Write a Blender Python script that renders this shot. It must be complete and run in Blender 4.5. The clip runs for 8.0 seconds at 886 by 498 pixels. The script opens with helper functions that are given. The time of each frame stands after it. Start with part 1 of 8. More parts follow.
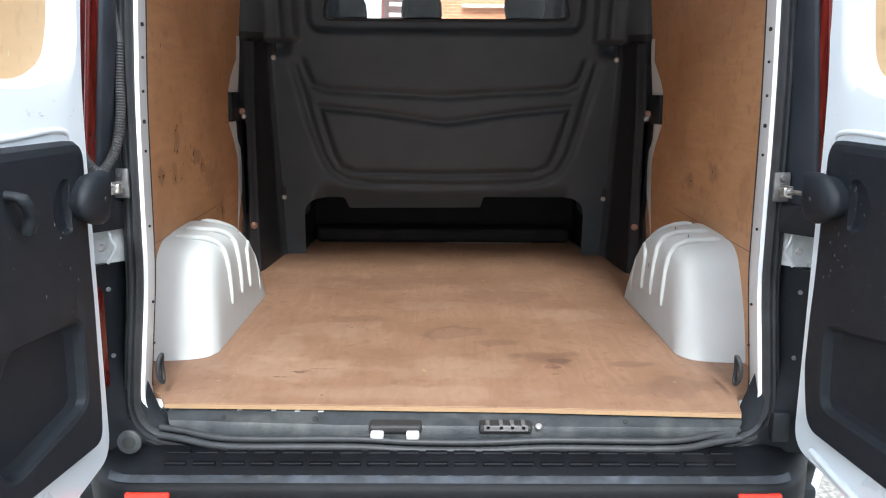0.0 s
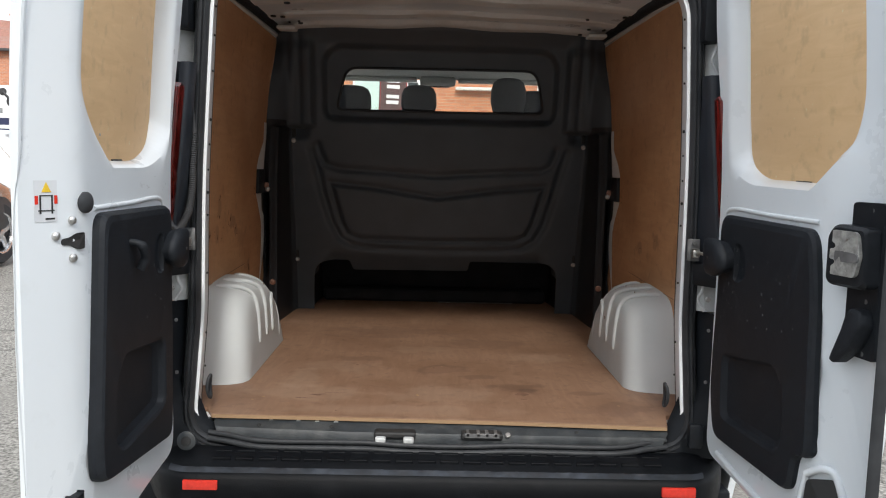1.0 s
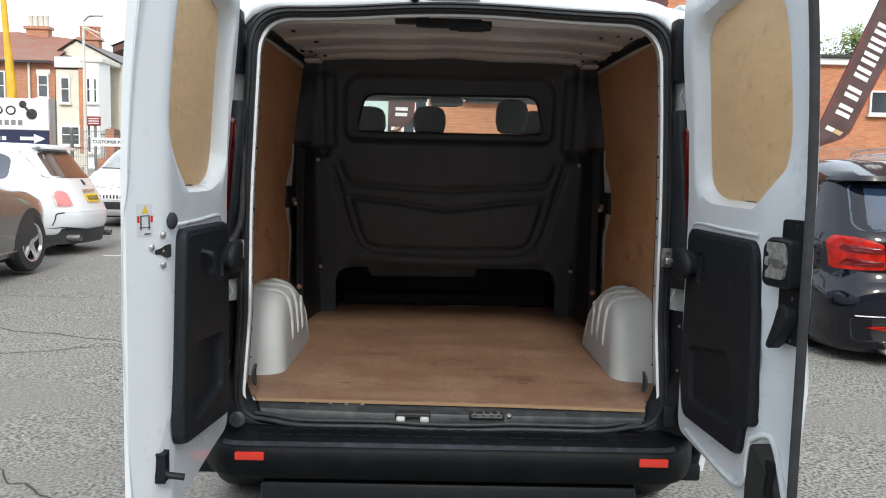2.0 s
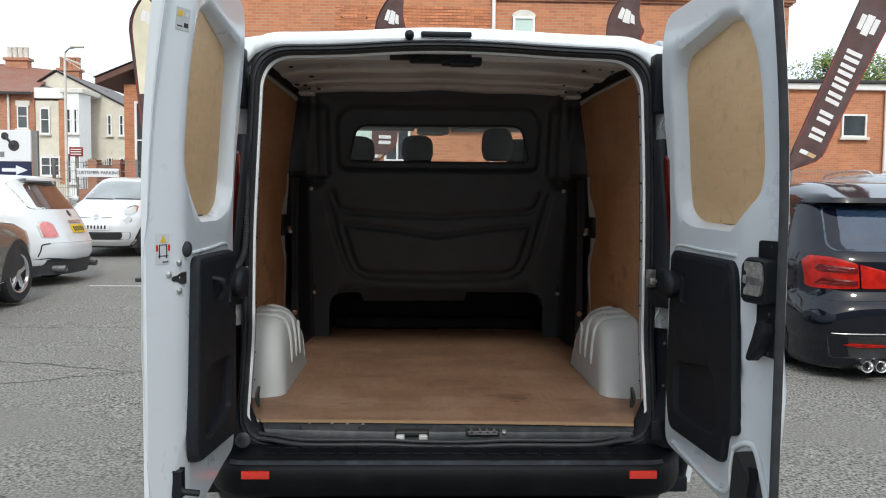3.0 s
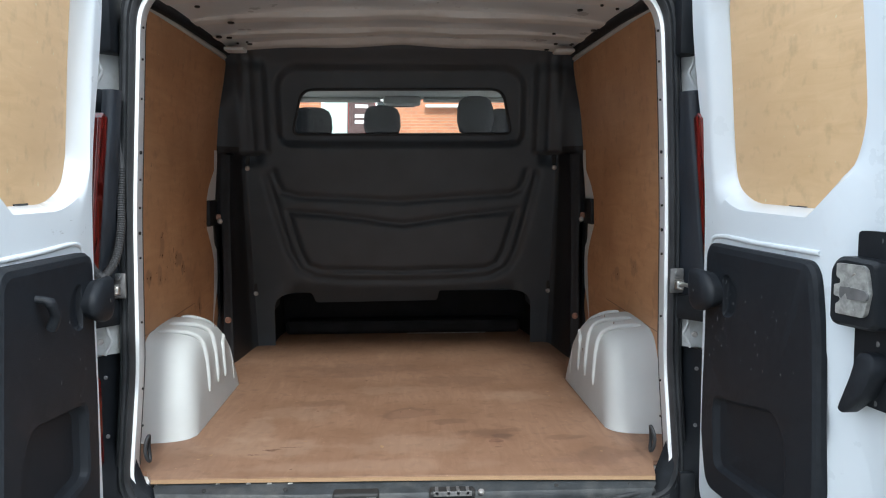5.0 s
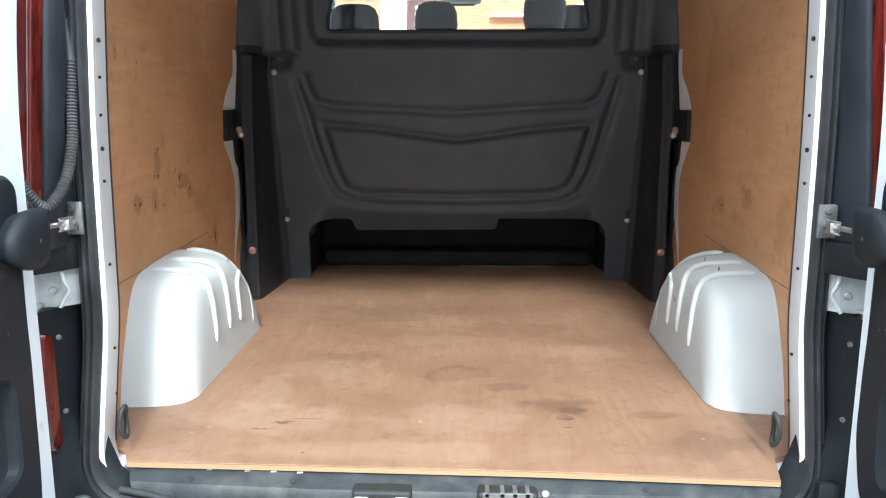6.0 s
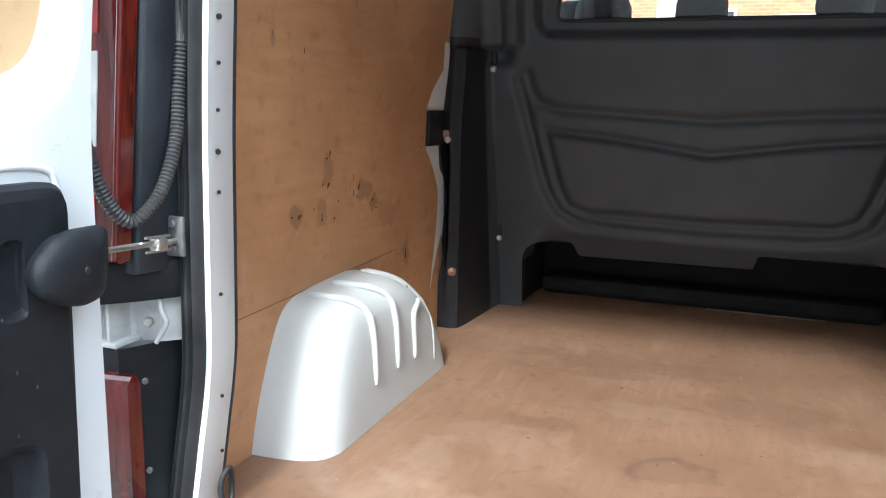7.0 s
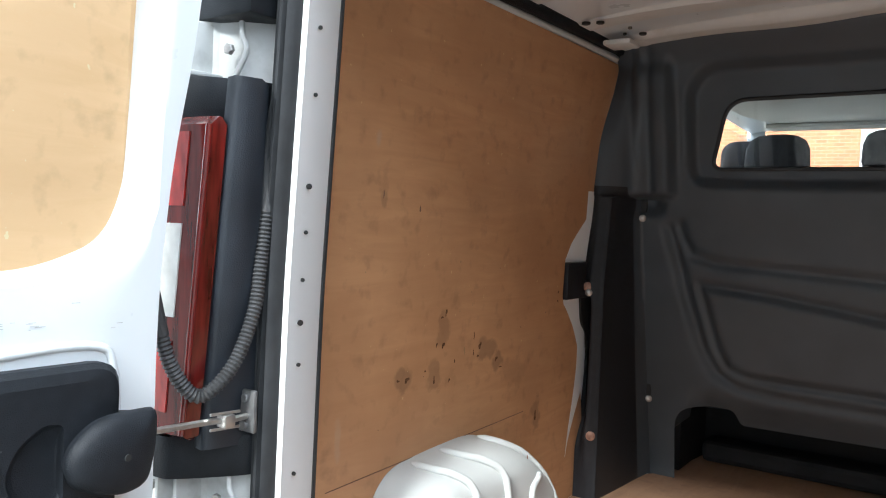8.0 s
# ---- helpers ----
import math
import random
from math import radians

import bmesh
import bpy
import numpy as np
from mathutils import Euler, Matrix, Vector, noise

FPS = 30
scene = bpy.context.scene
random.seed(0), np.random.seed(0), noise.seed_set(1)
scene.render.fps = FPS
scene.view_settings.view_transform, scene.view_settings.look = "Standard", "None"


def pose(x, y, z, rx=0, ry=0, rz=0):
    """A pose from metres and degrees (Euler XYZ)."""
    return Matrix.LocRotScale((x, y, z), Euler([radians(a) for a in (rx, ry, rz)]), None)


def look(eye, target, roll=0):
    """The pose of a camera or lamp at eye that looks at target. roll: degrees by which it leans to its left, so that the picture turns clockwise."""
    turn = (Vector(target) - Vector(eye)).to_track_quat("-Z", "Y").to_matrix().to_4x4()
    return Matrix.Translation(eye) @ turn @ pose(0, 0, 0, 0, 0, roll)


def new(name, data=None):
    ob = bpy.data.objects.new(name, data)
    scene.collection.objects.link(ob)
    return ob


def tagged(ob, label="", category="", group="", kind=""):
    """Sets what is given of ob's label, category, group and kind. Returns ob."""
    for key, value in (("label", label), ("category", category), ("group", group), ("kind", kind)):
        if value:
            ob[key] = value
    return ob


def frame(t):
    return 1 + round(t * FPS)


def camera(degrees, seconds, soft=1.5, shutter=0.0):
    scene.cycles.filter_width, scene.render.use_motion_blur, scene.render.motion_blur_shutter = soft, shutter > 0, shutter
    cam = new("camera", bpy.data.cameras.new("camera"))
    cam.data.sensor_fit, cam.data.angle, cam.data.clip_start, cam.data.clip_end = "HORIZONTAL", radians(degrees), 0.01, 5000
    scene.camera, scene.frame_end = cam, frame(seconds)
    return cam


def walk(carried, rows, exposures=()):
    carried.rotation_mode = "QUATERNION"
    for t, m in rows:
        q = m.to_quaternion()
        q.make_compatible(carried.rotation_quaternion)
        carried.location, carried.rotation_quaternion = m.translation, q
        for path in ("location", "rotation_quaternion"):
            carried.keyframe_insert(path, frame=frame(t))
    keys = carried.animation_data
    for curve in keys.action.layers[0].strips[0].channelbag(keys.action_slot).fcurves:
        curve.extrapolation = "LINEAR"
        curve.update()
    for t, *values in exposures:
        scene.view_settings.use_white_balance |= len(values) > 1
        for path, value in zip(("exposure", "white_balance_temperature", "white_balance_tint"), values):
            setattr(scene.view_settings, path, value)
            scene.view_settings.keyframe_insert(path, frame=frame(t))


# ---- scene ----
cam = camera(58.4, 8.0, 1.1)
PATH = [
    (0, (-0.036, -1.684, 1.288), (-0.017, 0.277, 0.893), 0.4),
    (0.5, (-0.104, -1.955, 1.346), (-0.025, 0.027, 1.085), 0.0),
    (1, (-0.043, -2.213, 1.307), (-0.004, -0.225, 1.098), 1.4),
    (1.5, (-0.03, -2.434, 1.33), (-0.022, -0.445, 1.115), 1.2),
    (2.8, (-0.13, -2.751, 1.358), (-0.068, -0.756, 1.231), 1.0),
    (3, (-0.113, -2.745, 1.355), (-0.047, -0.75, 1.231), 0.6),
    (3.5, (-0.042, -2.626, 1.357), (0.038, -0.632, 1.227), -0.3),
    (4, (0.031, -2.466, 1.369), (0.111, -0.473, 1.224), -0.5),
    (4.2, (0.035, -2.385, 1.365), (0.117, -0.393, 1.211), -0.4),
    (5.3, (-0.004, -1.837, 1.34), (0.101, 0.152, 1.157), -0.1),
    (5.5, (0.02, -1.725, 1.347), (0.117, 0.258, 1.109), 0.3),
    (6, (0.04, -1.463, 1.311), (-0.018, 0.501, 0.938), 0.0),
    (6.5, (0.016, -1.179, 1.297), (-0.292, 0.758, 0.907), -0.6),
    (7, (0.105, -0.964, 1.299), (-0.587, 0.877, 0.934), 1.2),
    (7.5, (0.17, -0.823, 1.352), (-0.879, 0.868, 1.155), 2.2),
    (8, (0.173, -0.781, 1.379), (-0.947, 0.874, 1.306), 2.2),
]
walk(cam, [(t, look(eye, target, roll)) for t, eye, target, roll in PATH],
     [(0, 1.85, 5850, 6), (0.5, 1.2, 6200, 8), (1.0, 0.66, 6300, 9), (1.5, 0.64, 6250, 8), (2.8, 0.05, 6100, 6), (3.5, 0.24, 6100, 6), (4.2, 0.55, 6050, 6),
      (5.3, 1.7, 5650, 4), (5.5, 2.05, 5600, 4), (6.0, 2.22, 5650, 1), (6.5, 2.14, 5700, 2), (7.0, 2.02, 5700, 3), (7.5, 1.88, 5800, 4), (8.0, 1.9, 5850, 4)])

# ---- light ----
world = bpy.data.worlds.new("sky")
scene.world = world
world.use_nodes = True
wn, wl = world.node_tree.nodes, world.node_tree.links
wn.clear()
sky = wn.new("ShaderNodeTexSky")
sky.sky_type = "NISHITA"
sky.sun_disc = False
sky.sun_elevation, sky.sun_rotation = radians(39), radians(175)
sky.air_density, sky.dust_density, sky.ozone_density = 1.0, 4.0, 1.0
coord = wn.new("ShaderNodeTexCoord")
cloud = wn.new("ShaderNodeTexNoise")
cloud.inputs["Scale"].default_value, cloud.inputs["Detail"].default_value = 2.2, 6
ramp = wn.new("ShaderNodeValToRGB")
ramp.color_ramp.elements[0].position, ramp.color_ramp.elements[0].color = 0.3, (10.2, 10.5, 10.9, 1)
ramp.color_ramp.elements[1].position, ramp.color_ramp.elements[1].color = 0.75, (13.6, 13.8, 14.0, 1)
mixed = wn.new("ShaderNodeMix")
mixed.data_type = "RGBA"
mixed.inputs[0].default_value = 0.55
back = wn.new("ShaderNodeBackground")
back.inputs["Strength"].default_value = 0.145
out = wn.new("ShaderNodeOutputWorld")
wl.new(coord.outputs["Generated"], cloud.inputs["Vector"])
wl.new(cloud.outputs["Fac"], ramp.inputs["Fac"])
wl.new(sky.outputs["Color"], mixed.inputs[6])
wl.new(ramp.outputs["Color"], mixed.inputs[7])
wl.new(mixed.outputs[2], back.inputs["Color"])
wl.new(back.outputs["Background"], out.inputs["Surface"])

sun = new("sun", bpy.data.lights.new("sun", "SUN"))
sun.data.energy, sun.data.angle, sun.data.color = 1.4, radians(8), (1.0, 0.96, 0.90)
sun.matrix_world = look((1.2, -14, 12.5), (0, 0, 1))


# ---- materials ----
def material(name, color, rough=0.6, metal=0.0, spread=0.12, scale=30.0, bump=0.0, bump_scale=200.0,
             dark=None, dark_scale=4.0, dark_at=0.62, coat=0.0, spec=0.5, stretch=(1, 1, 1), mottle=0.0):
    """Two scales of colour variation, an optional stain colour, and fine relief."""
    m = bpy.data.materials.new(name)
    m.use_nodes = True
    n, l = m.node_tree.nodes, m.node_tree.links
    b = n["Principled BSDF"]
    b.inputs["Roughness"].default_value, b.inputs["Metallic"].default_value = rough, metal
    b.inputs["Specular IOR Level"].default_value = spec
    b.inputs["Coat Weight"].default_value, b.inputs["Coat Roughness"].default_value = coat, 0.06
    tc = n.new("ShaderNodeTexCoord")
    mp = n.new("ShaderNodeMapping")
    mp.inputs["Scale"].default_value = stretch
    l.new(tc.outputs["Object"], mp.inputs["Vector"])
    fine = n.new("ShaderNodeTexNoise")
    fine.inputs["Scale"].default_value, fine.inputs["Detail"].default_value = scale, 6
    l.new(mp.outputs["Vector"], fine.inputs["Vector"])
    cr = n.new("ShaderNodeValToRGB")
    c = color
    cr.color_ramp.elements[0].position, cr.color_ramp.elements[1].position = 0.3, 0.7
    cr.color_ramp.elements[0].color = tuple(v * (1 - spread) for v in c) + (1,)
    cr.color_ramp.elements[1].color = tuple(min(1, v * (1 + spread)) for v in c) + (1,)
    l.new(fine.outputs["Fac"], cr.inputs["Fac"])
    col = cr.outputs["Color"]
    if dark:
        big = n.new("ShaderNodeTexNoise")
        big.inputs["Scale"].default_value, big.inputs["Detail"].default_value = dark_scale, 5
        big.inputs["Roughness"].default_value = 0.6
        l.new(tc.outputs["Object"], big.inputs["Vector"])
        r2 = n.new("ShaderNodeMapRange")
        r2.inputs[1].default_value, r2.inputs[2].default_value = dark_at - 0.12, dark_at + 0.12
        r2.inputs[4].default_value = mottle or 0.7
        l.new(big.outputs["Fac"], r2.inputs[0])
        mx = n.new("ShaderNodeMix")
        mx.data_type = "RGBA"
        l.new(r2.outputs[0], mx.inputs[0])
        l.new(col, mx.inputs[6])
        mx.inputs[7].default_value = dark + (1,)
        col = mx.outputs[2]
        r3 = n.new("ShaderNodeMapRange")
        r3.inputs[3].default_value, r3.inputs[4].default_value = rough * 0.85, min(1, rough * 1.2)
        l.new(big.outputs["Fac"], r3.inputs[0])
        l.new(r3.outputs[0], b.inputs["Roughness"])
    l.new(col, b.inputs["Base Color"])
    if bump:
        bn = n.new("ShaderNodeTexNoise")
        bn.inputs["Scale"].default_value, bn.inputs["Detail"].default_value = bump_scale, 4
        l.new(mp.outputs["Vector"], bn.inputs["Vector"])
        bp = n.new("ShaderNodeBump")
        bp.inputs["Strength"].default_value, bp.inputs["Distance"].default_value = bump, 0.002
        l.new(bn.outputs["Fac"], bp.inputs["Height"])
        l.new(bp.outputs["Normal"], b.inputs["Normal"])
    return m


def glass(name, tint, rough=0.0, mixin=0.08):
    """A thin pane: mostly clear, with a gloss of its own."""
    m = bpy.data.materials.new(name)
    m.use_nodes = True
    n, l = m.node_tree.nodes, m.node_tree.links
    n.remove(n["Principled BSDF"])
    clear = n.new("ShaderNodeBsdfTransparent")
    clear.inputs["Color"].default_value = tint + (1,)
    gloss = n.new("ShaderNodeBsdfGlossy")
    gloss.inputs["Roughness"].default_value = rough
    lw = n.new("ShaderNodeLayerWeight")
    lw.inputs["Blend"].default_value = 0.5
    pw = n.new("ShaderNodeMath")
    pw.operation = "POWER"
    pw.inputs[1].default_value = 4.0
    l.new(lw.outputs["Facing"], pw.inputs[0])
    fa = n.new("ShaderNodeMapRange")
    fa.inputs[3].default_value, fa.inputs[4].default_value = 0.03, 0.7
    l.new(pw.outputs[0], fa.inputs[0])
    mx = n.new("ShaderNodeMixShader")
    l.new(fa.outputs[0], mx.inputs[0])
    l.new(clear.outputs[0], mx.inputs[1])
    l.new(gloss.outputs[0], mx.inputs[2])
    l.new(mx.outputs[0], n["Material Output"].inputs["Surface"])
    return m


def plywood(name, base, grain_dark, knots, along=(1, 14, 14), stains=()):
    """Rotary-cut veneer: long wavy grain, blotches, scuffs and a little gloss from varnish."""
    m = bpy.data.materials.new(name)
    m.use_nodes = True
    n, l = m.node_tree.nodes, m.node_tree.links
    b = n["Principled BSDF"]
    tc = n.new("ShaderNodeTexCoord")
    mp = n.new("ShaderNodeMapping")
    mp.inputs["Scale"].default_value = along
    l.new(tc.outputs["Object"], mp.inputs["Vector"])
    g = n.new("ShaderNodeTexNoise")
    g.inputs["Scale"].default_value, g.inputs["Detail"].default_value = 3.0, 8
    g.inputs["Distortion"].default_value, g.inputs["Roughness"].default_value = 1.2, 0.62
    l.new(mp.outputs["Vector"], g.inputs["Vector"])
    blot = n.new("ShaderNodeTexNoise")
    blot.inputs["Scale"].default_value, blot.inputs["Detail"].default_value = 3.4, 7
    l.new(tc.outputs["Object"], blot.inputs["Vector"])
    cr = n.new("ShaderNodeValToRGB")
    cr.color_ramp.elements[0].position, cr.color_ramp.elements[1].position = 0.32, 0.66
    cr.color_ramp.elements[0].color, cr.color_ramp.elements[1].color = grain_dark + (1,), base + (1,)
    l.new(g.outputs["Fac"], cr.inputs["Fac"])
    r2 = n.new("ShaderNodeMapRange")
    r2.inputs[1].default_value, r2.inputs[2].default_value, r2.inputs[4].default_value = 0.40, 0.66, 0.8
    l.new(blot.outputs["Fac"], r2.inputs[0])
    mx = n.new("ShaderNodeMix")
    mx.data_type = "RGBA"
    l.new(r2.outputs[0], mx.inputs[0])
    l.new(cr.outputs["Color"], mx.inputs[6])
    mx.inputs[7].default_value = knots + (1,)
    speck = n.new("ShaderNodeTexNoise")
    speck.inputs["Scale"].default_value, speck.inputs["Detail"].default_value = 26, 4
    l.new(tc.outputs["Object"], speck.inputs["Vector"])
    r3 = n.new("ShaderNodeMapRange")
    r3.inputs[1].default_value, r3.inputs[2].default_value, r3.inputs[4].default_value = 0.56, 0.74, 0.42
    l.new(speck.outputs["Fac"], r3.inputs[0])
    mx2 = n.new("ShaderNodeMix")
    mx2.data_type = "RGBA"
    l.new(r3.outputs[0], mx2.inputs[0])
    l.new(mx.outputs[2], mx2.inputs[6])
    mx2.inputs[7].default_value = tuple(v * 0.62 for v in knots) + (1,)
    col = mx2.outputs[2]
    for at, size, rough_edge, amount, shade in stains:
        soft = 0.34 if shade[0] > 0.3 else 0.22
        # a spill with a ragged edge, at its own place on the board
        m2 = n.new("ShaderNodeMapping")
        m2.vector_type = "TEXTURE"
        m2.inputs["Location"].default_value, m2.inputs["Scale"].default_value = at, size
        l.new(tc.outputs["Object"], m2.inputs["Vector"])
        ln = n.new("ShaderNodeVectorMath")
        ln.operation = "LENGTH"
        l.new(m2.outputs[0], ln.inputs[0])
        ns = n.new("ShaderNodeTexNoise")
        ns.inputs["Scale"].default_value, ns.inputs["Detail"].default_value = rough_edge, 6
        l.new(tc.outputs["Object"], ns.inputs["Vector"])
        ad = n.new("ShaderNodeMath")
        ad.operation = "MULTIPLY_ADD"
        ad.inputs[1].default_value = 2.2
        l.new(ns.outputs["Fac"], ad.inputs[0])
        l.new(ln.outputs["Value"], ad.inputs[2])
        r4 = n.new("ShaderNodeMapRange")
        r4.interpolation_type = "SMOOTHSTEP"
        r4.inputs[1].default_value, r4.inputs[2].default_value = 1.85 + soft, 1.85 - soft
        r4.inputs[3].default_value, r4.inputs[4].default_value = 0.0, amount
        l.new(ad.outputs[0], r4.inputs[0])
        m3 = n.new("ShaderNodeMix")
        m3.data_type = "RGBA"
        l.new(r4.outputs[0], m3.inputs[0])
        l.new(col, m3.inputs[6])
        m3.inputs[7].default_value = shade + (1,)
        col = m3.outputs[2]
    # pale chips and dust
    dust = n.new("ShaderNodeTexNoise")
    dust.inputs["Scale"].default_value, dust.inputs["Detail"].default_value = 75, 2
    l.new(tc.outputs["Object"], dust.inputs["Vector"])
    r5 = n.new("ShaderNodeMapRange")
    r5.inputs[1].default_value, r5.inputs[2].default_value, r5.inputs[4].default_value = 0.735, 0.77, 0.55
    l.new(dust.outputs["Fac"], r5.inputs[0])
    m5 = n.new("ShaderNodeMix")
    m5.data_type = "RGBA"
    l.new(r5.outputs[0], m5.inputs[0])
    l.new(col, m5.inputs[6])
    m5.inputs[7].default_value = tuple(min(0.7, v * 1.6) for v in base) + (1,)
    col = m5.outputs[2]
    l.new(col, b.inputs["Base Color"])
    rr = n.new("ShaderNodeMapRange")
    rr.inputs[3].default_value, rr.inputs[4].default_value = 0.42, 0.7
    l.new(blot.outputs["Fac"], rr.inputs[0])
    l.new(rr.outputs[0], b.inputs["Roughness"])
    bp = n.new("ShaderNodeBump")
    bp.inputs["Strength"].default_value, bp.inputs["Distance"].default_value = 0.12, 0.002
    l.new(g.outputs["Fac"], bp.inputs["Height"])
    l.new(bp.outputs["Normal"], b.inputs["Normal"])
    return m


def brickwork(name, c1, c2, mortar, across="x", size=0.225):
    """Coursed brick for walls that stay far off."""
    m = bpy.data.materials.new(name)
    m.use_nodes = True
    n, l = m.node_tree.nodes, m.node_tree.links
    b = n["Principled BSDF"]
    b.inputs["Roughness"].default_value = 0.85
    tc = n.new("ShaderNodeTexCoord")
    sp = n.new("ShaderNodeSeparateXYZ")
    cb = n.new("ShaderNodeCombineXYZ")
    l.new(tc.outputs["Object"], sp.inputs[0])
    l.new(sp.outputs["X" if across == "x" else "Y"], cb.inputs[0])
    l.new(sp.outputs["Z"], cb.inputs[1])
    br = n.new("ShaderNodeTexBrick")
    br.inputs["Scale"].default_value = 1.0
    br.inputs["Brick Width"].default_value, br.inputs["Row Height"].default_value = size, 0.075
    br.inputs["Mortar Size"].default_value = 0.006
    br.inputs["Color1"].default_value, br.inputs["Color2"].default_value = c1 + (1,), c2 + (1,)
    br.inputs["Mortar"].default_value = mortar + (1,)
    l.new(cb.outputs[0], br.inputs["Vector"])
    no = n.new("ShaderNodeTexNoise")
    no.inputs["Scale"].default_value, no.inputs["Detail"].default_value = 0.7, 6
    l.new(tc.outputs["Object"], no.inputs["Vector"])
    mr = n.new("ShaderNodeMapRange")
    mr.inputs[3].default_value, mr.inputs[4].default_value = 0.7, 1.25
    l.new(no.outputs["Fac"], mr.inputs[0])
    mx = n.new("ShaderNodeMix")
    mx.data_type, mx.blend_type = "RGBA", "MULTIPLY"
    mx.inputs[0].default_value = 1.0
    l.new(br.outputs["Color"], mx.inputs[6])
    l.new(mr.outputs[0], mx.inputs[7])
    l.new(mx.outputs[2], b.inputs["Base Color"])
    bp = n.new("ShaderNodeBump")
    bp.inputs["Strength"].default_value, bp.inputs["Distance"].default_value = 0.4, 0.006
    l.new(br.outputs["Fac"], bp.inputs["Height"])
    bp.invert = True
    l.new(bp.outputs["Normal"], b.inputs["Normal"])
    return m


FLOOR = 0.57
PAINT = material("white_paint", (0.73, 0.77, 0.795), 0.28, spread=0.015, scale=3, coat=0.5, dark=(0.55, 0.55, 0.53), dark_scale=9, dark_at=0.74, mottle=0.35)
# body white made paler, adding light that the jamb and pillar faces lack
JAMB_LIT = material("brightened_white_paint", (0.82, 0.835, 0.84), 0.35, spread=0.015, scale=4, dark=(0.55, 0.54, 0.52), dark_scale=12, dark_at=0.72, mottle=0.4)
INNER = material("white_body_inside", (0.66, 0.66, 0.645), 0.5, spread=0.04, scale=6, dark=(0.36, 0.33, 0.29), dark_scale=7, dark_at=0.66, mottle=0.5)
TRIM = material("grey_door_plastic", (0.0118, 0.0142, 0.0182), 0.5, spec=0.26, spread=0.2, scale=60, bump=0.5, bump_scale=700, dark=(0.022, 0.024, 0.028), dark_scale=14, dark_at=0.68, mottle=0.5)
LINER = material("charcoal_bulkhead_liner", (0.055, 0.066, 0.078), 0.48, spec=0.45, spread=0.12, scale=8, bump=0.3, bump_scale=500, dark=(0.064, 0.073, 0.082), dark_scale=2.2, dark_at=0.55, mottle=0.5)
BLACK = material("black_plastic", (0.0098, 0.0118, 0.0148), 0.45, spec=0.26, spread=0.2, scale=40, bump=0.4, bump_scale=600)
BUMPER = material("faded_black_bumper", (0.0035, 0.0042, 0.0055), 0.42, spec=0.14, spread=0.25, scale=12, bump=0.5, bump_scale=500, dark=(0.012, 0.013, 0.015), dark_scale=10, dark_at=0.64, mottle=0.5)
# edge wear together with the sky's sheen, both in the blue-grey colour
WORN_SHEEN = material("worn_bumper_edge_sheen", (0.030, 0.036, 0.046), 0.4, spread=0.5, scale=30, dark=(0.012, 0.013, 0.015), dark_scale=18, dark_at=0.5, mottle=0.8)
# near-black with slightly paler mottling
RECESS = material("mottled_black_recess", (0.016, 0.017, 0.019), 0.7, spec=0.2, spread=0.3, scale=9, dark=(0.026, 0.025, 0.024), dark_scale=5, dark_at=0.58)
HOSE = material("ribbed_hose_plastic", (0.045, 0.046, 0.048), 0.5, spread=0.2, scale=30)
SURROUND = material("blue_black_plastic", (0.021, 0.026, 0.034), 0.4, spread=0.35, scale=7, bump=0.3, bump_scale=500)
RUBBER = material("rubber_seal", (0.034, 0.036, 0.039), 0.5, spec=0.3, spread=0.2, scale=25)
SILL = material("grey_sill_plastic", (0.029, 0.034, 0.038), 0.45, spread=0.3, scale=30, dark=(0.085, 0.088, 0.085), dark_scale=14, dark_at=0.58, bump=0.4)
ARCH = material("white_arch_plastic", (0.53, 0.55, 0.545), 0.6, spec=0.25, spread=0.03, scale=10, bump=0.15, bump_scale=400, dark=(0.475, 0.485, 0.475), dark_scale=6, dark_at=0.72, mottle=0.35)
METAL = material("bare_steel", (0.55, 0.54, 0.52), 0.35, 0.9, spread=0.2, scale=40)
LATCH = material("grey_zinc_steel", (0.36, 0.36, 0.34), 0.45, 0.3, spread=0.3, scale=60, dark=(0.12, 0.12, 0.115), dark_scale=45, dark_at=0.56, mottle=0.6)
CHROME = material("chrome", (0.8, 0.8, 0.8), 0.12, 1.0, spread=0.02)
DARK, PALE = (0.125, 0.068, 0.044), (0.46, 0.34, 0.25)
def spill(x, y, rx, ry, amount, shade):
    return ((x, y, FLOOR), (rx, ry, 1), 12, amount, shade)


def smudge(s, y, z, ry, rz, amount, shade):
    return ((s * 0.8, y, z), (1, ry, rz), 24, amount, shade)


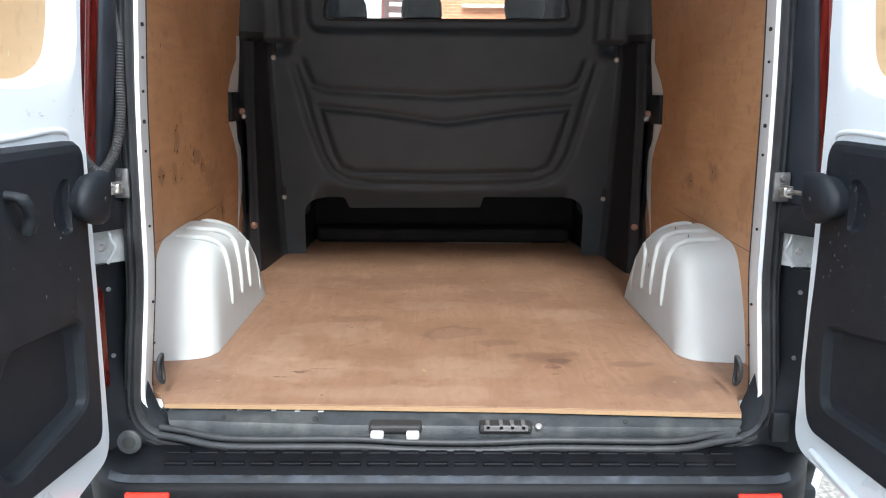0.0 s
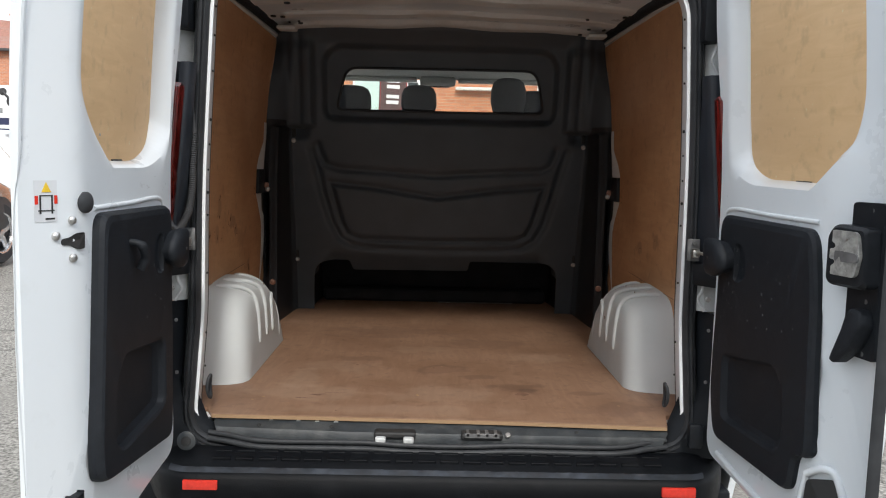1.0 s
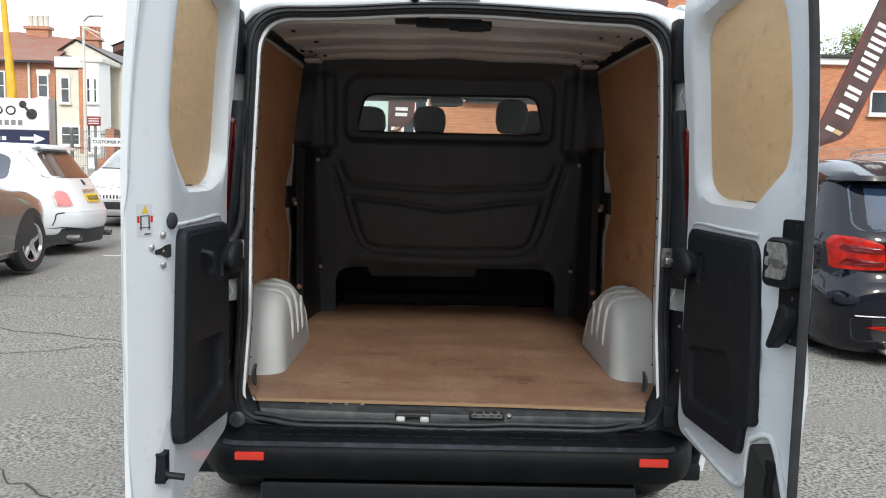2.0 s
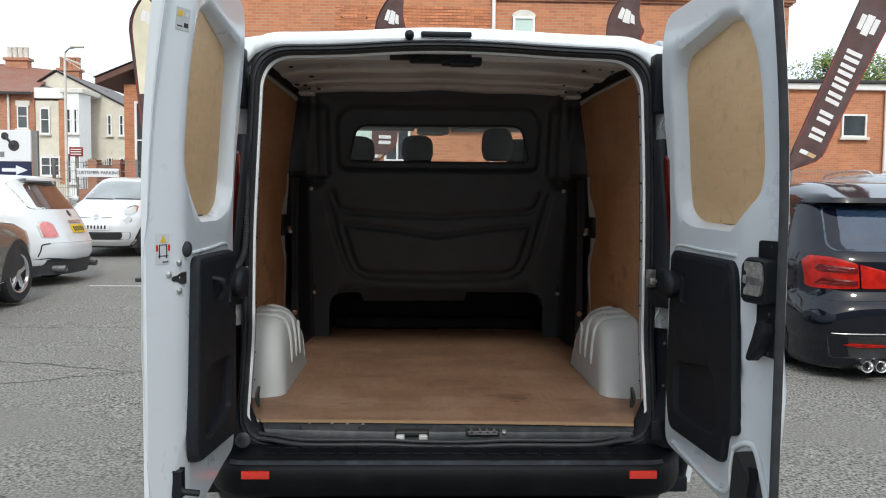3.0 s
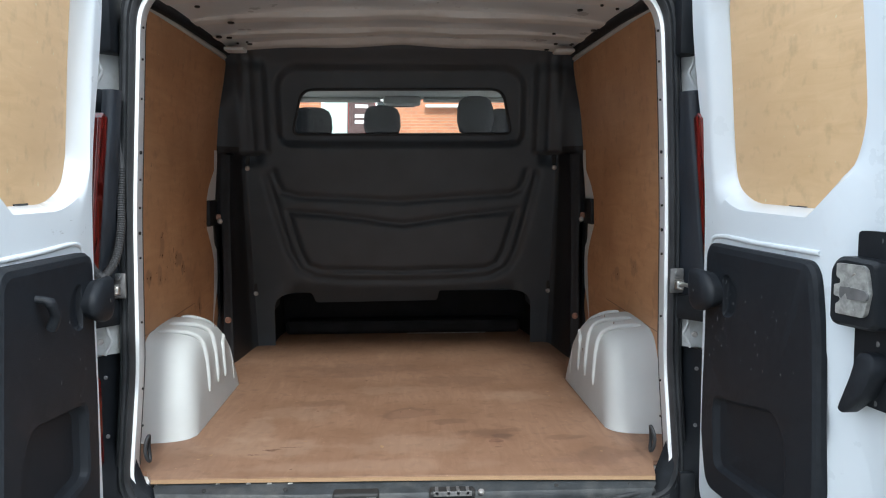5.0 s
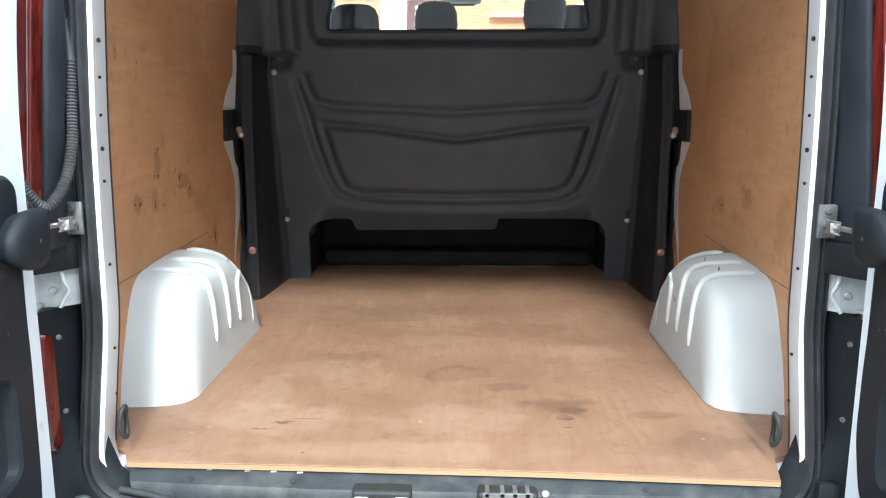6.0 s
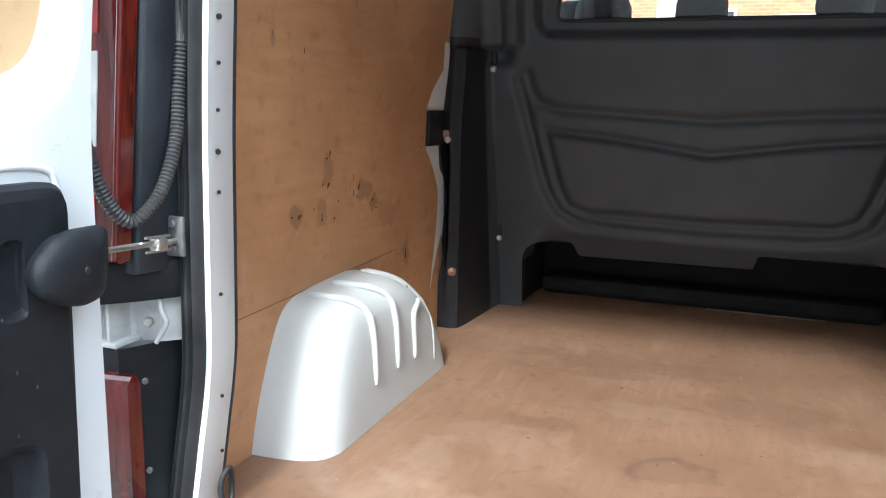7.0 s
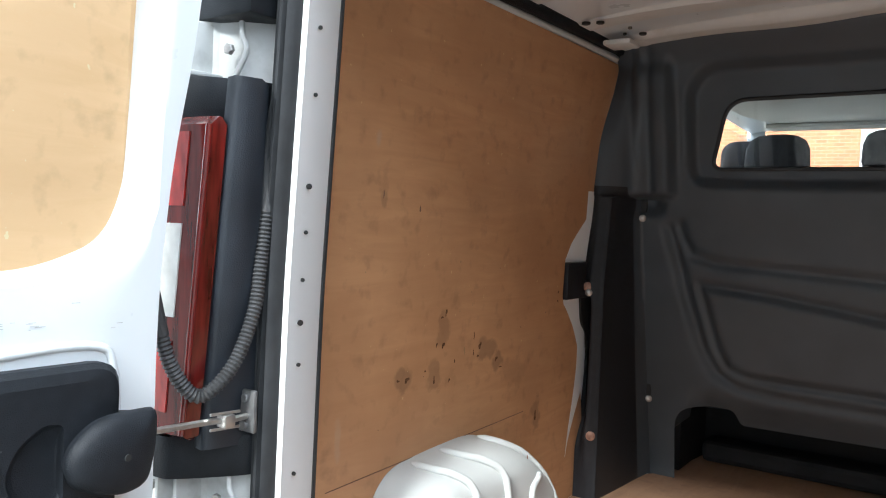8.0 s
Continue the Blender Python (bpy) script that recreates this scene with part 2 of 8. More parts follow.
PLY_FLOOR = plywood("plywood_floor", (0.290, 0.173, 0.109), (0.226, 0.129, 0.078), (0.20, 0.110, 0.063), (8.5, 1.5, 8.5), (
    spill(0.015, 0.605, 0.10, 0.085, 0.62, DARK), spill(0.02, 0.60, 0.075, 0.06, 0.5, (0.262, 0.152, 0.095)), spill(0.15, 0.51, 0.08, 0.04, 0.5, DARK), spill(0.27, 0.385, 0.12, 0.065, 0.6, DARK), spill(0.30, 0.36, 0.05, 0.03, 0.5, (0.09, 0.05, 0.035)), spill(0.57, 0.165, 0.14, 0.09, 0.42, DARK), spill(0.50, 0.33, 0.08, 0.03, 0.42, DARK),
    spill(-0.42, 0.28, 0.20, 0.10, 0.22, PALE), spill(0.02, 0.30, 0.22, 0.12, 0.18, PALE), spill(-0.35, 0.62, 0.16, 0.10, 0.18, PALE), spill(-0.30, 0.75, 0.10, 0.05, 0.38, DARK), spill(0.2, 1.05, 0.18, 0.10, 0.30, DARK), spill(-0.2, 1.25, 0.3, 0.14, 0.34, DARK), spill(-0.1, 0.12, 0.4, 0.06, 0.16, PALE),
    spill(-0.46, 0.46, 0.07, 0.16, 0.22, PALE), spill(0.40, 0.80, 0.16, 0.08, 0.20, PALE), spill(-0.05, 0.92, 0.2, 0.07, 0.16, PALE)))
BRUISE = (0.20, 0.105, 0.055)
PLY_WALL = plywood("plywood_wall", (0.58, 0.320, 0.160), (0.50, 0.264, 0.127), (0.435, 0.224, 0.107), (9, 1.2, 9), (
    smudge(-1, 0.53, 1.043, 0.045, 0.028, 0.55, BRUISE), smudge(-1, 0.64, 1.04, 0.030, 0.035, 0.4, BRUISE), smudge(-1, 0.86, 1.075, 0.055, 0.035, 0.5, BRUISE), smudge(-1, 0.915, 1.035, 0.03, 0.03, 0.55, BRUISE), smudge(-1, 0.67, 1.14, 0.03, 0.06, 0.4, BRUISE),
    smudge(-1, 1.13, 0.86, 0.035, 0.055, 0.5, BRUISE), smudge(-1, 1.0, 1.0, 0.08, 0.05, 0.25, BRUISE), smudge(-1, 0.43, 1.42, 0.015, 0.035, 0.4, BRUISE), smudge(-1, 0.40, 1.53, 0.012, 0.020, 0.5, PALE), smudge(-1, 0.33, 0.95, 0.01, 0.05, 0.35, PALE),
    smudge(1, 0.70, 1.05, 0.05, 0.04, 0.4, BRUISE), smudge(1, 0.92, 1.0, 0.05, 0.03, 0.45, BRUISE), smudge(1, 0.45, 1.0, 0.05, 0.08, 0.25, BRUISE)))
PLY_PALE = plywood("plywood_pale", (0.73, 0.50, 0.275), (0.63, 0.415, 0.21), (0.66, 0.445, 0.24), (4, 1.6, 9))
PLY_EDGE = material("plywood_edge", (0.34, 0.22, 0.12), 0.7, spread=0.2, scale=60, stretch=(1, 1, 30))
LENS = material("red_lens", (0.30, 0.012, 0.009), 0.07, spread=0.4, scale=22, stretch=(3, 3, 1), coat=0.8)
LENS_DARK = material("dark_red_lens", (0.092, 0.009, 0.007), 0.06, spread=0.7, scale=16, stretch=(5, 5, 0.35), coat=0.5, spec=0.4)
LENS_HIGHLIGHT = material("red_lens_edge_highlight", (0.13, 0.010, 0.008), 0.12, spread=0.2, scale=20, coat=0.8)
LENS_CLEAR = material("clear_lens", (0.55, 0.55, 0.52), 0.1, spread=0.15, scale=40, coat=0.8)
REFLECT = material("red_reflector", (0.62, 0.035, 0.02), 0.25, spread=0.1, scale=120, coat=0.4)
PANE = glass("window_glass", (0.975, 0.985, 0.98))
SEAT = material("dark_seat_cloth", (0.035, 0.036, 0.04), 0.85, spread=0.25, scale=60, bump=0.6, bump_scale=300)
HEADLINER = material("pale_headliner", (0.55, 0.54, 0.50), 0.9, spread=0.05, scale=20)
SCREW = material("screw_head", (0.5, 0.48, 0.46), 0.4, 0.7, spread=0.3, scale=80)
SCUFF = material("scuffed_paint", (0.52, 0.53, 0.53), 0.6, spread=0.2, scale=40)
WING = material("black_wing_plastic", (0.017, 0.018, 0.021), 0.4, spread=0.2, scale=40, bump=0.4, bump_scale=600, spec=0.3)
SCRATCH = material("worn_plastic", (0.075, 0.078, 0.082), 0.6, spread=0.2, scale=40)
# white steel with the pockets' shade put into its colour, plus grime patches
POCKET = material("shaded_grimy_white_steel", (0.56, 0.575, 0.57), 0.45, spread=0.08, scale=14, dark=(0.3, 0.3, 0.28), dark_scale=22, dark_at=0.6, mottle=0.5)
DULL = material("dull_steel", (0.17, 0.17, 0.17), 0.55, 0.5, spread=0.3, scale=30)
RUST = material("copper_bolt", (0.36, 0.20, 0.145), 0.5, 0.4, spread=0.4, scale=90)
STICKER = material("pale_sticker", (0.62, 0.64, 0.66), 0.5, spread=0.05)
YELLOW = material("yellow_print", (0.75, 0.5, 0.03), 0.5, spread=0.05)
# label print, and the painted shade of holes, slots and recesses
HOLE_INK = material("dark_print_and_hole_shade", (0.02, 0.02, 0.02), 0.6, spread=0.05)
KNOCK = material("dark_knock", (0.15, 0.08, 0.045), 0.95, spec=0.1, spread=0.5, scale=90)
STAIN = material("dark_stain", (0.16, 0.085, 0.055), 0.6, spread=0.3, scale=40)


# ---- mesh helpers ----
def part(name, bm, mat, parent=None, label="", smooth=None, flip=True):
    if flip:
        bmesh.ops.recalc_face_normals(bm, faces=bm.faces)
    me = bpy.data.meshes.new(name)
    bm.to_mesh(me)
    bm.free()
    me.materials.append(mat)
    if smooth is not None:
        me.polygons.foreach_set("use_smooth", [True] * len(me.polygons))
        me.set_sharp_from_angle(angle=radians(smooth))
    ob = new(name, me)
    ob.parent = parent
    if label:
        tagged(ob, label)
    return ob


def thing(name, label, category, m=None, group="", kind=""):
    ob = new(name)
    ob.empty_display_size = 0.1
    if m is not None:
        ob.matrix_world = m
    return tagged(ob, label, category, group, kind)


def box(bm, x0, x1, y0, y1, z0, z1, bevel=0.0, seg=2):
    made = bmesh.ops.create_cube(bm, size=1)["verts"]
    for v in made:
        v.co = Vector(((x0 + x1) / 2 + v.co.x * (x1 - x0), (y0 + y1) / 2 + v.co.y * (y1 - y0), (z0 + z1) / 2 + v.co.z * (z1 - z0)))
    if bevel:
        edges = {e for v in made for e in v.link_edges}
        bmesh.ops.bevel(bm, geom=list(edges), offset=bevel, segments=seg, affect="EDGES", profile=0.5)
    return bm


def B():
    return bmesh.new()


def cube_part(name, parent, mat, x0, x1, y0, y1, z0, z1, bevel=0.004, label=""):
    return part(name, box(B(), x0, x1, y0, y1, z0, z1, bevel), mat, parent, label, 40)


def loft(bm, rings, closed=True, cap0=False, cap1=False):
    vs = [[bm.verts.new(p) for p in r] for r in rings]
    n = len(vs[0])
    for a, b in zip(vs, vs[1:]):
        for i in range(n if closed else n - 1):
            j = (i + 1) % n
            try:
                bm.faces.new((a[i], a[j], b[j], b[i]))
            except ValueError:
                pass
    if cap0:
        bm.faces.new(vs[0][::-1])
    if cap1:
        bm.faces.new(vs[-1])
    return bm


def tube(bm, pts, r, n=10, closed=False, cap=True):
    pts = [Vector(p) for p in pts]
    rings, up = [], Vector((0.31, 0.17, 0.93)).normalized()
    for i, p in enumerate(pts):
        a = pts[i - 1] if i or closed else p
        c = pts[(i + 1) % len(pts)] if i < len(pts) - 1 or closed else p
        d = (c - a).normalized()
        x = d.cross(up).normalized()
        y = d.cross(x)
        rad = r[i] if isinstance(r, (list, tuple)) else r
        rings.append([p + rad * (math.cos(k) * x + math.sin(k) * y) for k in (2 * math.pi * q / n for q in range(n))])
    if closed:
        rings.append(rings[0])
        loft(bm, rings)
        bmesh.ops.remove_doubles(bm, verts=bm.verts, dist=1e-6)
        return bm
    return loft(bm, rings, True, cap, cap)


def rounded(pts, r, n=6):
    """A polygon with its corners rounded; r is one radius or one a corner."""
    out, k = [], len(pts)
    for i in range(k):
        p, a, c = Vector(pts[i]), Vector(pts[i - 1]), Vector(pts[(i + 1) % k])
        rad = r[i] if isinstance(r, (list, tuple)) else r
        da, dc = (a - p), (c - p)
        t = min(rad, da.length * 0.48, dc.length * 0.48)
        s, e = p + da.normalized() * t, p + dc.normalized() * t
        for q in range(n + 1):
            f = q / n
            out.append(tuple(s * (1 - f) ** 2 + p * 2 * f * (1 - f) + e * f * f))
    return out


def smooth_path(pts, n=8):
    """Catmull-Rom through the points."""
    P = [Vector(p) for p in pts]
    P = [2 * P[0] - P[1]] + P + [2 * P[-1] - P[-2]]
    out = []
    for i in range(1, len(P) - 2):
        for q in range(n):
            t = q / n
            a, b, c, d = P[i - 1:i + 3]
            out.append(0.5 * (2 * b + (c - a) * t + (2 * a - 5 * b + 4 * c - d) * t * t + (3 * b - a - 3 * c + d) * t ** 3))
    return out + [P[-2]]


def star(poly, centre, angles):
    """Where rays from the centre at those angles leave the polygon."""
    out = []
    k = len(poly)
    for an in angles:
        d = (math.cos(an), math.sin(an))
        best = None
        for i in range(k):
            ax, ay = poly[i][0] - centre[0], poly[i][1] - centre[1]
            ex, ey = poly[(i + 1) % k][0] - centre[0] - ax, poly[(i + 1) % k][1] - centre[1] - ay
            det = d[0] * -ey + ex * d[1]
            if abs(det) < 1e-12:
                continue
            t = (ax * -ey + ex * ay) / det
            s = (d[0] * ay - d[1] * ax) / det
            if t > 0 and -1e-9 <= s <= 1 + 1e-9 and (best is None or t > best):
                best = t
        out.append((centre[0] + d[0] * best, centre[1] + d[1] * best))
    return out


def star_angles(centre, *polys, n=48):
    s = {round(2 * math.pi * i / n, 5) for i in range(n)}
    for p in polys:
        s |= {round(math.atan2(q[1] - centre[1], q[0] - centre[0]) % (2 * math.pi), 5) for q in p}
    return sorted(s)


def step(a, b, x):
    t = min(1, max(0, (x - a) / (b - a)))
    return t * t * (3 - 2 * t)


def lerp_at(x, table):
    """Piecewise linear look-up in rows of (x, value)."""
    if x <= table[0][0]:
        return table[0][1]
    for (a, u), (b, v) in zip(table, table[1:]):
        if x <= b:
            return u + (v - u) * (x - a) / (b - a)
    return table[-1][1]


def seg_dist(px, py, line):
    best = 9.0
    for (ax, ay), (bx, by) in zip(line, line[1:]):
        dx, dy = bx - ax, by - ay
        t = min(1, max(0, ((px - ax) * dx + (py - ay) * dy) / (dx * dx + dy * dy)))
        best = min(best, math.hypot(px - ax - t * dx, py - ay - t * dy))
    return best


def disc(bm, centre, normal, r, depth=0.004, n=14, dome=0.0):
    """A bolt or screw head standing on a surface."""
    nz = Vector(normal).normalized()
    x = nz.orthogonal().normalized()
    y = nz.cross(x)
    c = Vector(centre)
    ring = lambda rad, h: [c + nz * h + rad * (math.cos(2 * math.pi * i / n) * x + math.sin(2 * math.pi * i / n) * y) for i in range(n)]
    loft(bm, [ring(r, -0.002), ring(r, depth * 0.7), ring(r * 0.8, depth), ring(r * 0.35, depth + dome)], True, False, True)
    return bm


# ---- the van: shell ----
SLOPE = 0.0166


def ground_z(y):
    return SLOPE * (y - 0.8)


van = thing("van", "white panel van with an empty plywood load bay, rear doors open", "van")


def outline(o=0.0, n=10):
    """The rear opening's edge, grown by o: (x, z) all round, from the bottom left, clockwise."""
    pts = [(-0.700 - o, 0.52 - o), (-0.688 - o, 0.85), (-0.682 - o, 1.25), (-0.669 - o, 1.50), (-0.650 - o, 1.842 + o), (-0.42, 1.846 + o), (-0.12, 1.868 + o), (0.12, 1.868 + o), (0.42, 1.852 + o),
           (0.672 + o, 1.846 + o), (0.690 + o, 1.50), (0.698 + o, 1.25), (0.701 + o, 0.85), (0.708 + o, 0.52 - o)]
    return rounded(pts, [0.09 + o, 0.1, 0.1, 0.1, 0.13 + o, 0.25, 0.25, 0.25, 0.25, 0.13 + o, 0.1, 0.1, 0.1, 0.09 + o], n)


def rear_y(z, x=0):
    """How far back the opening's flange stands: it comes out towards the sill."""
    return 0.064 - 0.048 * (1 - step(0.56, 0.90, z))


def opening_ring(o, dy, n=10):
    return [(x, rear_y(z) + dy, z) for x, z in outline(o, n)]


bm = B()
loft(bm, [opening_ring(0.026, 0.106), opening_ring(0.013, 0.092), opening_ring(0.002, 0.016), opening_ring(0.0, 0.010), opening_ring(0.006, 0.006), opening_ring(0.03, 0.010), opening_ring(0.06, 0.05), opening_ring(0.10, 0.06)])
part("door_jamb", bm, JAMB_LIT, van, "white painted steel door jamb", 40)

for s in (-1, 1):
    bm = B()
    run = sorted([p for p in opening_ring(0.021, 0.098) if p[0] * s > 0.6 and 0.58 < p[2] < 1.78], key=lambda p: p[2])
    tube(bm, run, 0.0085, 8)
    part("edge_gasket", bm, RUBBER, van, "black gasket between jamb and lining", 60)
for s in (-1, 1):
    bm = B()
    q = [(0.672, 0.050), (0.672, 0.07), (0.68, 0.17), (0.73, 0.19), (0.715, 0.05), (0.70, 0.046)]
    loft(bm, [[(s * x, y, 0.520) for x, y in q], [(s * x, y, 0.5555) for x, y in q]], True, True, True)
    part("jamb_foot", bm, JAMB_LIT, van, "", 40)

# rubber seal round the opening, with a grooved back
bm = B()
prof = [(0.009, 0.026), (0.008, 0.004), (0.011, -0.012), (0.016, -0.018), (0.0185, -0.011), (0.021, -0.011), (0.0235, -0.020), (0.029, -0.020), (0.0315, -0.012), (0.034, -0.012), (0.037, -0.017), (0.042, -0.012), (0.046, 0.0), (0.046, 0.024)]
loft(bm, [opening_ring(o, d) for o, d in prof])
part("door_seal", bm, RUBBER, van, "black rubber door seal", 50)

# row of small holes and slots down the jamb
rng = random.Random(4)
for s in (-1, 1):
    for z, tall in ((0.70, 0), (0.80, 0), (0.978, 0), (1.148, 0), (1.213, 1), (1.279, 0), (1.352, 0), (1.422, 1), (1.56, 0), (1.66, 0), (1.74, 0)):
        bm = B()
        disc(bm, (s * (lerp_at(z, [(0.52, 0.700), (0.85, 0.688), (1.25, 0.682), (1.50, 0.669), (1.842, 0.650)] if s < 0 else [(0.52, 0.708), (0.85, 0.701), (1.25, 0.698), (1.50, 0.690), (1.842, 0.672)]) + 0.0005), 0.102, z), (-s, -0.25, 0), 0.0032 + 0.0014 * tall, 0.0006, 10)
        part("hole", bm, HOLE_INK, van)
    bm = B()
    tube(bm, [(s * 0.683 - s * 0.006 * math.sin(a) ** 2, 0.094 + 0.016 * math.cos(a), 0.640 + 0.034 * math.sin(a)) for a in (2 * math.pi * i / 24 for i in range(24))], 0.005, 8, closed=True)
    part("cover_plug", bm, RUBBER, van, "black oval ring plug on the jamb", 60)

# outer body: rear corners, sides, roof
def side_x(z):
    return lerp_at(z, [(0.30, 0.90), (0.55, 0.945), (0.95, 0.965), (1.30, 0.94), (1.65, 0.885), (1.85, 0.835), (1.93, 0.76)])


zs = [0.32, 0.45, 0.6, 0.8, 0.95, 1.1, 1.3, 1.5, 1.65, 1.75, 1.85, 1.90, 1.93]
for s in (-1, 1):
    bm = B()
    rows = []
    for y, z1 in ((0.10, 1.93), (0.6, 1.93), (1.2, 1.93), (1.8, 1.93), (2.35, 1.93)):
        rows.append([(s * side_x(min(z, z1)), y, min(z, z1)) for z in zs] + [(s * (side_x(z) - 0.02), y, z) for z in reversed(zs)])
    loft(bm, rows, True, True, True)
    part("body_side", bm, PAINT, van, "white painted steel side panel", 40)
    bm = B()
    rows = []
    for y, z1 in ((2.352, 1.12), (3.0, 1.10), (3.6, 1.10), (4.2, 1.06), (4.6, 0.92)):
        low = [z for z in (0.32, 0.45, 0.6, 0.8, 0.95, 1.1)]
        taper = 1 - 0.12 * step(3.8, 4.6, y)
        f = z1 / 1.12
        rows.append([(s * side_x(z) * taper, y, z * f if z > 0.5 else z) for z in low] + [(s * (side_x(z) * taper - 0.03), y, z * f if z > 0.5 else z) for z in reversed(low)])
    loft(bm, rows, True, True, True)
    part("cab_door", bm, PAINT, van, "white painted cab door", 40)
    bm = B()
    tube(bm, smooth_path([(s * 0.86, 4.25, 1.10), (s * 0.83, 3.75, 1.50), (s * 0.775, 3.35, 1.86)], 5), 0.045, 8)
    part("windscreen_pillar", bm, PAINT, van, "", 60)
    bm = B()
    loft(bm, [[(s * 0.93, 2.36, 1.13), (s * 0.93, 4.1, 1.13), (s * 0.80, 3.40, 1.84), (s * 0.84, 2.36, 1.86)], [(s * 0.935, 2.36, 1.13), (s * 0.935, 4.1, 1.13), (s * 0.805, 3.40, 1.84), (s * 0.845, 2.36, 1.86)]], True, True, True)
    part("side_window", bm, PANE, van, "clear cab side window").visible_shadow = False
bm = B()
rows = []
for y in (0.085, 0.12, 0.5, 1.2, 2.0, 2.8, 3.38):
    drop = 0.02 * step(2.8, 3.4, y) + (0.012 if y < 0.1 else 0)
    xs = [i / 12 for i in range(-12, 13)]
    top = [(0.80 * f, y, 1.955 - drop - 0.033 * f * f - 0.02 * f ** 8) for f in xs]
    rows.append(top + [(x, y, z - 0.018) for x, _, z in reversed(top)])
loft(bm, rows, True, True, True)
part("roof_skin", bm, PAINT, van, "white roof panel", 40)
# rear header: the white face above the opening
bm = B()
xs = [-0.80 + 1.60 * i / 40 for i in range(41)]
def head_low(x):
    return 1.868 + 0.03 - 0.022 * min(1, abs(x) / 0.45) ** 2 - 0.16 * step(0.60, 0.80, abs(x)) ** 2
loft(bm, [[(x, 0.075, head_low(x)) for x in xs], [(x, 0.062, head_low(x) + 0.012) for x in xs], [(x, 0.066, 1.930 - 0.033 * (x / 0.8) ** 2 - 0.02 * (x / 0.8) ** 8) for x in xs],
          [(x, 0.092, 1.950 - 0.033 * (x / 0.8) ** 2 - 0.02 * (x / 0.8) ** 8) for x in xs]], False)
part("roof_header", bm, PAINT, van, "white header above the rear opening", 60)
part("high_brake_lamp", box(B(), -0.105, 0.072, 0.050, 0.085, 1.922, 1.940, 0.006), BLACK, van, "dark high-level brake lamp", 40)
bm = B()
disc(bm, (-0.145, 0.062, 1.925), (0, -1, 0.2), 0.016, 0.02, 16, 0.006)
part("washer_jet", bm, BLACK, van, "black round washer jet", 40)
# nose, dash, windscreen, underbody, wheels
bm = B()
rows = []
for y, zt, hw in ((4.20, 1.08, 0.86), (4.55, 0.95, 0.84), (4.82, 0.80, 0.76), (4.92, 0.55, 0.70)):
    rows.append([(-hw, y, 0.3), (-hw, y, zt - 0.08), (-hw + 0.1, y, zt), (0, y, zt + 0.02), (hw - 0.1, y, zt), (hw, y, zt - 0.08), (hw, y, 0.3)])
loft(bm, rows, True, False, True)
part("bonnet", bm, PAINT, van, "white bonnet and nose", 40)
bm = B()
loft(bm, [[(-0.84, 4.27, 1.08), (0.84, 4.27, 1.08), (0.74, 3.36, 1.90), (-0.74, 3.36, 1.90)], [(-0.84, 4.275, 1.084), (0.84, 4.275, 1.084), (0.74, 3.365, 1.904), (-0.74, 3.365, 1.904)]], True, True, True)
part("windscreen", bm, PANE, van, "clear windscreen").visible_shadow = False
cube_part("dashboard", van, BLACK, -0.82, 0.82, 3.75, 4.25, 0.9, 1.12, 0.05)
cube_part("underbody", van, BLACK, -0.88, 0.88, 0.05, 4.5, 0.30, 0.36, 0.01)
cube_part("cab_floor", van, BLACK, -0.86, 0.86, 2.2, 4.3, 0.36, 0.42, 0.01)
cube_part("headliner", van, HEADLINER, -0.74, 0.74, 1.66, 3.36, 1.895, 1.91, 0.004, "pale fabric cab headliner")
bm = B()
box(bm, -0.70, -0.14, 3.20, 3.34, 1.872, 1.892, 0.008)
part("sun_visor", bm, HEADLINER, van, "", 40)
part("sun_visor", box(B(), 0.14, 0.70, 3.20, 3.34, 1.872, 1.892, 0.008), HEADLINER, van, "", 40)
bm = B()
box(bm, -0.12, 0.12, 3.14, 3.30, 1.845, 1.893, 0.015)
part("roof_console", bm, HEADLINER, van, "pale roof console with a courtesy lamp", 40)
part("rear_view_mirror", box(B(), -0.11, 0.09, 3.36, 3.39, 1.845, 1.89, 0.012), BLACK, van, "", 40)
for s in (-1, 1):
    for wy in (0.75, 3.85):
        gz = ground_z(wy)
        bm = B()
        n = 36
        prof = [(0.20, 0.09), (0.31, 0.10), (0.325, 0.07), (0.327, 0.0), (0.325, -0.07), (0.31, -0.10), (0.20, -0.09)]
        loft(bm, [[(s * (0.83 + h), wy + r * math.cos(2 * math.pi * i / n), gz + 0.327 + r * math.sin(2 * math.pi * i / n)) for i in range(n)] for r, h in prof])
        part("tyre", bm, RUBBER, van, "", 40)
        bm = B()
        disc(bm, (s * 0.86, wy, gz + 0.327), (s, 0, 0), 0.205, 0.03, 30, 0.02)
        part("rim", bm, METAL, van, "", 40)


# ---- load bay ----
# plywood floor: one board with cut corners, its pale edge at the sill
foot = [(-0.664, 0.055), (-0.30, 0.048), (0.20, 0.034), (0.664, 0.008), (0.690, 0.11), (0.80, 0.16), (0.80, 1.58), (0.73, 1.70), (0.655, 1.80), (0.61, 2.16), (-0.61, 2.16), (-0.645, 1.82), (-0.73, 1.70), (-0.80, 1.62), (-0.80, 0.16), (-0.690, 0.11)]
bm = B()
loft(bm, [[(x, y, FLOOR - 0.013) for x, y in foot], [(x, y, FLOOR - 0.001) for x, y in foot], [(x * 0.9985, y + 0.001, FLOOR) for x, y in foot]], True, True, True)
floor_panel = part("floor_panel", bm, PLY_FLOOR, van, "varnished plywood load floor with stains and scuffs")
bm = B()
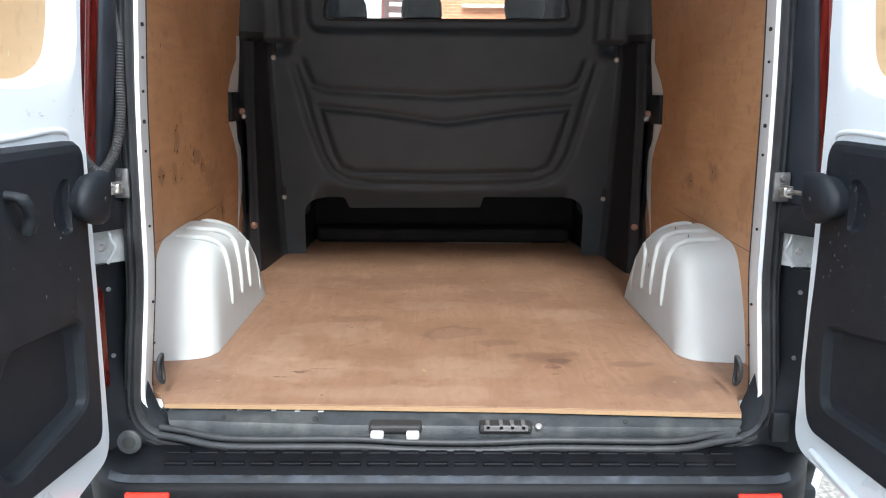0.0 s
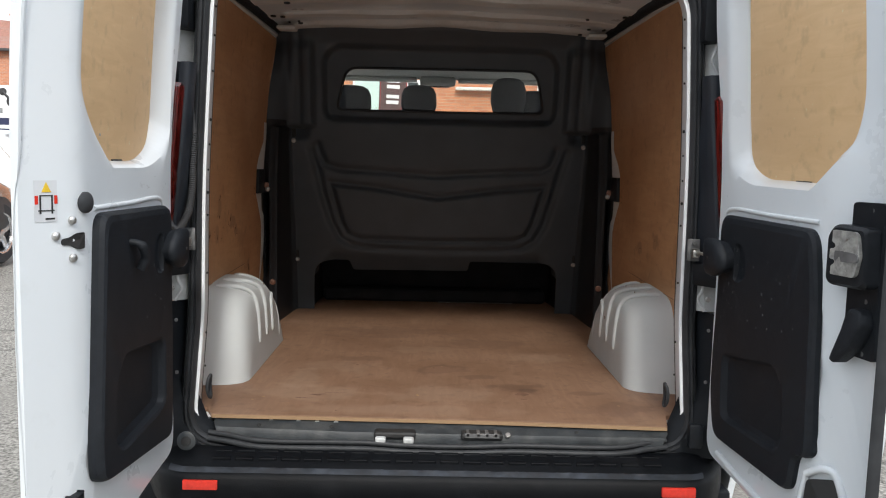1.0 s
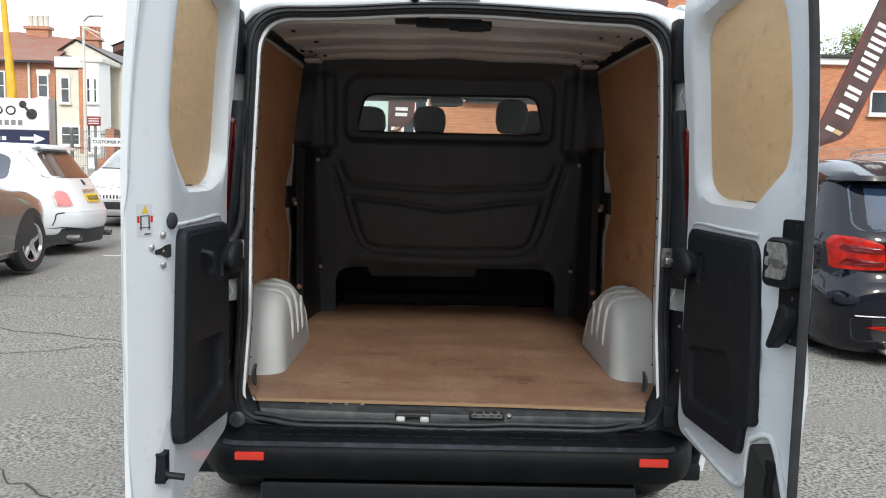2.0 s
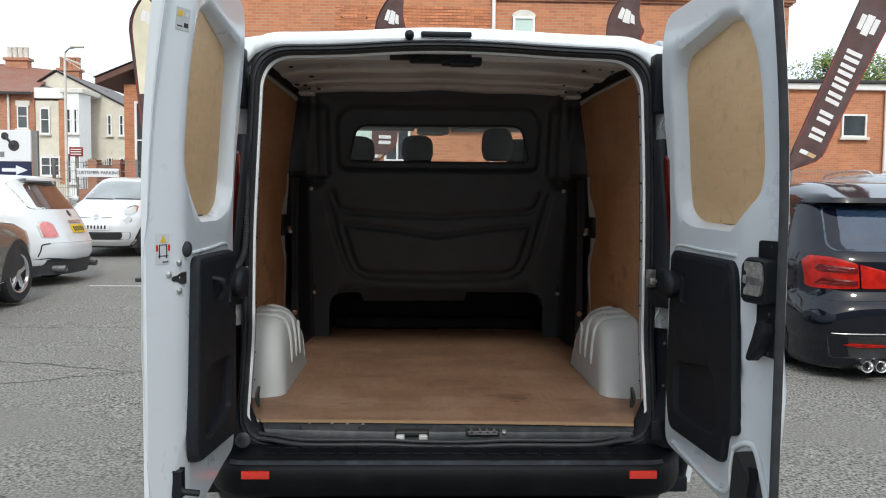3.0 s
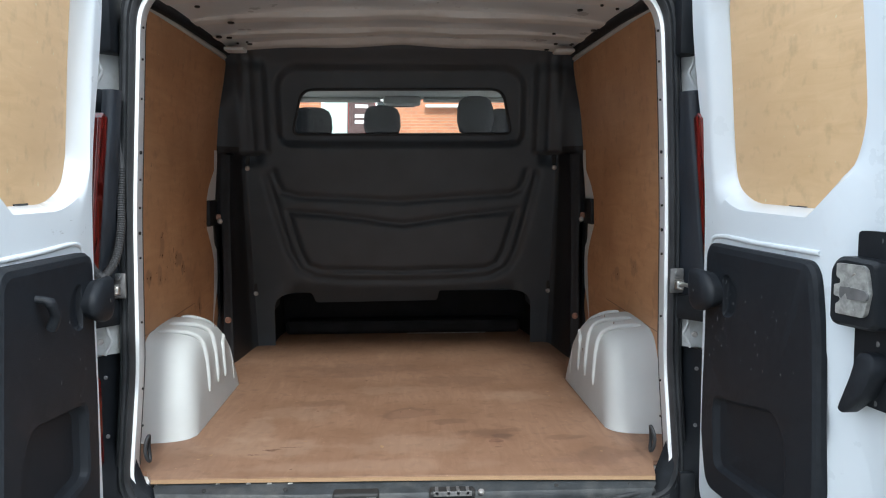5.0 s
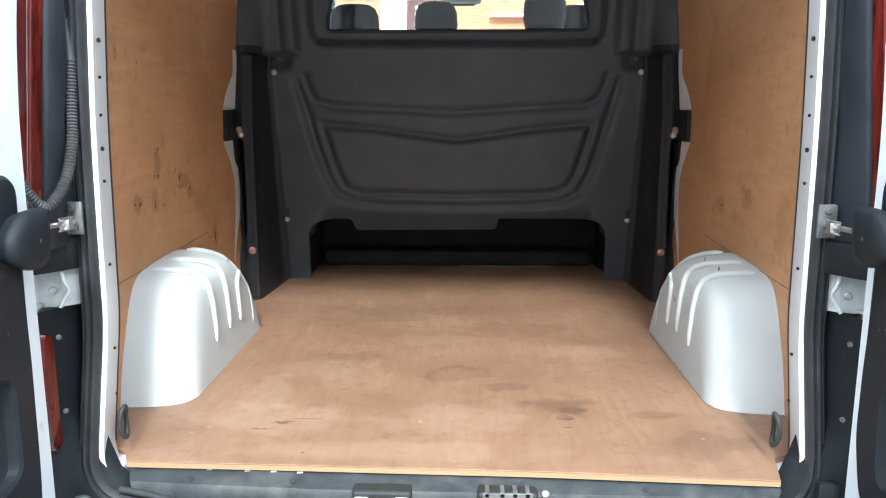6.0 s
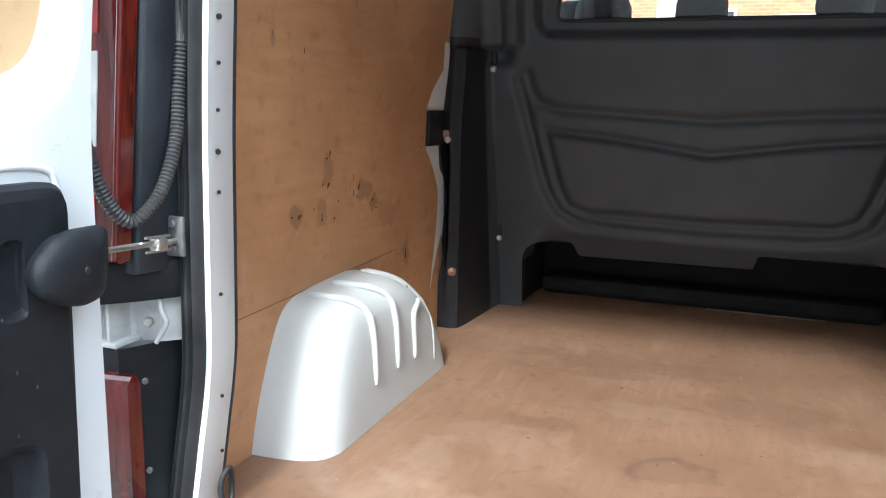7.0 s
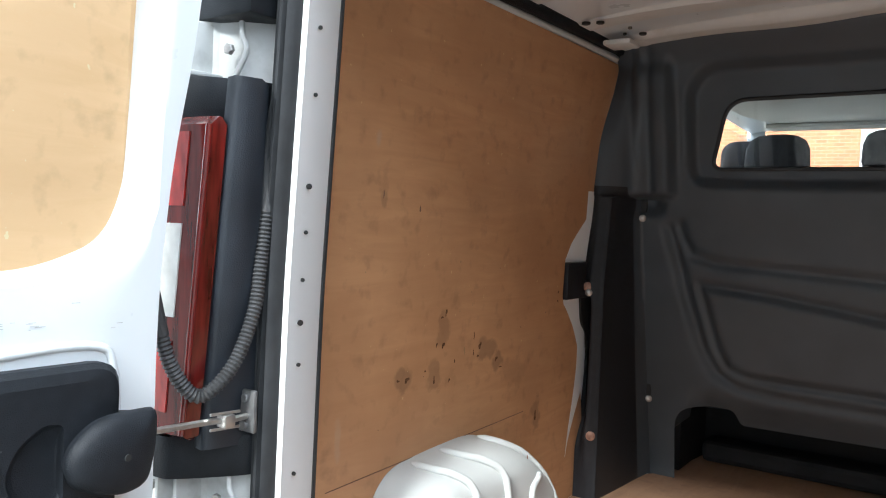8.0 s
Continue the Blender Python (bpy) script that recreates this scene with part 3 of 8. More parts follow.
edge = [(-0.663, 0.055), (-0.30, 0.048), (0.20, 0.034), (0.663, 0.008)]
loft(bm, [[(x, y - 0.0025, FLOOR - 0.0125) for x, y in edge], [(x, y - 0.0025, FLOOR - 0.002) for x, y in edge]], False)
part("board_edge", bm, PLY_EDGE, van, "pale sawn plywood edge")

# marks lying on the floor: scuffs, a dried puddle, a scratch, a paint drip
def blotch(x, y, rx, ry, mat, name, seed, lift=0.0006, wob=0.35):
    r = random.Random(seed)
    n = 26
    ph = [r.uniform(0, 6.28) for _ in range(4)]
    bm = B()
    c = bm.verts.new((x, y, FLOOR + lift))
    ring = []
    for i in range(n):
        a = 2 * math.pi * i / n
        k = 1 + wob * (0.5 * math.sin(2 * a + ph[0]) + 0.35 * math.sin(3 * a + ph[1]) + 0.3 * math.sin(5 * a + ph[2]) + 0.2 * math.sin(9 * a + ph[3]))
        ring.append(bm.verts.new((x + rx * k * math.cos(a), y + ry * k * math.sin(a), FLOOR + lift)))
    for i in range(n):
        bm.faces.new((c, ring[i], ring[(i + 1) % n]))
    return part(name, bm, mat, van)


# rear sill: grey plastic tread, catches, buffers, screw plugs
bm = B()
loft(bm, [[(-0.655, 0.060, 0.554), (-0.25, 0.052, 0.554), (0.25, 0.038, 0.554), (0.665, 0.014, 0.554)], [(-0.655, 0.046, 0.549), (-0.25, 0.038, 0.549), (0.25, 0.026, 0.549), (0.665, 0.004, 0.549)],
          [(-0.645, 0.022, 0.542), (-0.25, 0.006, 0.538), (0.25, 0.0, 0.538), (0.655, -0.010, 0.542)], [(-0.635, 0.010, 0.520), (-0.25, -0.006, 0.512), (0.25, -0.010, 0.512), (0.645, -0.016, 0.520)], [(-0.635, 0.012, 0.48), (-0.25, 0.0, 0.48), (0.25, 0.0, 0.48), (0.645, 0.0, 0.48)]], False)
part("sill_tread", bm, SILL, van, "scuffed grey plastic sill tread", 40)
for x in (-0.49, -0.41, -0.355, -0.30, 0.31, 0.37, 0.43, 0.53):
    bm = B()
    disc(bm, (x, 0.0435 - 0.024 * (x + 0.1), 0.5505), (0, -0.5, 1), 0.0075, 0.0018, 14)
    part("plug", bm, ARCH, van, "white plastic plug", 40)
for x0, x1 in ((-0.185, -0.065), (0.065, 0.185)):
    part("catch_recess", box(B(), x0, x1, -0.014, 0.026, 0.526, 0.5455, 0.006), HOLE_INK, van, "dark lock recess in the sill")
for x in (-0.165, -0.085):
    part("buffer", box(B(), x - 0.015, x + 0.015, -0.030, 0.000, 0.517, 0.534, 0.005, 3), POCKET, van, "white plastic door buffer", 40)
bm = B()
box(bm, 0.075, 0.175, -0.018, -0.012, 0.534, 0.5465, 0.001)
for x in (0.08, 0.11, 0.135, 0.16):
    box(bm, x, x + 0.009, -0.018, 0.016, 0.538, 0.5485, 0.001)
part("striker", bm, DULL, van, "worn steel door striker")
bm = B()
disc(bm, (0.20, -0.006, 0.540), (0, -0.5, 1), 0.008, 0.005)
part("screw", bm, SCREW, van)
part("seal_joint", box(B(), -0.022, 0.022, -0.012, 0.006, 0.476, 0.500, 0.006), RUBBER, van)
for x in (-0.52, -0.31, 0.40, 0.595):
    bm = B()
    disc(bm, (x, 0.018 - 0.02 * x, 0.5465), (0, -0.5, 1), 0.006, 0.0015)
    part("screw", bm, HOLE_INK, van)

# lower run of the door seal, in two lips that dip at the middle
for dy, z, rad in ((-0.026, 0.518, 0.0075), (-0.036, 0.503, 0.0085)):
    bm = B()
    tube(bm, smooth_path([(x, dy + 0.030 * max(0, abs(x) - 0.5) / 0.15 - 0.006 * x, z + 0.012 * step(0.5, 0.66, abs(x)) - 0.007 * (1 - step(0.05, 0.22, abs(x)))) for x in (-0.66, -0.6, -0.5, -0.3, -0.2, -0.1, 0.0, 0.1, 0.2, 0.3, 0.5, 0.6, 0.66)], 4), rad, 10)
    part("sill_seal", bm, RUBBER, van, "black rubber lip below the sill", 60)

# rear bumper with a treaded step
def bump_ring(y_off, z, inset=0.0):
    hw = 0.845 - inset
    pts = []
    for i in range(41):
        f = -1 + 2 * i / 40
        a = abs(f)
        x = hw * (f if a < 0.9 else math.copysign(0.9 + (a - 0.9) * 0.9, f))
        back = 0.16 * max(0, (a - 0.80) / 0.20) ** 2.2
        pts.append((x, y_off + back, z))
    return pts


bm = B()
loft(bm, [bump_ring(-0.02, 0.50, 0.03), bump_ring(-0.065, 0.497, 0.02), bump_ring(-0.105, 0.470, 0.006), bump_ring(-0.122, 0.458), bump_ring(-0.132, 0.446), bump_ring(-0.134, 0.40), bump_ring(-0.130, 0.365), bump_ring(-0.118, 0.352), bump_ring(-0.05, 0.345, 0.02), bump_ring(0.06, 0.33, 0.05)], False)
bumper = part("rear_bumper", bm, BUMPER, van, "faded black plastic rear bumper step", 40)
bm = B()
box(bm, -0.62, 0.62, -0.10, 0.02, 0.20, 0.335, 0.02)
part("lower_valance", bm, BLACK, bumper, "", 40)
# band along the step edge: scuffs plus a gloss reflection painted as colour
bm = B()
xs = [-0.74 + 1.48 * i / 120 for i in range(121)]
sweep = lambda x: 0.16 * max(0.0, (abs(x) / 0.845 - 0.80) / 0.20) ** 2.2
wave = lambda i: 0.003 * noise.noise((i * 0.31, 2.0, 0)) + 0.0022 * (1 if i % 6 < 3 else -1)
loft(bm, [[(x, -0.1035 + sweep(x) + wave(i), 0.4715) for i, x in enumerate(xs)], [(x, -0.108 + sweep(x), 0.4695) for x in xs], [(x, -0.1205 + sweep(x), 0.4612) for x in xs]], False)
part("worn_edge_sheen", bm, WORN_SHEEN, bumper, "scuffed step edge with a painted sky sheen", 60)
for k in range(20):
    x = -0.60 + 1.20 * k / 19
    for y0, y1, zc in ((-0.056, -0.036, 0.4985), (-0.086, -0.066, 0.488)):
        part("tread_pad", box(B(), x - 0.025, x + 0.025, y0, y1, zc - 0.008, zc + 0.002, 0.002, 1), BUMPER, bumper)
for x in (-0.645, 0.660):
    part("reflector", box(B(), x - 0.047, x + 0.047, -0.139, -0.126, 0.418, 0.445, 0.003), REFLECT, bumper, "red rectangular reflector", 40)
# black corner cladding between seal and lamps, towing-eye cover
for s in (-1, 1):
    bm = B()
    rows = []
    for z in (0.49, 0.56, 0.70, 0.905):
        e = 0.735 if z > 0.6 else 0.60 + 0.135 * step(0.49, 0.62, z)
        y0 = rear_y(z) + 0.01
        rows.append([(s * e, y0 + 0.03, z), (s * (e + 0.012), y0, z), (s * 0.79, -0.035 + 0.01 * (z > 0.6), z), (s * 0.90, -0.03, z), (s * 0.935, 0.06, z), (s * 0.935, 0.12, z)])
    loft(bm, rows, False)
    part("corner_cladding", bm, BLACK, van, "black plastic lower corner cladding", 40)
    for z0, z1, lab in ((0.982, 1.045, ""), (1.505, 1.575, ""), (1.665, 1.868, "")):
        bm = B()
        if z0 > 1.6:
            box(bm, *sorted((s * 0.706, s * 0.90)), 0.005, 0.10, z0, z1, 0.008)
        else:
            foot = rounded([(0.718, 0.10), (0.722, 0.045), (0.765, -0.012), (0.800, -0.050), (0.880, -0.052), (0.905, -0.02), (0.905, 0.10)], 0.012, 3)
            loft(bm, [[(s * (0.83 + (x - 0.83) * k), y + 0.03 * (1 - k), z) for x, y in foot] for k, z in ((0.97, z0), (1.0, z0 + 0.006), (1.0, z1 - 0.006), (0.97, z1))], True, True, True)
        part("corner_cladding", bm, BLACK, van, lab, 40)
    # backing between lamp and seal
    sh = 0.024 if s > 0 else 0.0
    bm = B()
    rows = []
    for z in (1.03, 1.25, 1.51, 1.57):
        e = 0.742 + sh - 0.045 * (z - 1.04) / 0.47
        rows.append([(s * 0.722, 0.10, z), (s * 0.727, 0.066, z), (s * (e - 0.006), 0.012, z), (s * (e + 0.002), -0.018, z), (s * (e + 0.008), -0.026, z), (s * (e + 0.03), -0.02, z)])
    loft(bm, rows, False)
    part("lamp_surround", bm, SURROUND, van, "black plastic lamp surround", 80)
    # lamps
    bm = B()
    rows = []
    for z in (1.046, 1.054, 1.25, 1.50, 1.512):
        e = 0.748 + sh - 0.045 * (z - 1.04) / 0.47
        k = 0.012 if z in (1.046, 1.512) else 0.0
        rows.append([(s * (e + 0.004 + k), -0.030, z), (s * (e + 0.010), -0.052 + k, z), (s * (e + 0.05), -0.058 + k, z), (s * 0.90, -0.05 + k, z), (s * 0.935, -0.01, z), (s * 0.94, 0.07, z)])
    loft(bm, rows, False, True, True)
    lamp = part("tail_lamp", bm, LENS_DARK, van, "tall dark red tail lamp lens", 40)
    for za, zb, mt, nm in ((1.085, 1.19, LENS, "stop_lens"), (1.225, 1.36, LENS_CLEAR, "reversing_lens"), (1.385, 1.49, LENS, "tail_lens")):
        bm = B()
        rows = []
        for z in (za, (za + zb) / 2, zb):
            e = 0.748 + sh - 0.045 * (z - 1.04) / 0.47 + 0.046
            rows.append([(s * e, -0.050, z), (s * (e + 0.001), -0.0595, z), (s * (e + 0.03), -0.0592, z), (s * 0.90, -0.052, z), (s * 0.936, -0.012, z)])
        loft(bm, rows, False, True, True)
        part(nm, bm, mt, lamp, "", 40)
    # rounded inner edge of the lens, its highlight painted as a brighter red
    bm = B()
    tube(bm, [(s * (0.748 + sh - 0.045 * (z - 1.04) / 0.47 + 0.014), -0.0525, z) for z in (1.056, 1.2, 1.35, 1.50)], 0.0052, 10)
    part("lens_edge_highlight", bm, LENS_HIGHLIGHT, lamp, "", 60)
    bm = B()
    rows = []
    for z in (0.632, 0.645, 0.75, 0.855, 0.868):
        k = 0.010 if z in (0.632, 0.868) else 0.0
        rows.append([(s * (0.752 + sh + k), -0.022, z), (s * (0.758 + sh), -0.044 + k, z), (s * 0.80, -0.05 + k, z), (s * 0.90, -0.045 + k, z), (s * 0.938, -0.01, z)])
    loft(bm, rows, False, True, True)
    lamp = part("lower_lamp", bm, LENS_DARK, van, "dark red lower rear lamp", 40)
    part("fog_lens", box(B(), *sorted((s * 0.812, s * 0.93)), -0.053, -0.04, 0.752, 0.858, 0.002), LENS, lamp, "", 40)
    part("clear_lens", box(B(), *sorted((s * 0.803, s * 0.93)), -0.056, -0.04, 0.655, 0.735, 0.008, 3), LENS_CLEAR, lamp, "clear ribbed reversing lens", 40)
    for z in (0.862, 0.713):
        bm = B()
        disc(bm, (s * (0.738 + sh * 0.7), -0.026, z), (-0.3 * s, -1, 0), 0.005, 0.003)
        part("screw", bm, DULL, van)
    # hinge pockets: white steel, a fin, a bent plate and a bolt
    for z0, z1 in ((0.905, 0.982), (1.575, 1.665)):
        bm = B()
        loft(bm, [[(s * 0.715, 0.085, z0), (s * 0.76, 0.04, z0), (s * 0.80, 0.03, z0), (s * 0.83, -0.01, z0), (s * 0.92, -0.01, z0)], [(s * 0.715, 0.085, z1), (s * 0.76, 0.04, z1), (s * 0.80, 0.03, z1), (s * 0.83, -0.01, z1), (s * 0.92, -0.01, z1)]], False)
        part("hinge_pocket", bm, POCKET, van, "white painted hinge pocket", 30)
        bm = B()
        for xx, yy in ((0.806, -0.012), (0.832, -0.026)):
            box(bm, *sorted((s * xx, s * (xx + 0.007))), yy - 0.012, 0.03, z0 + 0.004, z1 - 0.004, 0.002)
        box(bm, *sorted((s * 0.79, s * 0.90)), -0.03, 0.03, z0 + 0.002, z0 + 0.010, 0.002)
        for zz in (z0 + 0.02, z1 - 0.02):
            tube(bm, [(s * 0.855, -0.045, zz - 0.005), (s * 0.855, -0.045, zz + 0.005)], 0.016, 14)
        tube(bm, [(s * 0.855, -0.045, z0 + 0.006), (s * 0.855, -0.045, z1 - 0.006)], 0.0075, 10)
        part("hinge", bm, POCKET, van, "white painted door hinge", 40)
        bm = B()
        zm, dz = (z0 + z1) / 2, (z1 - z0) / 2 - 0.003
        tube(bm, smooth_path([(s * 0.752, 0.030, zm + dz), (s * 0.745, 0.026, zm + dz * 0.45), (s * 0.738, 0.028, zm), (s * 0.746, 0.026, zm - dz * 0.5), (s * 0.756, 0.022, zm - dz)], 5), 0.0042, 8)
        part("pocket_lip", bm, POCKET, van, "", 60)
        bm = B()
        disc(bm, (s * 0.764, 0.018, (z0 + z1) / 2), (-0.2 * s, -1, 0), 0.0085, 0.006, 6)
        part("bolt", bm, SCREW, van)
    # check strap and its bracket
    bm = B()
    box(bm, *sorted((s * 0.700, s * 0.736)), 0.028, 0.036, 1.052, 1.116, 0.003)
    for z in (1.064, 1.104):
        disc(bm, (s * 0.718, 0.028, z), (0, -1, 0), 0.007, 0.005, 8)
    part("strap_bracket", bm, DULL, van, "worn steel check-strap bracket", 40)
    bm = B()
    tube(bm, [(s * 0.716, 0.028, 1.077), (s * 0.709, 0.0, 1.079), (s * 0.711, -0.05, 1.083), (s * 0.713, -0.135, 1.087)], 0.0048, 8)
    box(bm, *sorted((s * 0.699, s * 0.719)), -0.026, -0.006, 1.070, 1.089, 0.003)
    for dz in (-0.011, 0.011):
        tube(bm, [(s * 0.706, 0.006, 1.079 + dz), (s * 0.707, -0.046, 1.082 + dz)], 0.0022, 6)
    part("check_strap", bm, METAL, van, "steel door check strap", 40)
bm = B()
disc(bm, (-0.700, -0.066, 0.530), (0, -1, 0.1), 0.026, 0.008, 24)
eye = part("towing_eye_ring", bm, SILL, van, "grey ring round the towing-eye hole", 40)
bm = B()
disc(bm, (-0.700, -0.0745, 0.531), (0, -1, 0.1), 0.014, 0.002, 20)
part("hole", bm, HOLE_INK, eye)
part("cover", box(B(), 0.705, 0.745, -0.064, -0.040, 0.53, 0.60, 0.006), BLACK, van, "", 40)
# corrugated wiring hose hanging between the left pillar and its door
pts = smooth_path([(-0.728, 0.074, 1.56), (-0.716, 0.060, 1.48), (-0.708, 0.050, 1.40), (-0.708, 0.040, 1.30), (-0.706, 0.028, 1.235), (-0.708, 0.0, 1.168), (-0.718, -0.028, 1.130), (-0.731, -0.052, 1.117), (-0.744, -0.075, 1.145), (-0.752, -0.092, 1.19), (-0.765, -0.108, 1.28)], 26)
even = [pts[0]]
for a, b in zip(pts, pts[1:]):
    while (b - even[-1]).length > 0.0032:
        even.append(even[-1] + (b - even[-1]).normalized() * 0.0031)
bm = B()
tube(bm, even, [0.0108 if (i < 60 or i > len(even) - 26) else (0.0112 if i % 2 else 0.0088) for i in range(len(even))], 12)
part("wiring_hose", bm, HOSE, van, "black corrugated wiring hose", 12)


# plywood side walls with a rough-cut front edge, the white pillar behind it
def wall_x(z):
    return lerp_at(z, [(0.55, 0.800), (1.1, 0.800), (1.5, 0.785), (1.88, 0.752)])


front_cut = [(0.57, 1.43), (0.60, 1.435), (0.75, 1.445), (0.80, 1.44), (1.00, 1.40), (1.08, 1.35), (1.14, 1.295), (1.16, 1.268), (1.28, 1.262), (1.33, 1.30), (1.42, 1.415), (1.45, 1.43), (1.60, 1.47), (1.72, 1.49), (1.86, 1.54)]
for s in (-1, 1):
    bm = B()
    zl = [0.57 + (1.865 - 0.57) * i / 60 for i in range(61)]
    top = lambda z, y: z
    inner, outer = [], []
    for z in zl:
        yb = 0.135 if z < 1.76 else 0.135 + (z - 1.76) * 2.2
        yf = lerp_at(z, front_cut) + 0.006 * noise.noise((z * 9, s * 3.1, 0))
        n = 14
        inner.append([(s * wall_x(z), yb + (yf - yb) * i / n, z) for i in range(n + 1)])
        outer.append([(s * (wall_x(z) + 0.006), yb + (yf - yb) * i / n, z) for i in range(n + 1)])
    rows = [a + b[::-1] for a, b in zip(inner, outer)]
    loft(bm, rows, True, True, True)
    wall = part("wall_panel", bm, PLY_WALL, van, "varnished plywood side lining, knocked and stained", 30)
    # joint between the lower and upper boards, above the arch
    bm = B()
    tube(bm, [(s * (wall_x(0.873) - 0.0005), 0.30, 0.868), (s * (wall_x(0.88) - 0.0005), 0.66, 0.876), (s * (wall_x(0.88) - 0.0005), 1.06, 0.884)], 0.0009, 6)
    part("board_joint", bm, STAIN, wall)
    # white body metal past the lining's edge
    bm = B()
    rows = []
    for i in range(31):
        z = 0.70 + 0.78 * i / 30
        k = step(0.66, 0.99, z)
        rows.append([(s * (wall_x(z) + 0.012), 1.20, z), (s * (wall_x(z) + 0.003), 1.30 + 0.06 * k, z), (s * (wall_x(z) - 0.004 * k), 1.33 + 0.09 * k, z), (s * (wall_x(z) + 0.004), 1.345 + 0.155 * k, z)])
    loft(bm, rows, False)
    part("pillar_skin", bm, JAMB_LIT, van, "white painted body pillar", 40)
    part("body_clip", box(B(), *sorted((s * 0.784, s * 0.806)), 1.270, 1.43, 1.166, 1.272, 0.004), WING, van, "dark grey clip across the pillar", 40)
    bm = B()
    gap = rounded([(1.372, 1.166), (1.49, 1.166), (1.51, 1.10), (1.512, 1.03), (1.485, 1.0), (1.468, 1.012), (1.450, 0.994), (1.436, 1.012), (1.425, 1.06), (1.392, 1.09)], [0.006, 0.006, 0.03, 0.02, 0.008, 0.006, 0.006, 0.006, 0.02, 0.02], 4)
    loft(bm, [[(s * (wall_x(z) - 0.0075), y, z) for y, z in gap], [(s * (wall_x(z) - 0.002), y, z) for y, z in gap]], True, True, True)
    part("pillar_hole", bm, HOLE_INK, van, "dark access hole in the pillar")
    # outer lining behind the boards, and the cant rail above them
    bm = B()
    rows = []
    for y in (0.14, 0.8, 1.47):
        rows.append([(s * (wall_x(z) + 0.02), y, z) for z in (0.45, 1.1, 1.5, 1.93)])
    loft(bm, rows, False)
    part("inner_skin", bm, INNER, van, "", 40)
    bm = B()
    tube(bm, smooth_path([(s * 0.725, 0.16, 1.845), (s * 0.748, 0.3, 1.872), (s * 0.742, 0.7, 1.893), (s * 0.738, 1.1, 1.902), (s * 0.735, 1.46, 1.905)], 6), 0.022, 8)
    part("cant_rail_pad", bm, BLACK, van, "dark padding along the roof edge", 60)
    bm = B()
    tube(bm, smooth_path([(s * 0.745, 0.28, 1.842), (s * 0.752, 0.45, 1.866), (s * 0.751, 0.9, 1.872), (s * 0.748, 1.46, 1.876)], 5), 0.009, 6)
    part("edge_trim", bm, ARCH, van, "pale edge strip above the lining", 60)
    # knocks, holes and scuffs in the boards
    rng = random.Random(11 if s < 0 else 12)
    spots = [(0.54, 1.043, 0.014, 0.012), (0.51, 1.045, 0.012, 0.004), (0.64, 1.028, 0.007, 0.015), (0.605, 1.053, 0.005, 0.007), (0.907, 1.043, 0.011, 0.012), (0.93, 1.02, 0.012, 0.004), (0.828, 1.084, 0.014, 0.014), (0.80, 1.07, 0.005, 0.012), (0.675, 1.175, 0.006, 0.018), (0.66, 1.165, 0.008, 0.006), (0.671, 1.102, 0.010, 0.014), (0.645, 1.105, 0.005, 0.011), (1.13, 0.86, 0.012, 0.022), (0.427, 1.425, 0.003, 0.020), (0.76, 1.08, 0.004, 0.02), (0.72, 1.06, 0.006, 0.006), (0.70, 1.02, 0.006, 0.010), (0.80, 1.11, 0.005, 0.016), (1.235, 1.19, 0.006, 0.008), (1.235, 1.165, 0.006, 0.007),
             (0.82, 1.06, 0.007, 0.007), (0.55, 1.40, 0.004, 0.018)] if s < 0 else [(1.235, 1.19, 0.006, 0.008), (1.235, 1.165, 0.006, 0.007), (0.70, 1.05, 0.006, 0.01), (0.9, 1.0, 0.012, 0.006)]
    for k in range(14):
        spots.append((rng.uniform(0.3, 1.25), rng.uniform(0.95, 1.35), rng.uniform(0.0015, 0.004), rng.uniform(0.002, 0.008)))
    for y, z, ry, rz in spots:
        bm = B()
        n = 11
        ph = rng.uniform(0, 6)
        ring = []
        for i in range(n):
            a = 2 * math.pi * i / n
            k = 1 + 0.35 * math.sin(2 * a + ph) + 0.25 * math.sin(3 * a + 2 * ph)
            yy, zz = y + 0.5 * ry * k * math.cos(a), z + 0.5 * rz * k * math.sin(a)
            ring.append(bm.verts.new((s * (wall_x(zz) - 0.0008), yy, zz)))
        bm.faces.new(ring)
        part("knock_mark", bm, KNOCK if ry > 0.0045 else (PLY_EDGE if rng.random() < 0.5 else STAIN), wall)

    # wheel-arch cover: moulded white plastic with pressed ribs
    prof = [(0.340, 0.571), (0.361, 0.65), (0.400, 0.745), (0.435, 0.812), (0.462, 0.846), (0.500, 0.867), (0.56, 0.875), (0.68, 0.880), (0.79, 0.878), (0.875, 0.850), (0.945, 0.80), (1.00, 0.735), (1.04, 0.655), (1.066, 0.571)]
    prof = [(p.x, p.y) for p in smooth_path([(a, b, 0) for a, b in prof], 4)]

    def ring(d, x):
        """The outline shrunk by d, at the depth x."""
        out = []
        k = 0.111 * min(1.0, max(-0.1, d / 0.07)) + 0.75 * max(0.0, d - 0.07)
        for y, z in prof:
            zz = 0.571 + (z - 0.571) * max(0.0, 1 - d / 0.31)
            lean = 0.02 * (zz - 0.571) / 0.31
            out.append((s * (x + lean), 0.877 + (y - 0.877) * (1 - k) - 0.10 * max(0.0, d - 0.07), zz))
        return out

    bm = B()
    rows = [ring(-0.008, 0.815), ring(0.0, 0.80), ring(0.002, 0.76), ring(0.007, 0.72), ring(0.016, 0.688), ring(0.030, 0.664), ring(0.048, 0.648), ring(0.070, 0.640), ring(0.12, 0.634), ring(0.20, 0.6335), ring(0.30, 0.6335)]
    loft(bm, rows, False)
    last = [v for v in bm.verts][-len(prof):]
    bm.faces.new(last)
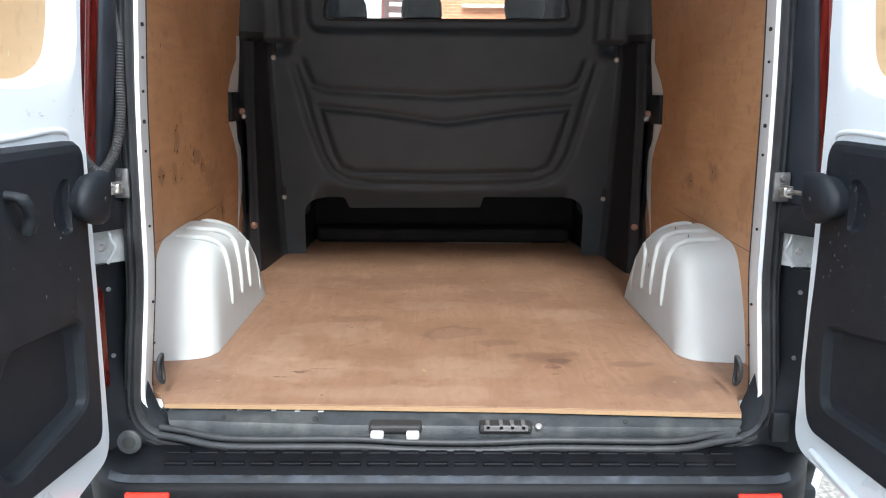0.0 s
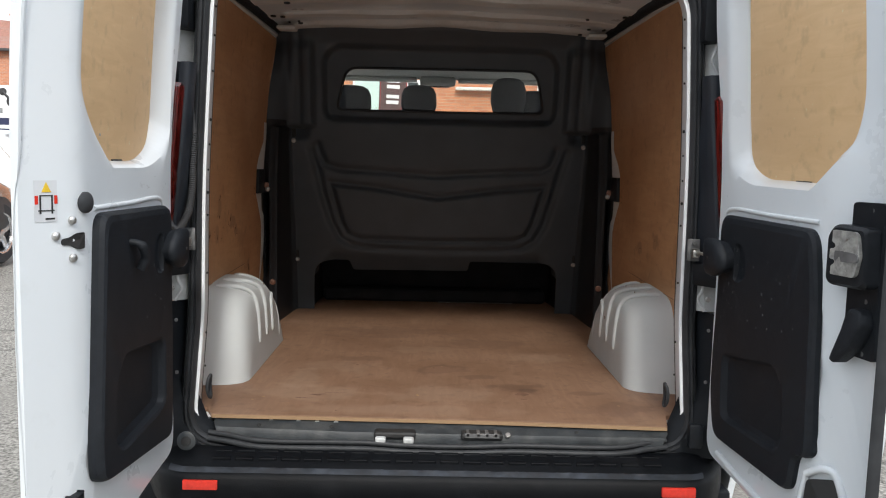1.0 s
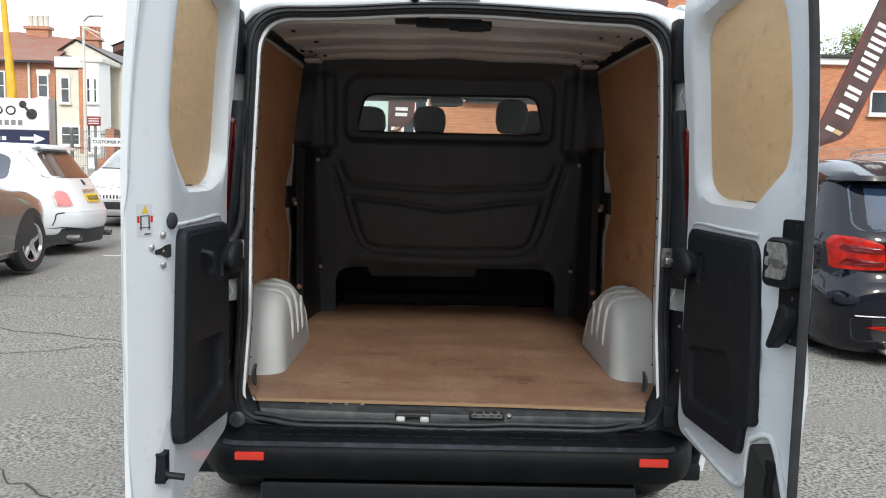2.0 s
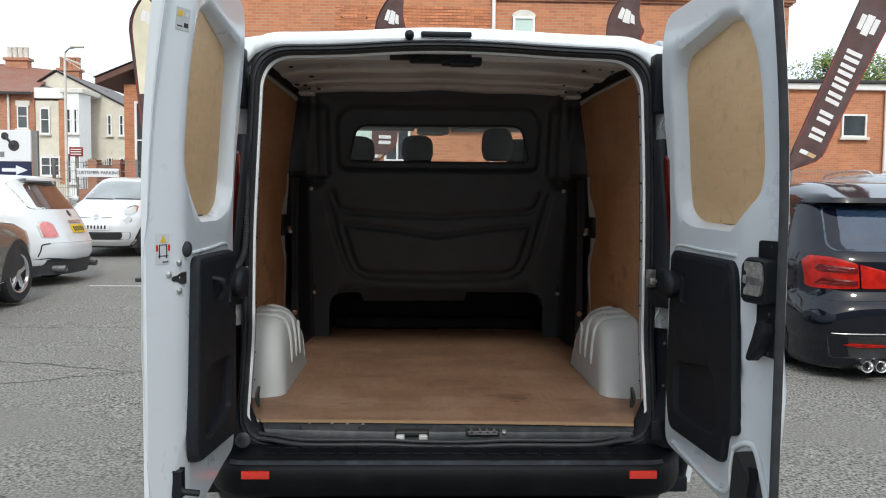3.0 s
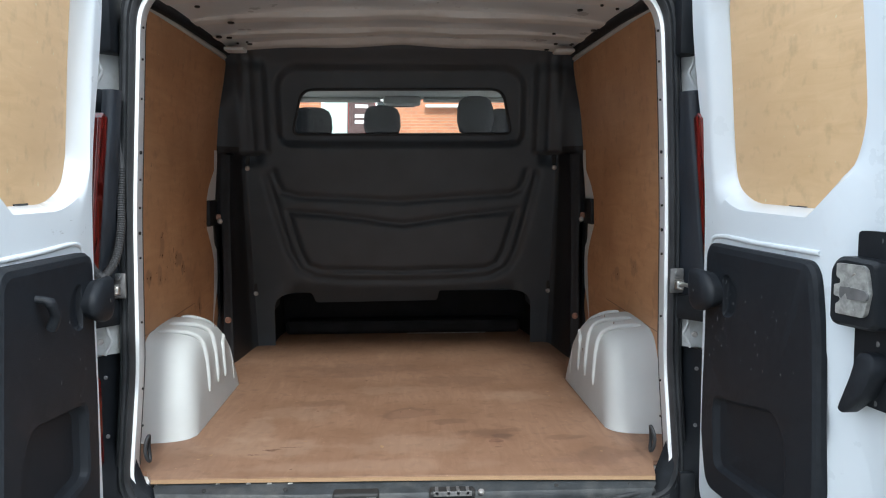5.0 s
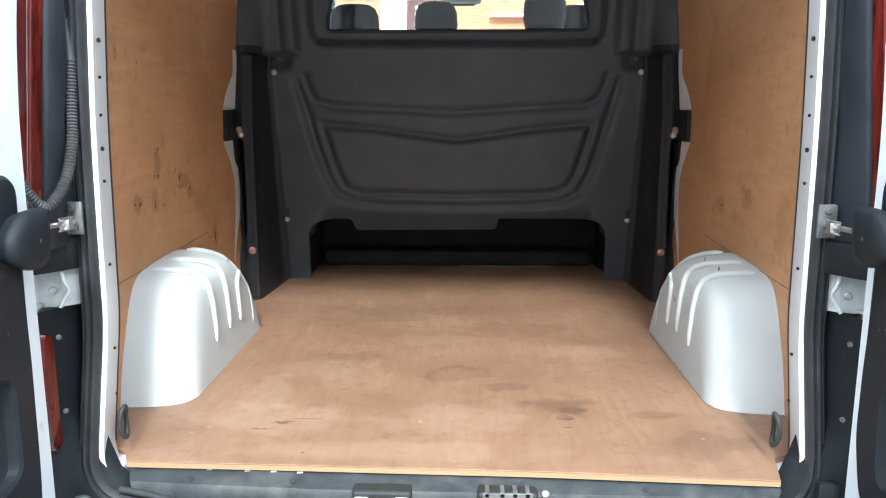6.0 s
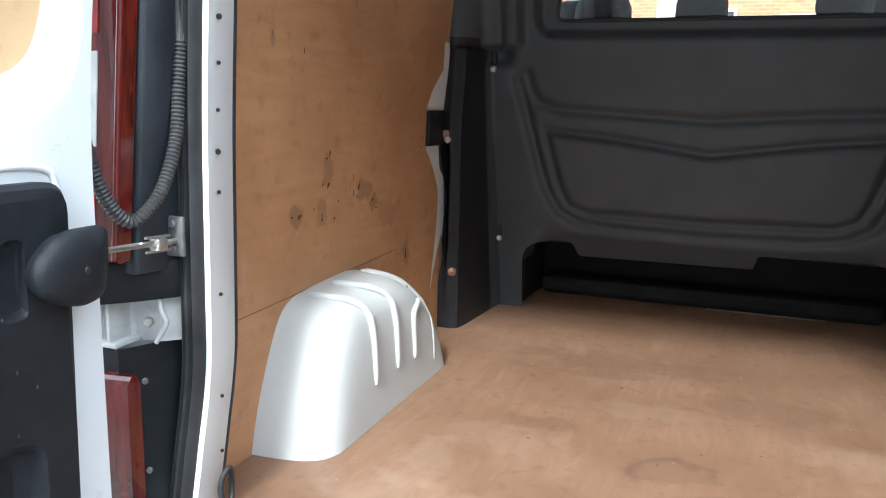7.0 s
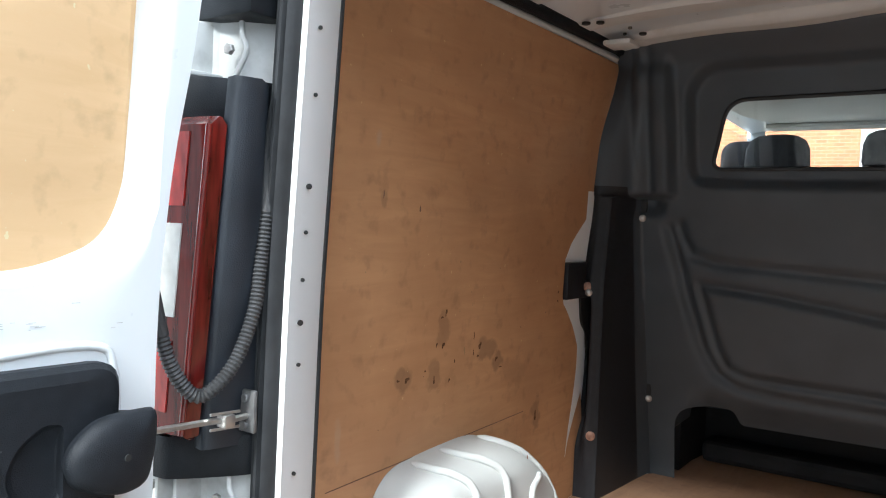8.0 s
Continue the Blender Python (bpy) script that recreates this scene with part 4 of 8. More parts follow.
    arch = part("wheel_arch_cover", bm, ARCH, van, "white moulded plastic wheel-arch cover", 60)

    def surface(y, q):
        """A point of the cover's skin at y: q from 0 at the wall to 1 at the foot of the inner face."""
        zt = lerp_at(y, prof)
        path = [(0.80, zt), (0.74, zt - 0.004), (0.70, zt - 0.012), (0.672, zt - 0.030), (0.655, zt - 0.060), (0.647, zt - 0.10), (0.642, zt - 0.17), (0.637, 0.60)]
        f = q * (len(path) - 1)
        i = min(int(f), len(path) - 2)
        g = f - i
        return Vector((s * (path[i][0] * (1 - g) + path[i + 1][0] * g), y, path[i][1] * (1 - g) + path[i + 1][1] * g))

    for y0, y1, q0, q1 in ((0.540, 0.600, 0.05, 0.92), (0.645, 0.722, 0.05, 0.92), (0.885, 0.827, 0.52, 0.92), (0.80, 0.960, 0.05, 0.90)):
        bm = B()
        pts = [surface(y0 + (y1 - y0) * step(0, 0.6, i / 22), q0 + (q1 - q0) * i / 22) for i in range(23)]
        tube(bm, pts, [0.004] + [0.0088] * 21 + [0.005], 10)
        part("rib", bm, ARCH, arch, "", 60)
    for k in range(5):
        p = surface(rng.uniform(0.5, 0.95), rng.uniform(0.25, 0.8))
        bm = B()
        tube(bm, [p + Vector((0, 0, -0.006)), p + Vector((0, rng.uniform(-0.004, 0.004), 0.006))], 0.0014, 6)
        part("scratch", bm, STAIN, arch)

# floor marks
blotch(0.276, 0.309, 0.018, 0.020, STAIN, "stain", 3)
blotch(0.276, 0.253, 0.010, 0.005, STAIN, "stain", 4)
blotch(-0.385, 0.263, 0.026, 0.006, STAIN, "scratch_mark", 6, wob=0.8)
blotch(-0.43, 0.225, 0.014, 0.004, STAIN, "scratch_mark", 7, wob=0.8)
blotch(-0.33, 0.285, 0.022, 0.003, STAIN, "scratch_mark", 8, wob=0.8)
blotch(-0.065, 0.276, 0.005, 0.012, PLY_EDGE, "paint_drip", 9)
rng = random.Random(21)
for k in range(26):
    blotch(rng.uniform(-0.58, 0.58), rng.uniform(0.1, 1.5), rng.uniform(0.002, 0.006), rng.uniform(0.002, 0.006), rng.choice((STAIN, PLY_EDGE, PLY_EDGE)), "crumb", 30 + k)

# ---- ceiling: bare white roof with cross ribs ----
bm = B()
rows = []
def rib(y):
    d = 0.0
    for c, w, h in ((0.16, 0.11, 0.055), (0.52, 0.07, 0.028), (0.86, 0.07, 0.026), (1.16, 0.06, 0.024), (1.40, 0.09, 0.03)):
        d = max(d, h * (1 - step(w * 0.55, w, abs(y - c))))
    return d
for i in range(101):
    y = 0.075 + (1.475 - 0.075) * i / 100
    row = []
    for j in range(33):
        f = -1 + j / 16
        e = 1 - step(0.90, 1.0, abs(f))
        wave = 0.006 * math.cos(f * 9) * (1 - abs(f)) if rib(y) > 0.015 else 0
        row.append((0.735 * f, y, 1.945 - 0.020 * f * f - rib(y) * (0.35 + 0.65 * e) - 0.022 * (1 - e) + wave))
    rows.append(row)
loft(bm, rows, False)
part("ceiling", bm, INNER, van, "bare white ribbed roof underside", 40)
# lock and lamp under the header
part("lock_catch", box(B(), -0.03, 0.115, 0.12, 0.19, 1.842, 1.866, 0.006), BLACK, van, "black lock catch under the header", 40)
bm = B()
box(bm, 0.0, 0.09, 0.11, 0.16, 1.834, 1.846, 0.003)
part("catch_plate", bm, BLACK, van)
part("lamp_box", box(B(), -0.145, -0.10, 0.17, 0.22, 1.855, 1.885, 0.005), BLACK, van, "", 40)
for x0, x1, y in ((-0.11, 0.09, 0.30), (-0.22, -0.10, 0.24)):
    part("roof_slot", box(B(), x0, x1, y, y + 0.03, 1.874, 1.906, 0.004), HOLE_INK, van, "dark slot in the roof frame")
rng = random.Random(5)
for s in (-1, 1):
    for k in range(9):
        x, y = s * rng.uniform(0.58, 0.70), rng.uniform(0.3, 1.4)
        bm = B()
        disc(bm, (x, y, 1.905 - rib(y) * 0.6), (0, 0, -1), rng.uniform(0.004, 0.012), 0.004)
        part("hole", bm, HOLE_INK, van)
    part("roof_bracket", box(B(), *sorted((s * 0.63, s * 0.71)), 1.26, 1.34, 1.872, 1.887, 0.006), INNER, van, "", 40)

# ---- bulkhead: moulded charcoal liner with a window ----
line_up = [(-0.575, 1.39), (-0.562, 1.345), (-0.54, 1.303), (-0.47, 1.280), (-0.2, 1.268), (0.0, 1.257), (0.2, 1.272), (0.49, 1.288), (0.535, 1.31), (0.556, 1.35), (0.566, 1.39)]
line_out = [(-0.605, 1.375), (-0.585, 1.30), (-0.553, 1.16), (-0.515, 1.02), (-0.475, 0.945), (-0.41, 0.905), (-0.30, 0.890), (0.0, 0.884), (0.30, 0.890), (0.42, 0.905), (0.485, 0.945), (0.525, 1.02), (0.56, 1.16), (0.592, 1.30), (0.61, 1.375)]
shield = [(-0.52, 1.214), (-0.30, 1.195), (0.0, 1.152), (0.30, 1.196), (0.52, 1.216), (0.505, 1.15), (0.47, 1.02), (0.44, 0.965), (0.38, 0.940), (0.0, 0.930), (-0.38, 0.938), (-0.44, 0.962), (-0.47, 1.02), (-0.505, 1.15), (-0.52, 1.214)]


def in_poly(x, z, poly):
    c = False
    for (ax, az), (bx, bz) in zip(poly, poly[1:]):
        if (az > z) != (bz > z) and x < (bx - ax) * (z - az) / (bz - az) + ax:
            c = not c
    return c


def base_y(z):
    return 1.708 - 0.233 * (z - 0.829)


def groove(d, w, depth):
    return depth * math.exp(-(d / w) ** 2)


def bulk_y(x, z):
    a = abs(x)
    y = base_y(z)
    if z < 1.46:
        y += groove(seg_dist(x, z, line_up), 0.016, 0.016) + groove(seg_dist(x, z, line_out), 0.018, 0.018)
        ds = seg_dist(x, z, shield)
        y += groove(ds, 0.013, 0.013)
        if in_poly(x, z, shield):
            y -= 0.010 * step(0.0, 0.03, ds)
    # pressed lines under the window
    for zl in (1.525, 1.502):
        if a < 0.56:
            y += groove(abs(z - zl - 0.02 * (a / 0.56) ** 6), 0.005, 0.0025)
    # hollow round the window
    if z > 1.49:
        d = math.hypot(max(a - 0.445, 0), max(abs(z - 1.66) - 0.085, 0)) - 0.095
        y += 0.040 * (1 - step(-0.016, 0.014, d)) * step(1.492, 1.535, z)
    # wings: step back towards the doors, ledge, upright flutes above it
    if z > 1.465:
        y -= 0.042 * step(0.572, 0.600, a) * step(1.466, 1.484, z) * (1 - step(1.80, 1.90, z))
        y += groove(a - 0.648, 0.014, 0.010) + groove(a - 0.700, 0.014, 0.010)
        y += step(0.655, 0.775, a) * (1.418 + 0.075 * step(1.60, 1.86, z) - y)
    else:
        y += step(0.692, 0.732, a) * (1.393 + 0.03 * step(1.2, 1.46, z) - y)
        y += groove(a - 0.735, 0.010, 0.010) - groove(a - 0.765, 0.010, 0.008) * step(0.62, 0.70, z)
        y += 0.105 * step(0.760, 0.788, a) * step(0.70, 0.92, z) * (1 - step(1.15, 1.18, z))
        if z > 1.40:
            y += 0.03 * step(0.60, 0.66, a) * (1 - step(0.70, 0.73, a)) * step(1.40, 1.455, z)
    if z < 0.90:
        y += 0.085 * (1 - step(0.74, 0.90, z)) * (1 - step(0.50, 0.57, a))
    # roll over into the roof
    y -= 0.05 * step(1.84, 1.93, z)
    return y


# opening at the foot, with a shallow apron hanging in its middle
FOOT = rounded([(-0.612, 0.50), (-0.603, 0.822), (-0.432, 0.826), (-0.418, 0.770), (0.162, 0.776), (0.172, 0.830), (0.604, 0.830), (0.613, 0.50)], [0.01, 0.08, 0.02, 0.015, 0.012, 0.01, 0.08, 0.01], 8)


WIN = rounded([(-0.487, 1.556), (0.492, 1.558), (0.446, 1.752), (-0.437, 1.748)], [0.035, 0.035, 0.055, 0.055])
nx, nz = 240, 200
bm = B()
grid = []
for j in range(nz + 1):
    z = FLOOR + (1.935 - FLOOR) * j / nz
    row = []
    for i in range(nx + 1):
        x = -0.797 + 1.594 * i / nx
        hw = min(0.797, wall_x(z) - 0.003)
        row.append(bm.verts.new((max(-hw, min(hw, x)), bulk_y(x, z), min(z, 1.932 - 0.012 * (x / 0.8) ** 2))))
    grid.append(row)
win_loop, foot_loop = WIN + [WIN[0]], FOOT + [FOOT[0]]
wing_cells, rim = [], {}


def nearest(px, pz, line):
    best = None
    for (ax, az), (bx, bz) in zip(line, line[1:]):
        dx, dz = bx - ax, bz - az
        t = min(1, max(0, ((px - ax) * dx + (pz - az) * dz) / (dx * dx + dz * dz + 1e-12)))
        q = (ax + t * dx, az + t * dz)
        d = math.hypot(px - q[0], pz - q[1])
        if best is None or d < best[0]:
            best = (d, q)
    return best[1]


for j in range(nz):
    for i in range(nx):
        x, z = -0.797 + 1.594 * (i + 0.5) / nx, FLOOR + (1.935 - FLOOR) * (j + 0.5) / nz
        hole = foot_loop if in_poly(x, z, foot_loop) else win_loop if in_poly(x, z, win_loop) else None
        if hole:
            for v in (grid[j][i], grid[j][i + 1], grid[j + 1][i + 1], grid[j + 1][i]):
                rim[v] = hole
            continue
        if abs(x) > 0.704 and z < 1.50:
            wing_cells.append((i, j))
            continue
        bm.faces.new((grid[j][i], grid[j][i + 1], grid[j + 1][i + 1], grid[j + 1][i]))
# draw the points round each opening onto its edge
for v, hole in rim.items():
    if v.link_faces:
        ex, ez = nearest(v.co.x, v.co.z, hole)
        ez = max(ez, FLOOR)
        v.co = (ex, bulk_y(ex, ez), ez)
wing_rows = {}
for i, j in wing_cells:
    for a, b in ((i, j), (i + 1, j), (i + 1, j + 1), (i, j + 1)):
        wing_rows[(a, b)] = tuple(grid[b][a].co)
bmesh.ops.delete(bm, geom=[v for v in bm.verts if not v.link_faces], context="VERTS")
bulkhead = part("bulkhead", bm, LINER, van, "moulded charcoal plastic bulkhead with pressed panels", 60)
for s in (-1, 1):
    bm = B()
    made = {}
    for i, j in wing_cells:
        if (i < nx / 2) == (s < 0):
            loop = []
            for k in ((i, j), (i + 1, j), (i + 1, j + 1), (i, j + 1)):
                if k not in made:
                    made[k] = bm.verts.new(wing_rows[k])
                loop.append(made[k])
            bm.faces.new(loop)
    part("wing", bm, WING, bulkhead, "black plastic side wing", 60)
# window rubber and pane
bm = B()
pts = [(x, bulk_y(x * 0.98, z) - 0.002, z) for x, z in WIN]
tube(bm, pts, 0.006, 8, closed=True)
part("window_rubber", bm, RUBBER, bulkhead, "", 60)
bm = B()
loft(bm, [[(x, bulk_y(0, z) + 0.010, z) for x, z in WIN], [(x, bulk_y(0, z) + 0.014, z) for x, z in WIN]], True, True, True)
pane = part("pane", bm, PANE, bulkhead, "clear bulkhead window pane")
pane.visible_shadow = False
# foot recess: returns along its edge, sides, back and lid
bm = B()
lip = [(x, z) for x, z in FOOT if z > 0.56]
loft(bm, [[(x, bulk_y(x, z) - 0.001, z) for x, z in lip], [(x, bulk_y(x, z) + 0.006, z + 0.004) for x, z in lip], [(x * 1.004, 1.90, z + 0.006) for x, z in lip]], False)
part("foot_return", bm, LINER, bulkhead, "", 50)
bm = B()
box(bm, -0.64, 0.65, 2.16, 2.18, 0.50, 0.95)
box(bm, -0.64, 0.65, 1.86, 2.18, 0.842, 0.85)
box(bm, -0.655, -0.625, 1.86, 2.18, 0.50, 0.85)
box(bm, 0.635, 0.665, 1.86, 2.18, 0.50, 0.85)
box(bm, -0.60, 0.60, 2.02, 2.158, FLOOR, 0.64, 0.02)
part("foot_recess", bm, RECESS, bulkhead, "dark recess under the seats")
bm = B()
tube(bm, [(0.02, 2.012, 0.574), (0.42, 2.012, 0.574)], 0.003, 6)
part("recess_strip", bm, METAL, bulkhead)
for s in (-1, 1):
    for x, z, mt in ((0.686, 0.829, SCREW), (0.686, 1.408, SCREW), (0.748, 0.760, RUST), (0.775, 1.200, RUST), (0.770, 1.183, SCREW)):
        bm = B()
        yy = bulk_y(s * x, z)
        disc(bm, (s * x, yy - 0.003, z), (-s * 0.4, -1, 0), 0.011 if mt is SCREW else 0.014, 0.005, 10, 0.002)
        part("bolt", bm, mt, bulkhead)
    for z in (0.845, 1.43):
        part("slot", box(B(), *sorted((s * 0.678, s * 0.696)), bulk_y(s * 0.686, z) - 0.008, bulk_y(s * 0.686, z) + 0.02, z - 0.005, z + 0.035, 0.004), HOLE_INK, bulkhead)
# bulkhead sides close the bay against the cab
for s in (-1, 1):
    part("bulkhead_flange", box(B(), *sorted((s * 0.79, s * 0.86)), 1.44, 1.48, 0.40, 1.93), BLACK, van)
# seats seen through the window
def headrest(x, y, z, w, h, wide):
    bm = B()
    rings = []
    for f, k in ((0.0, 0.62), (0.08, 0.86), (0.35, 1.0), (0.7, 0.97), (0.88, 0.84), (0.97, 0.60), (1.0, 0.3)):
        rings.append([(x + k * w / 2 * math.copysign(abs(math.cos(a)) ** 0.6, math.cos(a)), y + k * 0.055 * math.copysign(abs(math.sin(a)) ** 0.7, math.sin(a)), z + h * f) for a in (2 * math.pi * i / 20 for i in range(20))])
    loft(bm, rings, True, True, True)
    part("headrest", bm, SEAT, van, "dark cloth headrest", 60)
    bm = B()
    rings = []
    for f, k in ((0.0, 0.95), (0.5, 1.0), (0.85, 0.95), (0.96, 0.8), (1.0, 0.5)):
        rings.append([(x + k * wide / 2 * math.copysign(abs(math.cos(a)) ** 0.5, math.cos(a)), y + 0.02 + k * 0.075 * math.copysign(abs(math.sin(a)) ** 0.6, math.sin(a)), 0.9 + (z - 0.05 - 0.9) * f) for a in (2 * math.pi * i / 20 for i in range(20))])
    loft(bm, rings, True, True, True)
    part("seat_back", bm, SEAT, van, "dark cloth seat back", 60)
    bm = B()
    for dx in (-0.05, 0.05):
        tube(bm, [(x + dx, y, z - 0.08), (x + dx, y, z + 0.03)], 0.006, 6)
    part("headrest_post", bm, METAL, van)


headrest(-0.525, 2.64, 1.58, 0.25, 0.195, 0.46)
headrest(-0.115, 2.64, 1.60, 0.215, 0.185, 0.36)
headrest(0.425, 2.64, 1.62, 0.215, 0.22, 0.47)
part("seat_shoulder", box(B(), 0.50, 0.74, 2.64, 2.78, 1.40, 1.775, 0.06, 4), SEAT, van, "", 60)
part("seat_shoulder", box(B(), -0.78, -0.60, 2.70, 2.82, 1.35, 1.765, 0.06, 4), SEAT, van, "", 60)


# ---- rear doors ----
def lean(z):
    """The doors bow inwards towards the roof, as the van's sides do."""
    return 0.1 * max(0.0, z - 1.25) ** 2


def scoop(ob, bm, parent):
    """Takes the shape bm out of ob's mesh for good."""
    bmesh.ops.recalc_face_normals(bm, faces=bm.faces)
    me = bpy.data.meshes.new("scoop")
    bm.to_mesh(me)
    bm.free()
    me.materials.append(ob.data.materials[0])
    me.polygons.foreach_set("use_smooth", [True] * len(me.polygons))
    cutter = new("scoop", me)
    cutter.parent = parent
    mod = ob.modifiers.new("scoop", "BOOLEAN")
    mod.operation, mod.object, mod.solver = "DIFFERENCE", cutter, "EXACT"
    bpy.context.view_layer.update()
    made = bpy.data.meshes.new_from_object(ob.evaluated_get(bpy.context.evaluated_depsgraph_get()))
    ob.modifiers.clear()
    made.set_sharp_from_angle(angle=radians(16))
    ob.data = made
    bpy.data.objects.remove(cutter)


def rear_door(s, origin, turn, W, win, trim, pocket, slant, skin, tv, sunk, bulge, label):
    """s: 1 for the side of +x. Along the door u from its hinge edge, v outwards from its inner face."""
    def sl(u):
        return lerp_at(u, slant)

    def P(u, v, z):
        return Vector((s * (v + sl(u) - lean(z)), -u, z))

    def Q(u, k, z):
        """On the way from the inner face to the outer skin: k from 0 to 1."""
        return Vector((s * (sl(u) * (1 - k) + k * (lerp_at(u, skin) + lerp_at(z, bulge)) - lean(z)), -u, z))

    edge = rounded([(0.0, 0.53), (0.0, 1.22), (-0.012, 1.42), (-0.042, 1.60), (-0.048, 1.72), (-0.030, 1.86), (0.04, 1.965), (W - 0.02, 1.985), (W, 1.93), (W, 0.44), (W - 0.16, 0.47), (0.16, 0.515)], [0.05, 0.08, 0.08, 0.06, 0.05, 0.06, 0.06, 0.02, 0.04, 0.02, 0.05, 0.05], 5)
    cu, cz = sum(p[0] for p in win) / len(win), sum(p[1] for p in win) / len(win)
    wide = [(cu + (u - cu) * 1.13, cz + (z - cz) * 1.06) for u, z in win]
    wide = [(max(0.008, min(W - 0.03, u)), z) for u, z in wide]
    an = star_angles((cu, cz), edge, win, n=72)
    E_, Wn, Wd = star(edge, (cu, cz), an), star(win, (cu, cz), an), star(wide, (cu, cz), an)
    def depth(u):
        return sunk[0] + sunk[1] * u - sl(u)

    bm = B()
    rows = [[P(u, depth(u) + 0.004, z) for u, z in Wn], [P(u, depth(u) - 0.004, z) for u, z in Wn]]
    rows.append([P(u + (a - u) * 0.5, depth(u) * 0.40, z + (b - z) * 0.5) for (u, z), (a, b) in zip(Wn, Wd)])
    rows.append([P(u, 0.004, z) for u, z in Wd])
    for f in (0.15, 0.3, 0.42, 0.54, 0.66, 0.76, 0.86, 0.93):
        rows.append([P(u + (a - u) * f, 0.0, z + (b - z) * f) for (u, z), (a, b) in zip(Wd, E_)])
    rows.append([P(u * 0.99 + 0.003, 0.0, z) for u, z in E_])
    rows.append([P(u, 0.008, z) for u, z in E_])
    rows.append([Q(u, 0.5, z) for u, z in E_])
    rows.append([Q(u - (0.010 if u < W / 2 else 0.0), 0.56, z + (0.012 if z > 1.9 else 0)) for u, z in E_])
    rows.append([Q(u - (0.010 if u < W / 2 else 0.0), 0.75, z + (0.012 if z > 1.9 else 0)) for u, z in E_])
    rows.append([Q(u * 0.985 + 0.005, 1.0, z) for u, z in E_])
    loft(bm, rows, True, False, False)
    door = part("rear_door", bm, PAINT, van, label, 35)
    door.matrix_basis = pose(*origin, 0, 0, turn)
    # outer skin
    bm = B()
    rows = [[Q(u * 0.985 + 0.005, 0.995, z) for u, z in E_]]
    for f in (0.95, 0.88, 0.8, 0.7, 0.58, 0.45, 0.3, 0.15):
        rows.append([Q(cu + (u * 0.985 + 0.005 - cu) * f, 1.0, cz + (z - cz) * f) for u, z in E_])
    loft(bm, rows, True, False, True)
    part("outer_skin", bm, PAINT, door, "", 40)
    # plywood board in the window
    bm = B()
    big = [(cu + (u - cu) * 1.02, cz + (z - cz) * 1.01) for u, z in win]
    loft(bm, [[P(u, depth(u), z) for u, z in big], [P(u, depth(u) + 0.009, z) for u, z in big]], True, True, True)
    part("window_board", bm, PLY_PALE, door, "pale plywood board blanking the door window")
    for u, z in ((cu + 0.03, max(p[1] for p in win) - 0.085), (cu + 0.12, min(p[1] for p in win) + 0.055)):
        bm = B()
        disc(bm, P(u, depth(u), z), (-s, 0, 0), 0.0035, 0.001)
        part("screw", bm, SCREW, door)
    zb = min(p[1] for p in win)
    for du in (-0.01, 0.02):
        bm = B()
        loft(bm, [[P(cu + du, depth(cu + du) - 0.002, zb + 0.004), P(cu + du + 0.035, depth(cu + du + 0.035) - 0.002, zb + 0.003), P(cu + du + 0.018, depth(cu + du + 0.018) - 0.012, zb - 0.012)], [P(cu + du, depth(cu + du) + 0.004, zb + 0.004), P(cu + du + 0.035, depth(cu + du + 0.035) + 0.004, zb + 0.003), P(cu + du + 0.018, depth(cu + du + 0.018) - 0.008, zb - 0.012)]], True, True, True)
        part("splinter", bm, HOLE_INK, door)
    # lower plastic trim with a storage pocket
    tr = rounded(trim, 0.035, 5)
    pk = rounded(pocket, 0.03, 5)
    c = (sum(p[0] for p in pk) / len(pk), sum(p[1] for p in pk) / len(pk))
    an = star_angles(c, tr, pk, n=72)
    T, K = star(tr, c, an), star(pk, c, an)
    grow = [(c[0] + (u - c[0]) * 1.025, c[1] + (z - c[1]) * 1.015) for u, z in T]
    bm = B()
    rows = [[P(u, 0.002, z) for u, z in grow], [P(u, tv * 0.5, z) for u, z in grow], [P(u, tv + 0.004, z) for u, z in T],
            [P(u + (a - u) * 0.06, tv, z + (b - z) * 0.04) for (u, z), (a, b) in zip(T, K)],
            [P(u + (a - u) * 0.9, tv, z + (b - z) * 0.9) for (u, z), (a, b) in zip(T, K)],
            [P(u, tv + 0.004, z) for u, z in K],
            [P(c[0] + (u - c[0]) * 0.95, tv * 0.4, c[1] + (z - c[1]) * 0.95) for u, z in K],
            [P(c[0] + (u - c[0]) * 0.86, -0.003, c[1] + (z - c[1]) * 0.86 + 0.004) for u, z in K],
            [P(c[0] + (u - c[0]) * 0.3, -0.002, c[1] + (z - c[1]) * 0.3) for u, z in K]]
    loft(bm, rows, True, False, True)
    panel = part("trim_panel", bm, TRIM, door, "scratched dark grey plastic trim with a pocket", 50)
    # pressed bead in the steel above the trim
    ztop = max(p[1] for p in trim)
    bm = B()
    u0, u1 = min(p[0] for p in trim), max(p[0] for p in trim if p[1] > ztop - 0.05)
    tube(bm, smooth_path([P(u0 - 0.012, 0.001, ztop - 0.10), P(u0 - 0.006, 0.001, ztop - 0.01), P(u0 + 0.03, 0.001, ztop + 0.022), P((u0 + u1) / 2, 0.001, ztop + 0.018), P(u1, 0.001, ztop + 0.016)], 6), 0.006, 8)
    part("pressed_bead", bm, PAINT, door, "", 60)
    # scratches
    r = random.Random(40 + s)
